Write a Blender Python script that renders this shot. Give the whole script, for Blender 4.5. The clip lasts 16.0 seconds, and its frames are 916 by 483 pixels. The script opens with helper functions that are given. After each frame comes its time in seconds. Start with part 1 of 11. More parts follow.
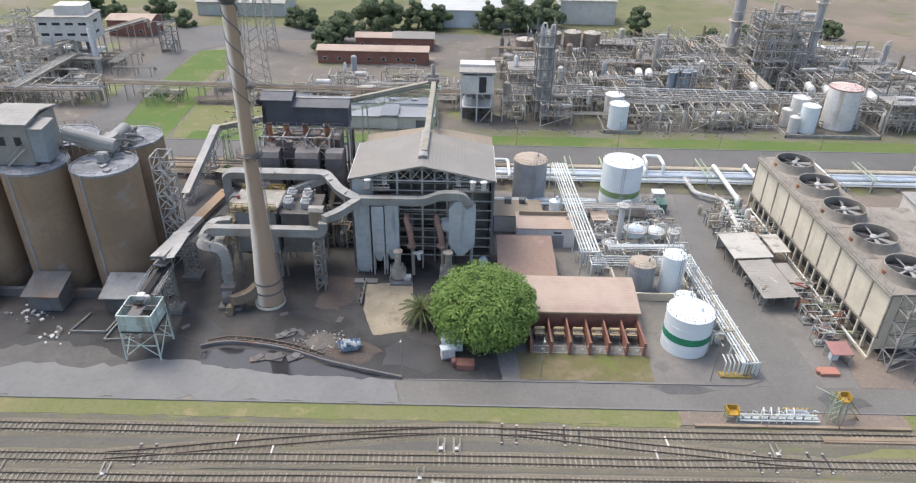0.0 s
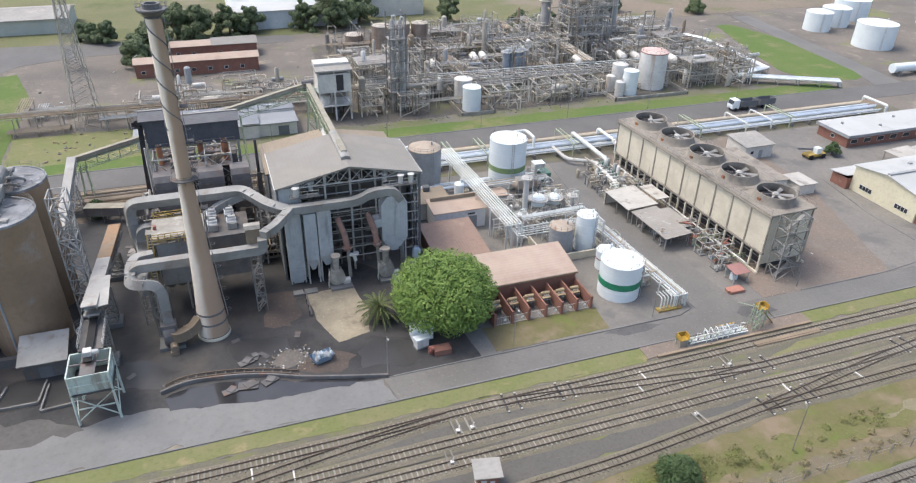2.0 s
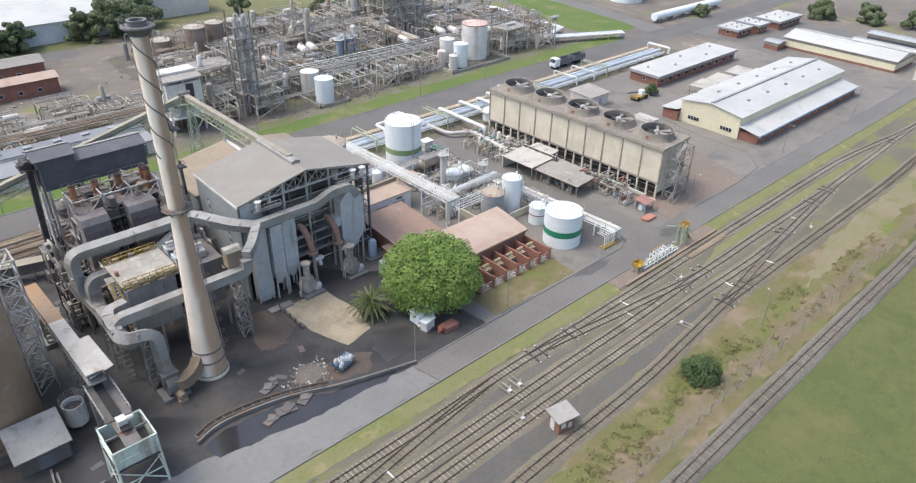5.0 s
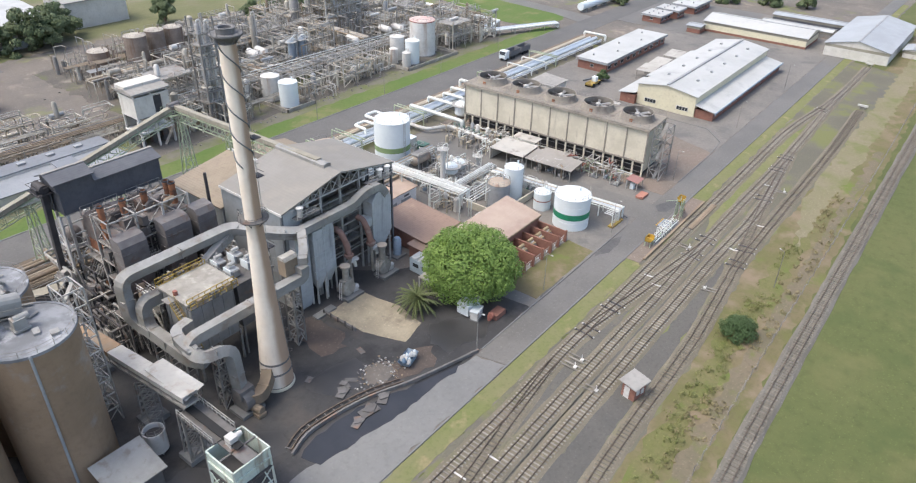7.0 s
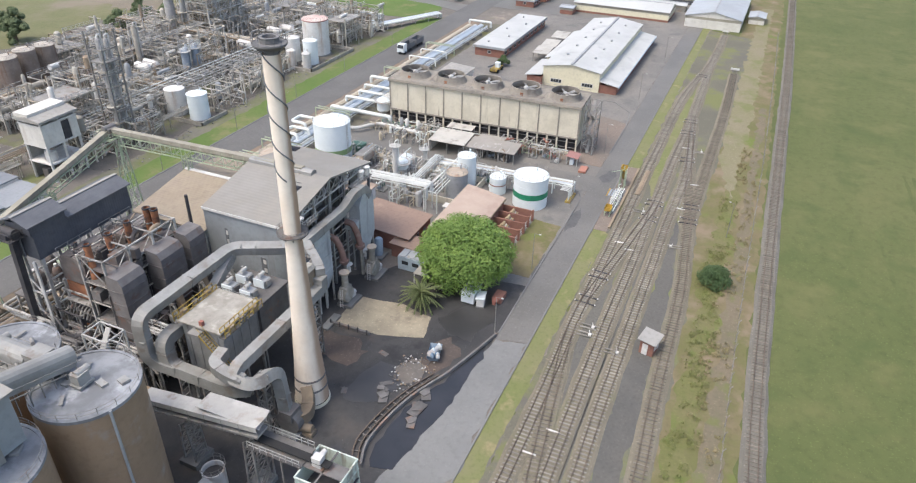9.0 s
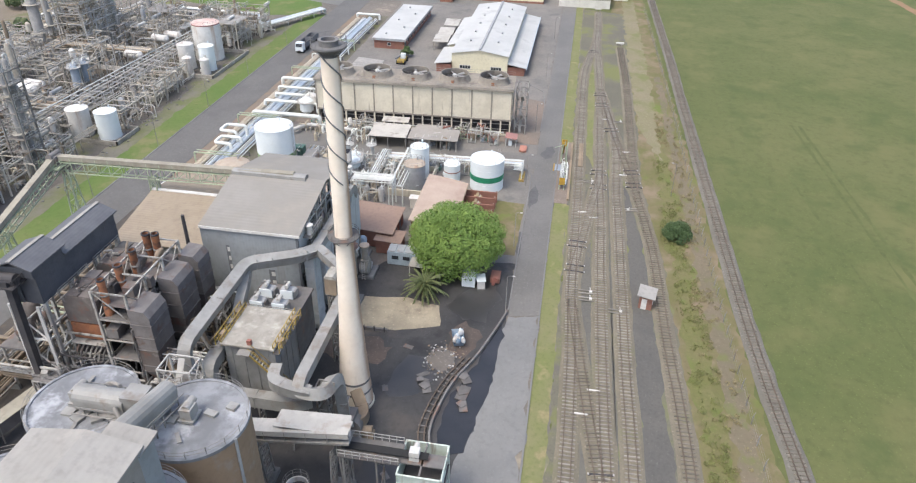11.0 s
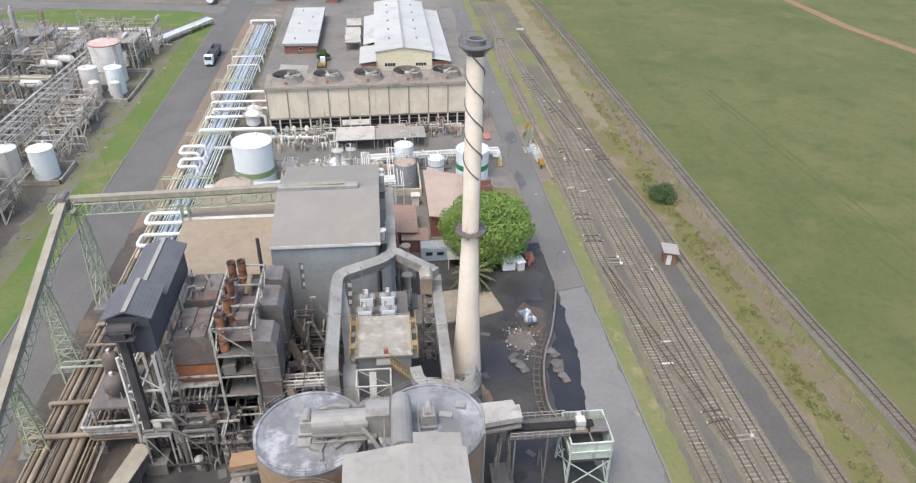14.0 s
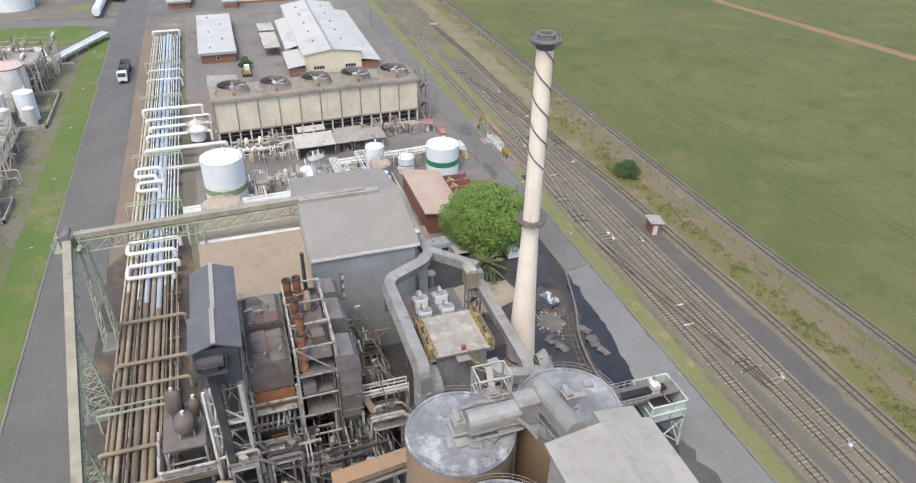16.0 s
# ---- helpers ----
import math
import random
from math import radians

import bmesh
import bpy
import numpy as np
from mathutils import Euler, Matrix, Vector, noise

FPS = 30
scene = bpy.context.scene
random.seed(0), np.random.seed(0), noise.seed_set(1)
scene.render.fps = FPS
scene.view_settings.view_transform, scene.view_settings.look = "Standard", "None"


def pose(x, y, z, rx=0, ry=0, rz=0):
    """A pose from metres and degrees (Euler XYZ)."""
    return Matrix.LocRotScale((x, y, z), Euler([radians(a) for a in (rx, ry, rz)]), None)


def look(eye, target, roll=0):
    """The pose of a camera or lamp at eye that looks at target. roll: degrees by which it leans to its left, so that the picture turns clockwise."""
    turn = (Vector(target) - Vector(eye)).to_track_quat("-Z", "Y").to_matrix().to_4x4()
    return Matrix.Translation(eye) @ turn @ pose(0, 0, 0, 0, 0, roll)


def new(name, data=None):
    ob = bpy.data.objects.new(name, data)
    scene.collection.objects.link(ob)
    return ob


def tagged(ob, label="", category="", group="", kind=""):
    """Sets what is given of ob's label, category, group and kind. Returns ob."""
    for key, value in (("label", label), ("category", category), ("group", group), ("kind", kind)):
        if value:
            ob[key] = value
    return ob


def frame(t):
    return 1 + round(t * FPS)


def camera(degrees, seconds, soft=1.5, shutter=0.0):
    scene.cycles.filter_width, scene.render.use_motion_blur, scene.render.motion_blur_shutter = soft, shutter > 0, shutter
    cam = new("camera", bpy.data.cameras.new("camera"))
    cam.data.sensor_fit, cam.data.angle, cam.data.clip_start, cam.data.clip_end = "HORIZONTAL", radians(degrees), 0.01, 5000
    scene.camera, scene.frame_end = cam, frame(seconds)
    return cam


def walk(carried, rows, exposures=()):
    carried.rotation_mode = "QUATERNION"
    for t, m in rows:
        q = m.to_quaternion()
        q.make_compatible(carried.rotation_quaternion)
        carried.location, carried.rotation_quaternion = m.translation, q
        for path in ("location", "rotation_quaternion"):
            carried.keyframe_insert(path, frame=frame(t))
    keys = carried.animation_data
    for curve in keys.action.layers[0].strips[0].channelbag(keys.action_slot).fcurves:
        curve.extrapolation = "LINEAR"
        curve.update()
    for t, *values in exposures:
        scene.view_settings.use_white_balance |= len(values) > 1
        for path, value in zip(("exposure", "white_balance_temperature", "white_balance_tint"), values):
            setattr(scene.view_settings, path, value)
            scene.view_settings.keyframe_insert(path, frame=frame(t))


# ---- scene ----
cam = camera(65.9, 16.0, 1.2)
PATH = [
    (0, (6.381, -11.173, 68.233), (6.377, -9.452, 67.216), 1.1),
    (0.5, (0.1, -11.249, 68.323), (0.207, -9.532, 67.302), 1.3),
    (1, (-6.129, -11.155, 68.388), (-5.854, -9.457, 67.368), 1.3),
    (1.5, (-12.287, -10.881, 68.459), (-11.833, -9.221, 67.44), 1.1),
    (2, (-18.278, -10.295, 68.521), (-17.701, -8.675, 67.5), 1.3),
    (2.5, (-24.046, -9.246, 68.614), (-23.33, -7.683, 67.592), 1.1),
    (3, (-29.637, -7.691, 68.725), (-28.79, -6.198, 67.699), 1.0),
    (3.5, (-35.057, -5.573, 68.827), (-34.126, -4.135, 67.794), 1.1),
    (3.7, (-37.129, -4.487, 68.844), (-36.166, -3.071, 67.811), 0.8),
    (5.8, (-57.851, 9.321, 69.283), (-56.616, 10.492, 68.233), 1.6),
    (6, (-59.687, 10.763, 69.298), (-58.435, 11.917, 68.248), 1.5),
    (6.5, (-64.009, 14.632, 69.337), (-62.71, 15.732, 68.288), 1.5),
    (7, (-68.086, 18.701, 69.358), (-66.733, 19.736, 68.309), 1.4),
    (7.5, (-71.827, 23.076, 69.435), (-70.421, 24.034, 68.384), 1.3),
    (8, (-75.335, 27.724, 69.504), (-73.863, 28.575, 68.451), 1.3),
    (8.5, (-78.611, 32.667, 69.561), (-77.086, 33.416, 68.506), 1.2),
    (9, (-81.687, 37.848, 69.603), (-80.126, 38.515, 68.546), 1.3),
    (9.2, (-82.758, 39.96, 69.615), (-81.183, 40.589, 68.556), 1.3),
    (11.3, (-92.118, 62.57, 70.075), (-90.442, 62.792, 69.007), 1.3),
    (11.5, (-92.768, 64.759, 70.082), (-91.088, 64.956, 69.016), 1.3),
    (12, (-93.915, 70.321, 70.087), (-92.228, 70.446, 69.02), 1.2),
    (12.5, (-94.733, 76.024, 70.107), (-93.042, 76.05, 69.039), 1.1),
    (13, (-95.306, 81.759, 70.164), (-93.616, 81.727, 69.095), 1.1),
    (13.5, (-95.625, 87.412, 70.256), (-93.938, 87.311, 69.186), 1.1),
    (14, (-95.61, 93.061, 70.369), (-93.932, 92.868, 69.297), 1.1),
    (14.5, (-95.255, 98.713, 70.479), (-93.591, 98.428, 69.407), 1.0),
    (15, (-94.613, 104.384, 70.577), (-92.97, 104.001, 69.503), 0.9),
    (15.5, (-93.617, 110.109, 70.696), (-92.004, 109.62, 69.62), 0.9),
    (16, (-92.269, 115.808, 70.778), (-90.673, 115.268, 69.7), 1.0),
]
walk(cam, [(t, look(eye, target, roll)) for t, eye, target, roll in PATH], exposures=[(0, 0.11), (11, 0.12), (12.5, 0.1), (14.5, 0.03), (16, -0.02)])

# ---- world and light ----
SUN_DIR = Vector((-0.38, 0.30, 0.94)).normalized()      # towards the sun
world = bpy.data.worlds.new("world")
scene.world = world
world.use_nodes = True
wn = world.node_tree.nodes
sky = wn.new("ShaderNodeTexSky")
sky.sky_type, sky.sun_disc = "NISHITA", False
sky.sun_elevation, sky.sun_rotation = math.asin(SUN_DIR.z), math.atan2(SUN_DIR.x, SUN_DIR.y)
sky.air_density, sky.dust_density, sky.ozone_density = 1.0, 4.2, 1.15
wn["Background"].inputs["Strength"].default_value = 0.292
world.node_tree.links.new(sky.outputs[0], wn["Background"].inputs["Color"])
sun_data = bpy.data.lights.new("sun", "SUN")
sun_data.energy, sun_data.angle, sun_data.color = 1.14, radians(18), (1.0, 0.975, 0.865)
sun = new("sun", sun_data)
sun.matrix_world = look(SUN_DIR * 300, (0, 0, 0))


# ---- materials ----
def mat(name, a, b=None, big=0.15, fine=2.0, rough=0.85, metal=0.0, bump=0.3, stain=None, stain_scale=0.4,
        stain_at=(0.52, 0.68), streak=0.0, ribs=None, rib_depth=0.02, vary=0.0, distort=0.0, second=None, grain=0.42, speck=0.0, gloss=0.3, runs=None, shade_side=None):
    """A weathered surface: two tones at a large and a fine scale, a stain tone with its own outline, and relief.
    streak stretches the stains down the wall; ribs = (axis, pitch) gives profiled sheet; vary shifts tone from object to object."""
    m = bpy.data.materials.new(name)
    m.use_nodes = True
    nt = m.node_tree
    n, link = nt.nodes, nt.links.new
    bsdf = n["Principled BSDF"]
    bsdf.inputs["Roughness"].default_value, bsdf.inputs["Metallic"].default_value = rough, metal
    bsdf.inputs["Specular IOR Level"].default_value = gloss
    if b is None:
        b = tuple(v * 0.72 for v in a)
    geo = n.new("ShaderNodeNewGeometry")

    def noisy(scale, detail=5.0, stretch=None, rgh=0.6):
        t = n.new("ShaderNodeTexNoise")
        t.inputs["Scale"].default_value, t.inputs["Detail"].default_value, t.inputs["Roughness"].default_value = scale, detail, rgh
        if distort:
            t.inputs["Distortion"].default_value = distort
        if stretch:
            mp = n.new("ShaderNodeMapping")
            mp.inputs["Scale"].default_value = stretch
            link(geo.outputs["Position"], mp.inputs["Vector"])
            link(mp.outputs[0], t.inputs["Vector"])
        else:
            link(geo.outputs["Position"], t.inputs["Vector"])
        return t.outputs["Fac"]

    def ramp(fac, lo, hi):
        r = n.new("ShaderNodeMapRange")
        r.interpolation_type = "SMOOTHSTEP"
        r.inputs["From Min"].default_value, r.inputs["From Max"].default_value = lo, hi
        link(fac, r.inputs["Value"])
        return r.outputs[0]

    def mix(fac, x, y, amount=1.0, mode="MIX"):
        k = n.new("ShaderNodeMix")
        k.data_type, k.blend_type = "RGBA", mode
        if amount != 1.0:
            g = n.new("ShaderNodeMath")
            g.operation = "MULTIPLY"
            g.inputs[1].default_value = amount
            link(fac, g.inputs[0])
            fac = g.outputs[0]
        link(fac, k.inputs["Factor"])
        for v, socket in ((x, k.inputs["A"]), (y, k.inputs["B"])):
            if isinstance(v, tuple):
                socket.default_value = (*v, 1)
            else:
                link(v, socket)
        return k.outputs["Result"]

    col = mix(ramp(noisy(big), 0.35, 0.65), a, b)
    fine_fac = noisy(fine, 6.0)
    dark = tuple(v * 0.62 for v in a)
    col = mix(ramp(fine_fac, 0.45, 0.75), col, dark, grain)
    if speck:
        col = mix(ramp(noisy(2.6, 3.0), 0.60, 0.68), col, tuple(min(0.7, v * 1.9) for v in a), speck)
        col = mix(ramp(noisy(1.7, 4.0, (1.0, 1.0, 1.0), 0.7), 0.60, 0.7), col, tuple(v * 0.5 for v in a), speck)
    if second:
        tone, sc, lo, hi = second
        col = mix(ramp(noisy(sc, 7.0), lo, hi), col, tone)
    if stain:
        f = noisy(stain_scale, 7.0, (1, 1, 0.12) if streak else None)
        col = mix(ramp(f, *stain_at), col, stain, 0.85)
    if runs:
        tone, sc, lo, hi = runs
        col = mix(ramp(noisy(sc, 3.0, (1, 1, 0.03)), lo, hi), col, tone, 0.8)
    if shade_side:
        # stain and shade painted as one tone on sun-averted faces, with a ragged outline
        tone, way = shade_side
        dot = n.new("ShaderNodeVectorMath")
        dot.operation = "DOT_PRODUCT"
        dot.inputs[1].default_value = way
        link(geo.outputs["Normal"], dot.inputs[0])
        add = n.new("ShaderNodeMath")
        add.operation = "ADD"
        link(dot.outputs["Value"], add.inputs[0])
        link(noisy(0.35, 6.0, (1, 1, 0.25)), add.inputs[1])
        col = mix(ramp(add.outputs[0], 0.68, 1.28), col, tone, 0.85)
    if vary:
        info = n.new("ShaderNodeObjectInfo")
        hsv = n.new("ShaderNodeHueSaturation")
        r = n.new("ShaderNodeMapRange")
        r.inputs["To Min"].default_value, r.inputs["To Max"].default_value = 1 - vary, 1 + vary
        link(info.outputs["Random"], r.inputs["Value"])
        link(r.outputs[0], hsv.inputs["Value"])
        link(col, hsv.inputs["Color"])
        col = hsv.outputs[0]
    link(col, bsdf.inputs["Base Color"])
    bp = n.new("ShaderNodeBump")
    bp.inputs["Strength"].default_value, bp.inputs["Distance"].default_value = bump, 0.08
    link(fine_fac, bp.inputs["Height"])
    last = bp
    if ribs:
        w = n.new("ShaderNodeTexWave")
        w.bands_direction = ribs[0]
        w.inputs["Scale"].default_value = 0.314 / ribs[1]
        w.inputs["Distortion"].default_value = 0.0
        link(geo.outputs["Position"], w.inputs["Vector"])
        b2 = n.new("ShaderNodeBump")
        b2.inputs["Strength"].default_value, b2.inputs["Distance"].default_value = 0.6, rib_depth
        link(w.outputs["Fac"], b2.inputs["Height"])
        link(bp.outputs[0], b2.inputs["Normal"])
        last = b2
    link(last.outputs[0], bsdf.inputs["Normal"])
    return m


GRASS = mat("field_grass", (0.088, 0.106, 0.037), (0.116, 0.124, 0.049), big=0.02, fine=0.6, rough=0.95, bump=0.5,
            stain=(0.074, 0.096, 0.033), stain_scale=0.11, stain_at=(0.48, 0.72), second=((0.132, 0.132, 0.054), 0.07, 0.48, 0.72), speck=0.4)
VERGE = mat("verge_grass", (0.155, 0.172, 0.066), (0.185, 0.182, 0.09), big=0.12, fine=1.5, rough=0.95, bump=0.5,
            stain=(0.30, 0.24, 0.14), stain_scale=0.3, stain_at=(0.55, 0.75))
LAWN = mat("lawn_grass", (0.092, 0.146, 0.037), (0.125, 0.158, 0.052), big=0.06, fine=1.2, rough=0.95, bump=0.5,
           stain=(0.185, 0.175, 0.085), stain_scale=0.12, stain_at=(0.52, 0.7))
ROUGH_GRASS = mat("rough_grass", (0.166, 0.138, 0.077), (0.125, 0.126, 0.048), big=0.11, fine=1.4, rough=0.95, bump=0.6,
                  stain=(0.225, 0.172, 0.122), stain_scale=0.16, stain_at=(0.48, 0.68), second=((0.125, 0.155, 0.04), 0.09, 0.55, 0.7))
DIRT = mat("plant_dirt", (0.178, 0.158, 0.136), (0.135, 0.124, 0.110), speck=0.6, big=0.05, fine=0.9, rough=0.95, bump=0.4,
           stain=(0.17, 0.19, 0.07), stain_scale=0.045, stain_at=(0.57, 0.68), second=((0.29, 0.25, 0.2), 0.14, 0.55, 0.75))
RED_DIRT = mat("orange_dirt", (0.208, 0.168, 0.138), (0.18, 0.154, 0.13), speck=0.5, big=0.1, fine=1.2, rough=0.95, bump=0.4,
               stain=(0.22, 0.19, 0.16), stain_scale=0.2, stain_at=(0.52, 0.72))
COAL = mat("coal_dust_ground", (0.046, 0.046, 0.047), (0.068, 0.066, 0.064), speck=0.5, big=0.08, fine=0.9, rough=0.7, bump=0.35,
           stain=(0.098, 0.084, 0.072), stain_scale=0.08, stain_at=(0.52, 0.7), second=((0.033, 0.033, 0.034), 0.13, 0.52, 0.66))
WET = mat("wet_sludge", (0.025, 0.026, 0.028), (0.04, 0.04, 0.042), big=0.15, fine=0.6, rough=0.05, bump=0.008, gloss=0.6)
DAMP = mat("damp_asphalt", (0.085, 0.083, 0.08), (0.11, 0.107, 0.103), big=0.3, fine=1.4, rough=0.55, bump=0.1)
BALLAST = mat("rail_ballast", (0.186, 0.166, 0.126), (0.155, 0.139, 0.104), big=0.12, speck=0.4, fine=5.0, rough=0.95, bump=0.7,
              stain=(0.152, 0.148, 0.092), stain_scale=0.22, stain_at=(0.52, 0.7))
GREY_BALLAST = mat("grey_ballast", (0.168, 0.158, 0.136), (0.138, 0.128, 0.108), big=0.12, speck=0.4, fine=5.0, rough=0.95, bump=0.7,
                   stain=(0.15, 0.142, 0.115), stain_scale=0.22, stain_at=(0.52, 0.7))
DULL_SLEEPER = mat("dull_sleeper", (0.185, 0.17, 0.14), (0.15, 0.137, 0.112), big=0.3, fine=3.0, rough=0.95, vary=0.2)
CINDER = mat("track_cinder", (0.126, 0.120, 0.091), (0.150, 0.141, 0.106), big=0.07, fine=2.5, rough=0.95, bump=0.5,
             speck=0.4, stain=(0.155, 0.165, 0.062), stain_scale=0.07, stain_at=(0.5, 0.62), second=((0.12, 0.112, 0.1), 0.1, 0.52, 0.7))
ASPHALT = mat("old_asphalt", (0.163, 0.156, 0.142), (0.133, 0.128, 0.117), big=0.09, speck=0.25, fine=1.8, gloss=0.4, rough=0.65, bump=0.2,
              stain=(0.15, 0.143, 0.135), stain_scale=0.15, stain_at=(0.55, 0.75))
YARD = mat("plant_yard_asphalt", (0.168, 0.16, 0.147), (0.205, 0.192, 0.172), big=0.1, speck=0.45, fine=1.3, rough=0.9, bump=0.3,
           stain=(0.135, 0.131, 0.125), stain_scale=0.14, stain_at=(0.52, 0.66))
CONCRETE_ROAD = mat("concrete_road", (0.208, 0.208, 0.2), (0.174, 0.175, 0.17), speck=0.1, big=0.08, fine=1.2, rough=0.85, bump=0.15,
                    stain=(0.15, 0.152, 0.152), stain_scale=0.07, stain_at=(0.52, 0.62))
CONCRETE = mat("weathered_concrete", (0.62, 0.572, 0.458), (0.53, 0.487, 0.386), big=0.25, grain=0.2, fine=2.0, rough=0.9, bump=0.25,
               stain=(0.30, 0.27, 0.215), stain_scale=0.9, stain_at=(0.59, 0.78), streak=1.0)
CT_DECK = mat("tower_deck", (0.30, 0.272, 0.23), (0.245, 0.222, 0.19), big=0.2, fine=1.6, rough=0.92, bump=0.25,
              stain=(0.15, 0.135, 0.12), stain_scale=0.3, stain_at=(0.52, 0.7))
SILO_WALL = mat("silo_concrete", (0.31, 0.222, 0.147), (0.245, 0.175, 0.115), big=0.12, fine=1.2, rough=0.9, bump=0.2,
                stain=(0.22, 0.15, 0.10), stain_scale=0.4, stain_at=(0.5, 0.75), streak=1.0, second=((0.31, 0.28, 0.25), 0.25, 0.58, 0.75), runs=((0.47, 0.45, 0.43), 0.55, 0.66, 0.76))
SILO_TOP = mat("lime_dusted_top", (0.262, 0.272, 0.285), (0.165, 0.171, 0.18), big=0.3, fine=1.2, rough=0.9, bump=0.2,
               stain=(0.42, 0.435, 0.458), stain_scale=0.35, stain_at=(0.5, 0.66))
# brown tone on the side away from the sun carries stain and shade
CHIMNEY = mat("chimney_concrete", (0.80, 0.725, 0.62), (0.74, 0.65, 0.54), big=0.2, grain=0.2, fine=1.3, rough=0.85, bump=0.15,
              stain=(0.45, 0.33, 0.25), stain_scale=0.6, stain_at=(0.58, 0.8), streak=1.0, shade_side=((0.36, 0.228, 0.142), (0.66, -0.75, 0.0)))
# soot black; also paints shade in openings: tower gaps, fan throats, doorway
SOOT_SHADE = mat("soot_shade_black", (0.045, 0.045, 0.05), (0.075, 0.07, 0.07), big=0.5, fine=2.0, rough=0.75)
ROOF_GREY = mat("dusty_grey_roof", (0.262, 0.25, 0.228), (0.232, 0.22, 0.198), big=0.12, grain=0.15, fine=0.9, rough=0.9, bump=0.1,
                ribs=("X", 0.6), rib_depth=0.03, stain=(0.29, 0.268, 0.232), stain_scale=0.12, stain_at=(0.5, 0.75))
ROOF_TAN = mat("dusty_tan_roof", (0.30, 0.252, 0.192), (0.26, 0.217, 0.164), big=0.12, fine=1.0, rough=0.92, bump=0.1,
               ribs=("X", 0.5), rib_depth=0.04, stain=(0.27, 0.225, 0.18), stain_scale=0.2, stain_at=(0.5, 0.75))
ROOF_PINK = mat("dusty_pink_roof", (0.44, 0.35, 0.285), (0.40, 0.31, 0.25), big=0.2, grain=0.15, fine=1.4, rough=0.9, bump=0.1,
                ribs=("Y", 0.6), rib_depth=0.02, stain=(0.33, 0.24, 0.2), stain_scale=0.2, stain_at=(0.55, 0.75))
ROOF_BROWN = mat("brown_sheet_roof", (0.29, 0.205, 0.16), (0.255, 0.18, 0.145), big=0.2, fine=1.4, rough=0.9, bump=0.1,
                 ribs=("X", 0.5), rib_depth=0.02, stain=(0.35, 0.26, 0.2), stain_scale=0.2, stain_at=(0.5, 0.75))
ROOF_WHITE = mat("white_sheet_roof", (0.47, 0.475, 0.458), (0.42, 0.425, 0.41), big=0.08, grain=0.12, fine=1.0, rough=0.6, bump=0.05,
                 ribs=("Y", 0.8), rib_depth=0.02, stain=(0.34, 0.345, 0.34), stain_scale=0.15, stain_at=(0.53, 0.72))
ROOF_BLUE = mat("pale_blue_roof", (0.44, 0.51, 0.58), (0.38, 0.45, 0.52), big=0.1, fine=1.0, rough=0.7, bump=0.05,
                ribs=("Y", 0.8), rib_depth=0.02)
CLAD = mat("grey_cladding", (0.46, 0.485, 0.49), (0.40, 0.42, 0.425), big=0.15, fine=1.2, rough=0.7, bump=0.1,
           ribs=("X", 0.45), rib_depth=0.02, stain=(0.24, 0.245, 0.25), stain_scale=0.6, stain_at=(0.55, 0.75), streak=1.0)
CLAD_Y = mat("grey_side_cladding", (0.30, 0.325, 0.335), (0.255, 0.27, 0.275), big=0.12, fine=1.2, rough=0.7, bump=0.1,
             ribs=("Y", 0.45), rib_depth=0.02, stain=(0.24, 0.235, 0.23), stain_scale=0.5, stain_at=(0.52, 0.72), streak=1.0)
DUCT = mat("galvanised_duct", (0.325, 0.324, 0.308), (0.245, 0.242, 0.228), big=0.25, fine=1.2, rough=0.65, metal=0.1, grain=0.25, bump=0.15,
           stain=(0.22, 0.19, 0.165), stain_scale=0.55, stain_at=(0.53, 0.68))
DARK = mat("dark_interior_steel", (0.135, 0.142, 0.15), (0.165, 0.17, 0.178), big=0.3, fine=1.5, rough=0.8)
BUNKER = mat("charcoal_cladding", (0.08, 0.085, 0.098), (0.105, 0.109, 0.12), big=0.2, fine=1.2, rough=0.7, ribs=("X", 0.4), rib_depth=0.02)
BUNKER_ROOF = mat("charcoal_roof", (0.13, 0.135, 0.145), (0.10, 0.104, 0.115), big=0.2, fine=1.2, rough=0.6, ribs=("Y", 0.4), rib_depth=0.02)
STEEL = mat("pale_painted_steel", (0.46, 0.46, 0.435), (0.37, 0.36, 0.335), big=0.4, fine=2.0, rough=0.7,
            stain=(0.25, 0.17, 0.12), stain_scale=0.7, stain_at=(0.56, 0.7), vary=0.15)
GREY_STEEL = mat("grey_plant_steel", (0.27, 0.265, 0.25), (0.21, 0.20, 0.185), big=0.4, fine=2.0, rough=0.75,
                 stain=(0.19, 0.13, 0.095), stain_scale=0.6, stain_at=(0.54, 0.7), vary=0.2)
FAR_STEEL = mat("weathered_far_steel", (0.47, 0.445, 0.385), (0.37, 0.345, 0.295), big=0.3, fine=1.0, rough=0.8,
                stain=(0.24, 0.17, 0.12), stain_scale=0.35, stain_at=(0.54, 0.7), vary=0.25)
GREEN_STEEL = mat("pale_green_steel", (0.39, 0.45, 0.32), (0.32, 0.36, 0.26), big=0.3, fine=2.0, rough=0.7,
                  stain=(0.24, 0.2, 0.15), stain_scale=0.7, stain_at=(0.58, 0.72))
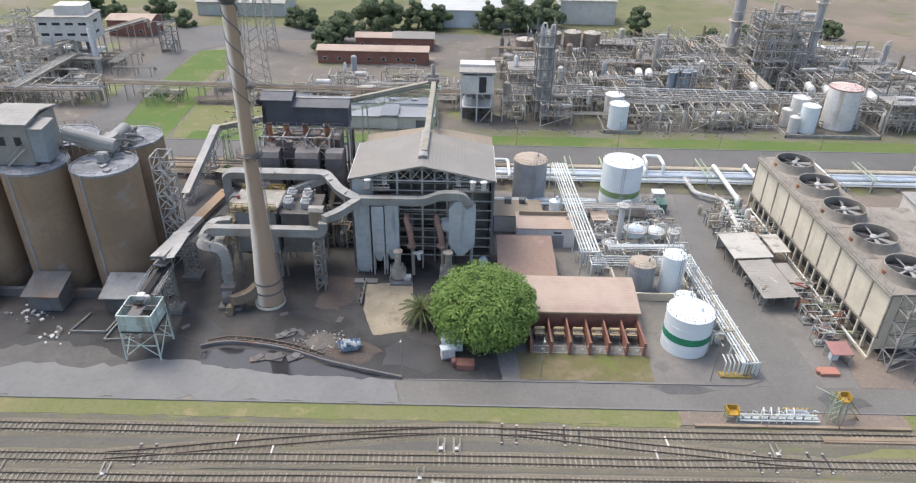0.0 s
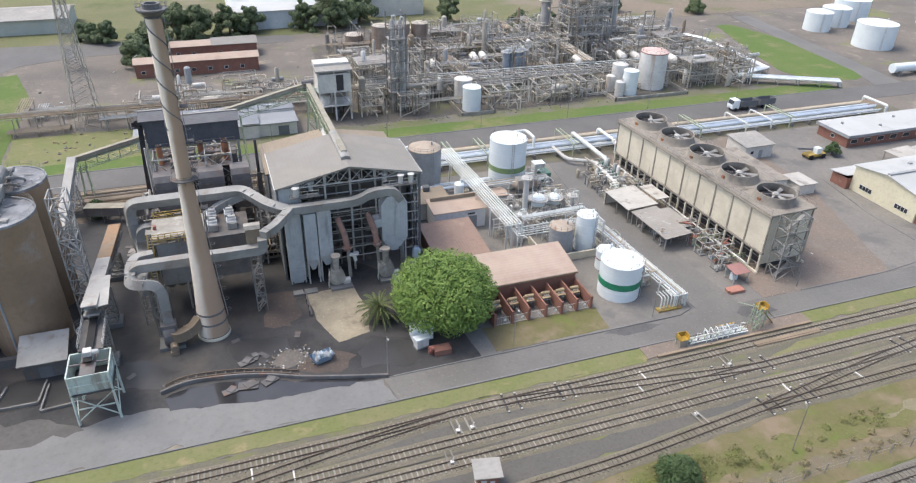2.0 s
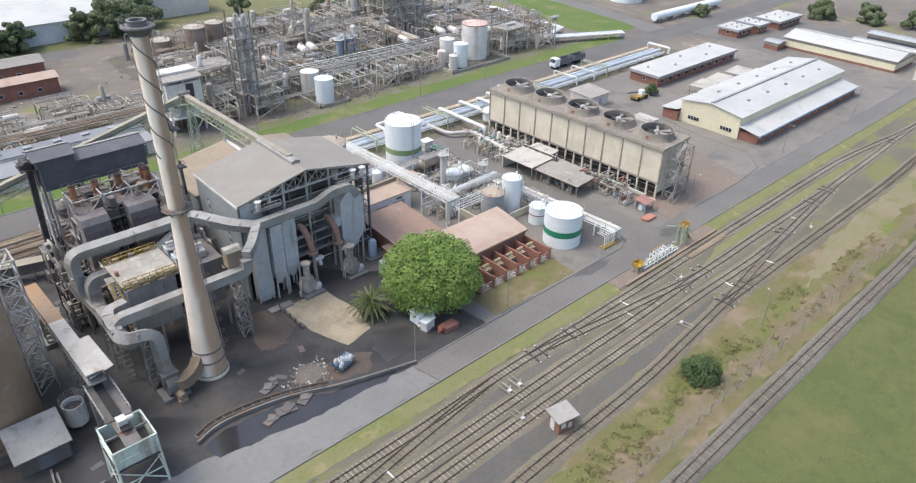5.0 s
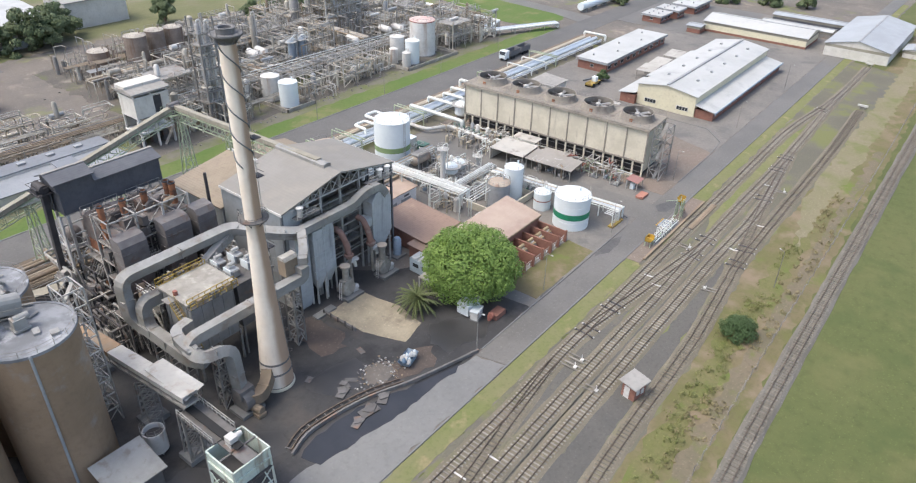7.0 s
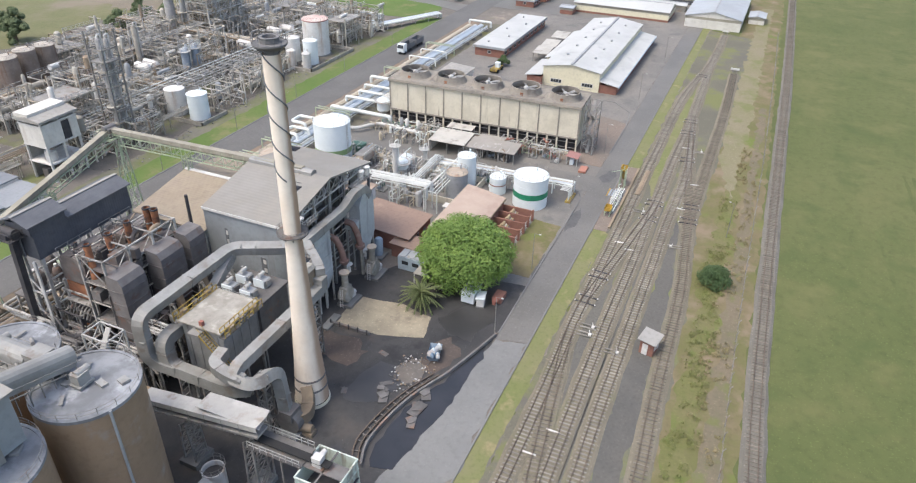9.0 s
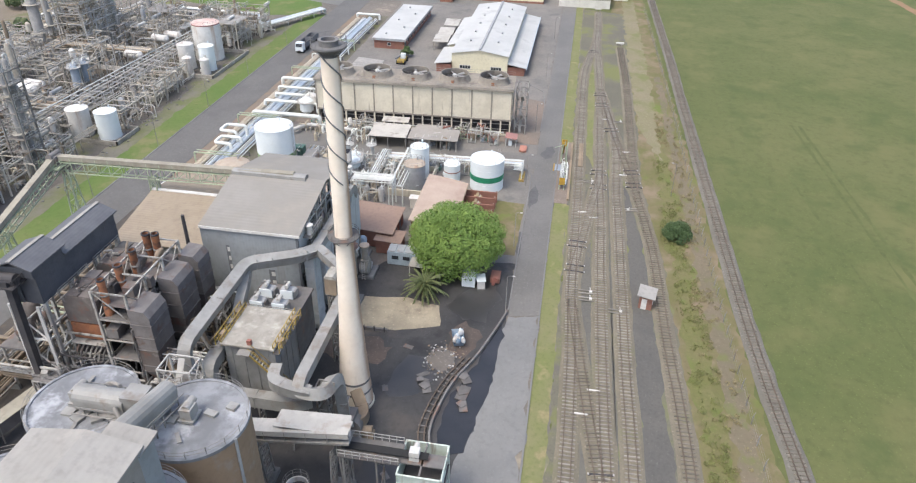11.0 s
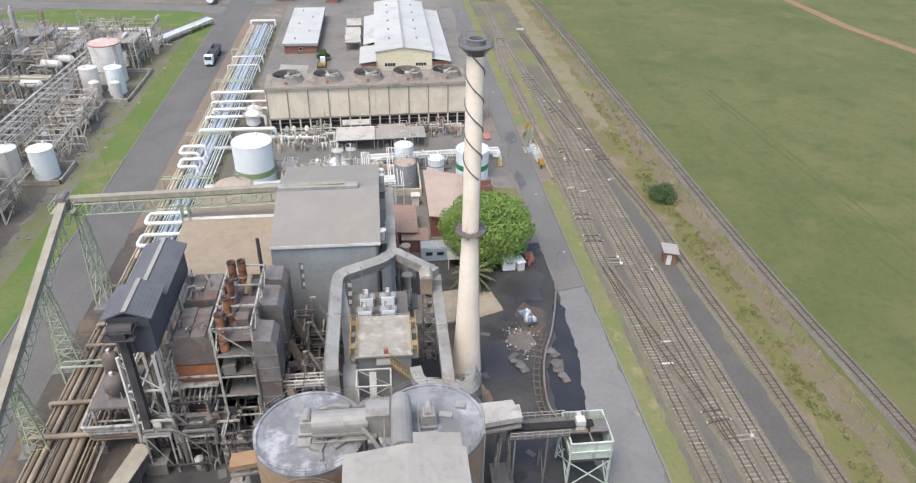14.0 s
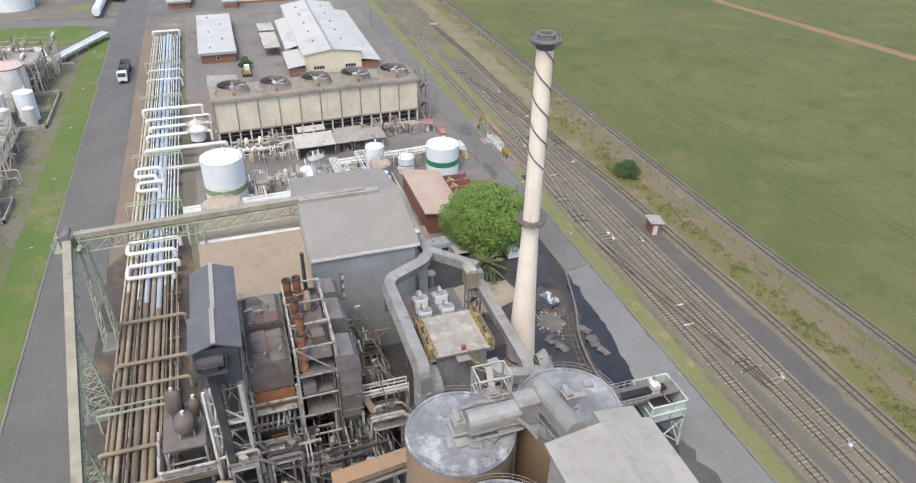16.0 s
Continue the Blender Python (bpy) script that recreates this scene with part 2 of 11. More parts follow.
HOPPER = mat("mint_painted_plate", (0.56, 0.635, 0.57), (0.46, 0.53, 0.475), big=0.3, fine=2.0, rough=0.65,
             stain=(0.28, 0.26, 0.21), stain_scale=0.8, stain_at=(0.56, 0.7), streak=1.0)
YELLOW_STEEL = mat("worn_yellow_steel", (0.40, 0.295, 0.075), (0.30, 0.215, 0.065), big=0.5, fine=2.0, rough=0.7,
                   stain=(0.2, 0.13, 0.07), stain_scale=0.8, stain_at=(0.5, 0.66))
YELLOW = mat("safety_yellow_paint", (0.50, 0.32, 0.05), (0.40, 0.25, 0.05), big=0.5, fine=2.0, rough=0.6)
RUST = mat("rusty_plate", (0.30, 0.125, 0.06), (0.22, 0.10, 0.06), big=0.5, fine=2.0, rough=0.85, stain=(0.13, 0.08, 0.06),
           stain_scale=0.8, stain_at=(0.5, 0.68))
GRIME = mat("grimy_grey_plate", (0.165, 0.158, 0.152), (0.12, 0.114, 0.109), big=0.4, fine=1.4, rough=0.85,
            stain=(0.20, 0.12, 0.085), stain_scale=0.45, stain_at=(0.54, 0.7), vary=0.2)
SLAB = mat("stained_roof_slab", (0.34, 0.322, 0.282), (0.25, 0.235, 0.203), big=0.4, fine=1.5, rough=0.9,
           stain=(0.46, 0.44, 0.39), stain_scale=0.6, stain_at=(0.5, 0.7))
WHITE = mat("white_tank_paint", (0.71, 0.76, 0.765), (0.66, 0.715, 0.725), big=0.3, fine=1.5, rough=0.5, bump=0.05, grain=0.1,
            stain=(0.5, 0.47, 0.42), stain_scale=0.6, stain_at=(0.62, 0.8), streak=1.0)
OFFWHITE = mat("weathered_white_paint", (0.62, 0.61, 0.58), (0.54, 0.53, 0.5), big=0.3, fine=1.5, rough=0.65,
               stain=(0.38, 0.28, 0.2), stain_scale=0.5, stain_at=(0.56, 0.72), streak=1.0, vary=0.1)
TANK_GREY = mat("grey_tank_paint", (0.335, 0.35, 0.355), (0.29, 0.30, 0.305), big=0.3, fine=1.5, rough=0.7,
                stain=(0.24, 0.19, 0.15), stain_scale=0.5, stain_at=(0.56, 0.75), streak=1.0)
TANK_TAN = mat("rusty_cream_top", (0.43, 0.37, 0.30), (0.36, 0.30, 0.24), big=0.4, fine=1.5, rough=0.8,
               stain=(0.30, 0.19, 0.135), stain_scale=0.5, stain_at=(0.55, 0.7))
GREEN_BAND = mat("green_band_paint", (0.03, 0.25, 0.13), (0.03, 0.2, 0.11), big=0.5, fine=2.0, rough=0.5)
OLIVE_BAND = mat("faded_green_band", (0.20, 0.30, 0.13), (0.25, 0.33, 0.17), big=0.5, fine=2.0, rough=0.6)
BLUE_VESSEL = mat("blue_grey_vessel", (0.29, 0.335, 0.385), (0.24, 0.28, 0.32), big=0.4, fine=1.5, rough=0.65)
BRICK = mat("red_brickwork", (0.27, 0.135, 0.10), (0.225, 0.11, 0.085), big=0.5, fine=5.0, rough=0.9, bump=0.3,
            stain=(0.33, 0.2, 0.15), stain_scale=0.5, stain_at=(0.58, 0.75))
CREAM = mat("cream_rendered_wall", (0.68, 0.64, 0.47), (0.63, 0.585, 0.43), big=0.2, fine=1.5, rough=0.85)
PLASTER = mat("white_plaster_wall", (0.63, 0.61, 0.56), (0.56, 0.54, 0.49), big=0.3, fine=1.5, rough=0.85,
              stain=(0.42, 0.36, 0.3), stain_scale=0.6, stain_at=(0.58, 0.75), streak=1.0)
PIPE_SILVER = mat("aluminium_clad_pipe", (0.60, 0.65, 0.69), (0.52, 0.565, 0.60), big=0.4, fine=1.5, rough=0.4, metal=0.4, vary=0.12)
PIPE_CREAM = mat("cream_lagged_pipe", (0.48, 0.425, 0.33), (0.40, 0.35, 0.27), big=0.3, fine=1.5, rough=0.7, vary=0.15,
                 stain=(0.33, 0.26, 0.19), stain_scale=0.4, stain_at=(0.55, 0.72))
DUSTY_TAN = mat("dusty_tan_pipe", (0.365, 0.302, 0.225), (0.285, 0.232, 0.172), big=0.3, fine=1.5, rough=0.8, vary=0.15)
PIPE_BROWN = mat("dusty_brown_pipe", (0.285, 0.225, 0.162), (0.215, 0.172, 0.125), big=0.3, fine=1.5, rough=0.8, vary=0.2)
PIPE_WHITE = mat("white_painted_pipe", (0.70, 0.72, 0.69), (0.60, 0.62, 0.585), big=0.3, fine=1.5, rough=0.55, vary=0.12)
MACHINE_GREEN = mat("machine_green_paint", (0.10, 0.19, 0.15), (0.08, 0.15, 0.12), big=0.5, fine=2.0, rough=0.6)
RED = mat("faded_red_paint", (0.32, 0.13, 0.10), (0.26, 0.11, 0.085), big=0.5, fine=2.0, rough=0.7)
GLASS = mat("dark_window_glass", (0.035, 0.04, 0.045), (0.05, 0.055, 0.06), big=0.5, fine=2.0, rough=0.12, bump=0.0)
BARK = mat("tree_bark", (0.13, 0.10, 0.075), fine=4.0, rough=0.95)
LEAF = mat("bright_tree_leaves", (0.19, 0.285, 0.066), (0.13, 0.215, 0.048), big=0.6, fine=3.0, rough=0.6, bump=0.0)
LEAF_DARK = mat("dark_tree_leaves", (0.055, 0.095, 0.035), (0.075, 0.115, 0.045), big=0.3, fine=2.0, rough=0.7, bump=0.0)
LEAF_PALM = mat("palm_leaves", (0.145, 0.17, 0.07), (0.105, 0.13, 0.052), big=0.5, fine=3.0, rough=0.6, bump=0.0)
RAIL_STEEL = mat("rusty_rail_steel", (0.165, 0.128, 0.10), (0.13, 0.103, 0.084), big=0.5, fine=3.0, rough=0.6, metal=0.3)
SLEEPER = mat("concrete_sleeper", (0.262, 0.247, 0.214), (0.212, 0.199, 0.17), big=0.3, fine=3.0, rough=0.9, vary=0.2)
RUBBER = mat("black_rubber", (0.03, 0.03, 0.03), fine=3.0, rough=0.85)
WOOD = mat("weathered_timber", (0.30, 0.235, 0.165), fine=3.0, rough=0.9)


# ---- mesh building ----
class Build:
    """Collects solids into one mesh."""

    def __init__(self):
        self.v, self.f = [], []

    def add(self, verts, faces):
        k = len(self.v)
        self.v.extend(verts)
        self.f.extend([tuple(i + k for i in q) for q in faces])
        return self

    def box(self, x0, x1, y0, y1, z0, z1):
        return self.add([(x0, y0, z0), (x1, y0, z0), (x1, y1, z0), (x0, y1, z0), (x0, y0, z1), (x1, y0, z1), (x1, y1, z1), (x0, y1, z1)],
                        [(0, 3, 2, 1), (4, 5, 6, 7), (0, 1, 5, 4), (1, 2, 6, 5), (2, 3, 7, 6), (3, 0, 4, 7)])

    def at(self, cx, cy, cz, sx, sy, sz, rz=0.0):
        """A block by centre and size, turned about the upright."""
        c, s = math.cos(radians(rz)), math.sin(radians(rz))
        p = [(cx + c * x * sx / 2 - s * y * sy / 2, cy + s * x * sx / 2 + c * y * sy / 2, cz + z * sz / 2)
             for z in (-1, 1) for x, y in ((-1, -1), (1, -1), (1, 1), (-1, 1))]
        return self.add(p, [(0, 3, 2, 1), (4, 5, 6, 7), (0, 1, 5, 4), (1, 2, 6, 5), (2, 3, 7, 6), (3, 0, 4, 7)])

    def prism(self, ring, z0, z1):
        """An upright solid over a ring of (x, y), counter-clockwise."""
        n = len(ring)
        v = [(x, y, z0) for x, y in ring] + [(x, y, z1) for x, y in ring]
        return self.add(v, [tuple(range(n))[::-1], tuple(range(n, 2 * n))] + [(i, (i + 1) % n, n + (i + 1) % n, n + i) for i in range(n)])

    def sweep(self, ring, axis, a, b):
        """A solid with a ring of (u, z) drawn along x or y from a to b."""
        n = len(ring)
        put = (lambda u, z, w: (w, u, z)) if axis == "x" else (lambda u, z, w: (u, w, z))
        v = [put(u, z, a) for u, z in ring] + [put(u, z, b) for u, z in ring]
        return self.add(v, [tuple(range(n))[::-1], tuple(range(n, 2 * n))] + [(i, (i + 1) % n, n + (i + 1) % n, n + i) for i in range(n)])

    def beam(self, p, q, w, h=None):
        """A square bar between two points."""
        p, q = Vector(p), Vector(q)
        h = h or w
        d = (q - p)
        if d.length < 1e-6:
            return self
        d.normalize()
        side = d.cross(Vector((0, 0, 1)))
        side = Vector((1, 0, 0)) if side.length < 1e-4 else side.normalized()
        up = side.cross(d)
        v = [tuple(e + side * a * w / 2 + up * b * h / 2) for e in (p, q) for a, b in ((-1, -1), (1, -1), (1, 1), (-1, 1))]
        return self.add(v, [(0, 1, 2, 3), (7, 6, 5, 4), (0, 4, 5, 1), (1, 5, 6, 2), (2, 6, 7, 3), (3, 7, 4, 0)])

    def cone(self, p, q, r0, r1=None, n=16, caps=True):
        p, q = Vector(p), Vector(q)
        r1 = r0 if r1 is None else r1
        d = (q - p).normalized()
        side = d.cross(Vector((0, 0, 1)))
        side = Vector((1, 0, 0)) if side.length < 1e-4 else side.normalized()
        up = side.cross(d)
        ring = [(math.cos(2 * math.pi * i / n), math.sin(2 * math.pi * i / n)) for i in range(n)]
        v = [tuple(e + (side * c + up * s) * r) for e, r in ((p, r0), (q, r1)) for c, s in ring]
        f = [(i, n + i, n + (i + 1) % n, (i + 1) % n) for i in range(n)]
        if caps:
            f += [tuple(range(n)), tuple(range(2 * n - 1, n - 1, -1))]
        return self.add(v, f)

    def lathe(self, profile, n=32, x=0.0, y=0.0):
        """Turns a profile of (r, z) about the upright."""
        v = [(x + r * math.cos(2 * math.pi * i / n), y + r * math.sin(2 * math.pi * i / n), z) for r, z in profile for i in range(n)]
        f = [(k * n + i, k * n + (i + 1) % n, (k + 1) * n + (i + 1) % n, (k + 1) * n + i) for k in range(len(profile) - 1) for i in range(n)]
        return self.add(v, f)

    def tube(self, path, r, n=8, square=False):
        """A pipe or, square, a box duct along a path, with mitred corners."""
        pts = [Vector(p) for p in path]
        off = math.pi / 4 if square else 0.0
        n = 4 if square else n
        rr = r * math.sqrt(2) if square else r
        v, ref = [], None
        for i, p in enumerate(pts):
            a = (p - pts[i - 1]).normalized() if i else (pts[1] - p).normalized()
            b = (pts[i + 1] - p).normalized() if i + 1 < len(pts) else a
            t = (a + b).normalized() if (a + b).length > 1e-4 else a
            if ref is None:
                ref = Vector((0, 0, 1)) if abs(t.z) < 0.9 else Vector((0, 1, 0))
            side = t.cross(ref).normalized()
            up = side.cross(t).normalized()
            ref = up
            k = 1 / max(0.5, math.sqrt(max(0.0, (1 + a.dot(b)) / 2)))
            bend = (b - a)
            bend = bend.normalized() if bend.length > 1e-4 else None
            for j in range(n):
                w = 2 * math.pi * j / n + off
                o = side * math.cos(w) * rr + up * math.sin(w) * rr
                if bend:
                    o += bend * o.dot(bend) * (k - 1)
                v.append(tuple(p + o))
        m = len(pts)
        f = [(i * n + j, i * n + (j + 1) % n, (i + 1) * n + (j + 1) % n, (i + 1) * n + j) for i in range(m - 1) for j in range(n)]
        f += [tuple(range(n))[::-1], tuple(range((m - 1) * n, m * n))]
        return self.add(v, f)

    def mesh(self, name, material, smooth=False):
        me = bpy.data.meshes.new(name)
        me.from_pydata(self.v, [], self.f)
        me.materials.append(material)
        if smooth:
            me.polygons.foreach_set("use_smooth", [len(p.vertices) == 4 for p in me.polygons])
            me.set_sharp_from_angle(angle=radians(40))
        me.validate()
        me.update()
        return me


def thing(name, loc=(0, 0, 0), label="", category="", group="", kind="", rz=0.0):
    ob = new(name)
    ob.empty_display_size = 0.5
    ob.matrix_basis = pose(*loc, 0, 0, rz)
    return tagged(ob, label, category, group, kind)


def part(name, build, material, parent, label="", smooth=False):
    ob = new(name, build.mesh(name, material, smooth))
    ob.parent = parent
    return tagged(ob, label)


def solo(name, build, material, label="", category="", group="", kind="", smooth=False, loc=(0, 0, 0), rz=0.0):
    ob = new(name, build.mesh(name, material, smooth))
    ob.matrix_basis = pose(*loc, 0, 0, rz)
    return tagged(ob, label, category, group, kind)


def piece(name, mesh, parent, loc, rz=0.0):
    ob = new(name, mesh)
    ob.parent = parent
    ob.matrix_basis = pose(*loc, 0, 0, rz)
    return ob


def smooth_path(pts, step=2.0):
    """A Catmull-Rom curve through points, at even steps."""
    p = [np.array(q, float) for q in pts]
    p = [2 * p[0] - p[1]] + p + [2 * p[-1] - p[-2]]
    out = []
    for i in range(1, len(p) - 2):
        n = max(2, int(np.linalg.norm(p[i + 1] - p[i]) / step))
        for k in range(n):
            t = k / n
            out.append(0.5 * (2 * p[i] + (p[i + 1] - p[i - 1]) * t + (2 * p[i - 1] - 5 * p[i] + 4 * p[i + 1] - p[i + 2]) * t * t
                              + (3 * p[i] - p[i - 1] - 3 * p[i + 1] + p[i + 2]) * t ** 3))
    return out + [p[-2]]


def rounded(path, r, n=5):
    """A path with its corners rounded to radius about r."""
    pts = [Vector(p) for p in path]
    out = [pts[0]]
    for a, b, c in zip(pts, pts[1:], pts[2:]):
        ra = min(r, (a - b).length * 0.48, (c - b).length * 0.48)
        s, e = b + (a - b).normalized() * ra, b + (c - b).normalized() * ra
        for k in range(n + 1):
            t = k / n
            out.append(s * (1 - t) ** 2 + b * 2 * t * (1 - t) + e * t * t)
    return [tuple(p) for p in out + [pts[-1]]]


def patch(name, outline, z, material, label, ragged=0.0, seed=1, kind="structure", depth=0.0):
    """A ground surface with an uneven outline, lying on the ground with a small thickness."""
    rng = random.Random(seed)
    ring = []
    for (x0, y0), (x1, y1) in zip(outline, outline[1:] + outline[:1]):
        n = max(1, int(math.hypot(x1 - x0, y1 - y0) / 1.2)) if ragged else 1
        for k in range(n):
            t = k / n
            x, y = x0 + (x1 - x0) * t, y0 + (y1 - y0) * t
            w = noise.noise((x * 0.35, y * 0.35, seed)) * 1.3 + noise.noise((x * 1.1, y * 1.1, seed + 9)) * 0.5
            nx, ny = (y1 - y0), -(x1 - x0)
            ln = math.hypot(nx, ny)
            ring.append((x + nx / ln * w * ragged, y + ny / ln * w * ragged))
    bm = bmesh.new()
    face = bm.faces.new([bm.verts.new((x, y, z)) for x, y in ring])
    bm.normal_update()
    if face.normal.z < 0:
        face.normal_flip()
    side = bmesh.ops.extrude_edge_only(bm, edges=list(bm.edges))
    for v in [g for g in side["geom"] if isinstance(g, bmesh.types.BMVert)]:
        v.co.z = -0.05
    bmesh.ops.triangulate(bm, faces=[f for f in bm.faces if len(f.verts) > 4])
    bmesh.ops.recalc_face_normals(bm, faces=list(bm.faces))
    me = bpy.data.meshes.new(name)
    bm.to_mesh(me)
    bm.free()
    me.materials.append(material)
    return tagged(new(name, me), label, "ground", kind=kind)


# ---- ground, roads and tracks ----
ORANGE = mat("orange_earth", (0.235, 0.175, 0.125), (0.185, 0.155, 0.125), big=0.1, fine=1.2, rough=0.95, bump=0.4,
             stain=(0.17, 0.155, 0.135), stain_scale=0.12, stain_at=(0.5, 0.66))

PALE_LANE = mat("pale_worn_asphalt", (0.138, 0.134, 0.126), (0.115, 0.112, 0.106), big=0.08, speck=0.25, fine=1.5, rough=0.75, stain=(0.115, 0.112, 0.106), stain_scale=0.14, stain_at=(0.54, 0.7))


def ground_sheet():
    b = Build()
    xs = [-2400, -900, -400, -200, -100, 0, 100, 200, 400, 900, 2400]
    for x0, x1 in zip(xs, xs[1:]):
        for y0, y1 in zip(xs, xs[1:]):
            b.add([(x0, y0, -0.04), (x1, y0, -0.04), (x1, y1, -0.04), (x0, y1, -0.04)], [(0, 1, 2, 3)])
    return solo("ground", b, GRASS, "wide mown green field with yellowish and darker patches", "ground", kind="structure")


ground_sheet()
patch("plant_ground", [(-330, 57), (330, 57), (330, 300), (-330, 300)], 0.0, DIRT, "bare grey-brown plant ground with thin weeds", 0.6, 3)
patch("rough_verge", [(-250, 25.4), (0, 29.2), (260, 34.5), (330, 36), (330, 45), (260, 47), (-250, 46)], -0.01, ROUGH_GRASS,
      "rough dry grass and weeds beside the sidings", 0.8, 5)
patch("siding_ground", [(-250, 37.2), (-60, 38.0), (-10, 38.9), (14, 39.4), (30, 40.4), (48, 42.0), (100, 41.8), (190, 41), (195, 57.3), (-250, 57.3)], 0.01, CINDER,
      "dark cinder ground between the railway sidings", 0.7, 6)
patch("cinder_lane", [(-130, 40.9), (-40, 41.3), (-10, 42.0), (14, 42.5), (26, 43.2), (44, 45.0), (47, 45.9), (24, 45.9), (-10, 45.7), (-40, 45.3), (-130, 44.7)], 0.016, mat("dark_cinder", (0.098, 0.095, 0.087), (0.12, 0.114, 0.101), big=0.1, fine=2.0, rough=0.95, speck=0.3),
      "dark grey cinder lane between two sidings", 0.8, 41)
STRIP = mat("sooty_cinder_strip", (0.112, 0.108, 0.096), (0.134, 0.127, 0.108), big=0.1, fine=2.0, rough=0.95, speck=0.35, stain=(0.15, 0.135, 0.10), stain_scale=0.2, stain_at=(0.55, 0.7))
for k, ring in enumerate(([(-130, 51.0), (-45, 51.4), (-28, 52.6), (-14, 53.9), (-24, 53.4), (-45, 53.3), (-130, 52.9)], [(-16, 52.0), (-6, 53.2), (3, 53.9), (14, 53.9), (23, 52.6), (10, 52.1)],
                          [(-130, 47.6), (-45, 48.0), (-10, 48.6), (30, 48.8), (58, 49.0), (58, 49.4), (30, 49.2), (-10, 49.1), (-45, 48.5), (-130, 48.0)])):
    patch("cinder_strip", ring, 0.017 + 0.001 * k, STRIP, "dark sooty strip between the ballast beds", 0.35, 141 + k)
patch("grass_strip", [(54, 52.2), (80, 52.1), (112, 52.4), (126, 53.0), (112, 54.3), (80, 54.3), (62, 54.2)], 0.018, VERGE, "yellow-green grass between two sidings", 0.4, 146)
patch("grass_strip", [(22, 57.0), (36, 57.0), (36, 57.4), (22, 57.4)], 0.05, VERGE, "yellow-green grass beside the siding", 0.2, 147)
patch("weedy_band", [(-130, 32.8), (-40, 34.2), (20, 35.0), (70, 36.0), (74, 38.6), (20, 38.2), (-40, 37.4), (-130, 36.2)], 0.0, mat("weedy_grass", (0.128, 0.134, 0.048), (0.16, 0.144, 0.07), big=0.14, fine=1.6, rough=0.95, bump=0.6, speck=0.4, stain=(0.12, 0.145, 0.04), stain_scale=0.3, stain_at=(0.52, 0.66)),
      "yellow-green weedy band beside the sidings", 1.2, 42)
patch("bare_band", [(-130, 28.6), (-40, 30.4), (20, 31.6), (120, 33.4), (120, 35.0), (20, 34.0), (-40, 33.2), (-130, 31.6)], 0.005, mat("bare_brown_earth", (0.172, 0.142, 0.098), (0.145, 0.128, 0.084), big=0.12, fine=1.6, rough=0.95, bump=0.6, speck=0.5, stain=(0.135, 0.145, 0.055), stain_scale=0.25, stain_at=(0.5, 0.66)),
      "bare brown earth band along the fence", 0.9, 43)
patch("dirt_strip", [(60, 37), (110, 36.5), (240, 38), (240, 42.5), (110, 42.2), (78, 41.5)], 0.02, mat("sandy_track_side", (0.215, 0.19, 0.125), (0.19, 0.175, 0.10), big=0.1, fine=1.4, rough=0.95, bump=0.5, speck=0.4,
      stain=(0.145, 0.155, 0.06), stain_scale=0.12, stain_at=(0.5, 0.66)), "sandy bare strip beside the track", 1.0, 7)
patch("grass_verge", [(-250, 57.2), (300, 57.6), (300, 60.2), (-250, 60.2)], 0.04, VERGE, "narrow mown grass verge beside the kerb", 0.35, 8)
LUSH = mat("lush_field_grass", (0.084, 0.101, 0.036), (0.092, 0.107, 0.039), big=0.07, fine=0.7, rough=0.95, bump=0.5, speck=0.25, stain=(0.105, 0.122, 0.045), stain_scale=0.09, stain_at=(0.5, 0.66))
for k, (a, b, w) in enumerate((((-70, -6), (90, 2.5), 0.35), ((-70, -8.2), (90, 0.6), 0.35), ((-20, 2), (60, 9.6), 0.3))):
    patch("wheel_track", [(a[0], a[1] - w), (b[0], b[1] - w), (b[0], b[1] + w), (a[0], a[1] + w)], -0.028 + 0.001 * k, LUSH, "faint dark wheel mark across the field", 0.3, 155 + k)
patch("field_track", [(-40, -117), (75, -97), (150, -80), (214, -76), (400, -56), (400, -52.4), (214, -72.2), (150, -75.6), (75, -92), (-40, -112)], 0.0, mat("field_track_earth", (0.26, 0.165, 0.095), (0.22, 0.15, 0.09), big=0.1, fine=1.2, rough=0.95, bump=0.4),
      "orange earth track across the field", 0.4, 9)

# the road past the sidings: concrete on one side of the joint, asphalt on the other
patch("road_asphalt", [(-1.2, 60.4), (330, 60.4), (330, 65.2), (72, 65.3), (-2.2, 65.2)], 0.06, ASPHALT, "worn grey asphalt road", 0.0, 10)
patch("concrete_apron", [(-250, 60.4), (-1.22, 60.4), (-2.22, 65.2), (-12.5, 66.1), (-18.2, 66.2), (-26.9, 67.1), (-31, 68.4), (-37, 68.6), (-42, 68.1), (-47.6, 70.8),
                         (-55.2, 71.4), (-61, 68.6), (-80, 69), (-250, 70)], 0.065, CONCRETE_ROAD, "pale concrete road apron with a ragged dirty edge", 0.8, 11)
patch("coal_yard", [(-250, 64), (13, 65.4), (13, 84), (-4, 101), (-13, 126.3), (-70, 126.3), (-250, 126.3)], 0.03, COAL, "black coal-dusted earth yard", 0.5, 12)
patch("weedy_yard", [(-100, 71), (-62, 71.5), (-56, 79), (-60, 86), (-100, 87)], 0.045, COAL, "dark earth yard with weeds and rubble", 1.0, 13)
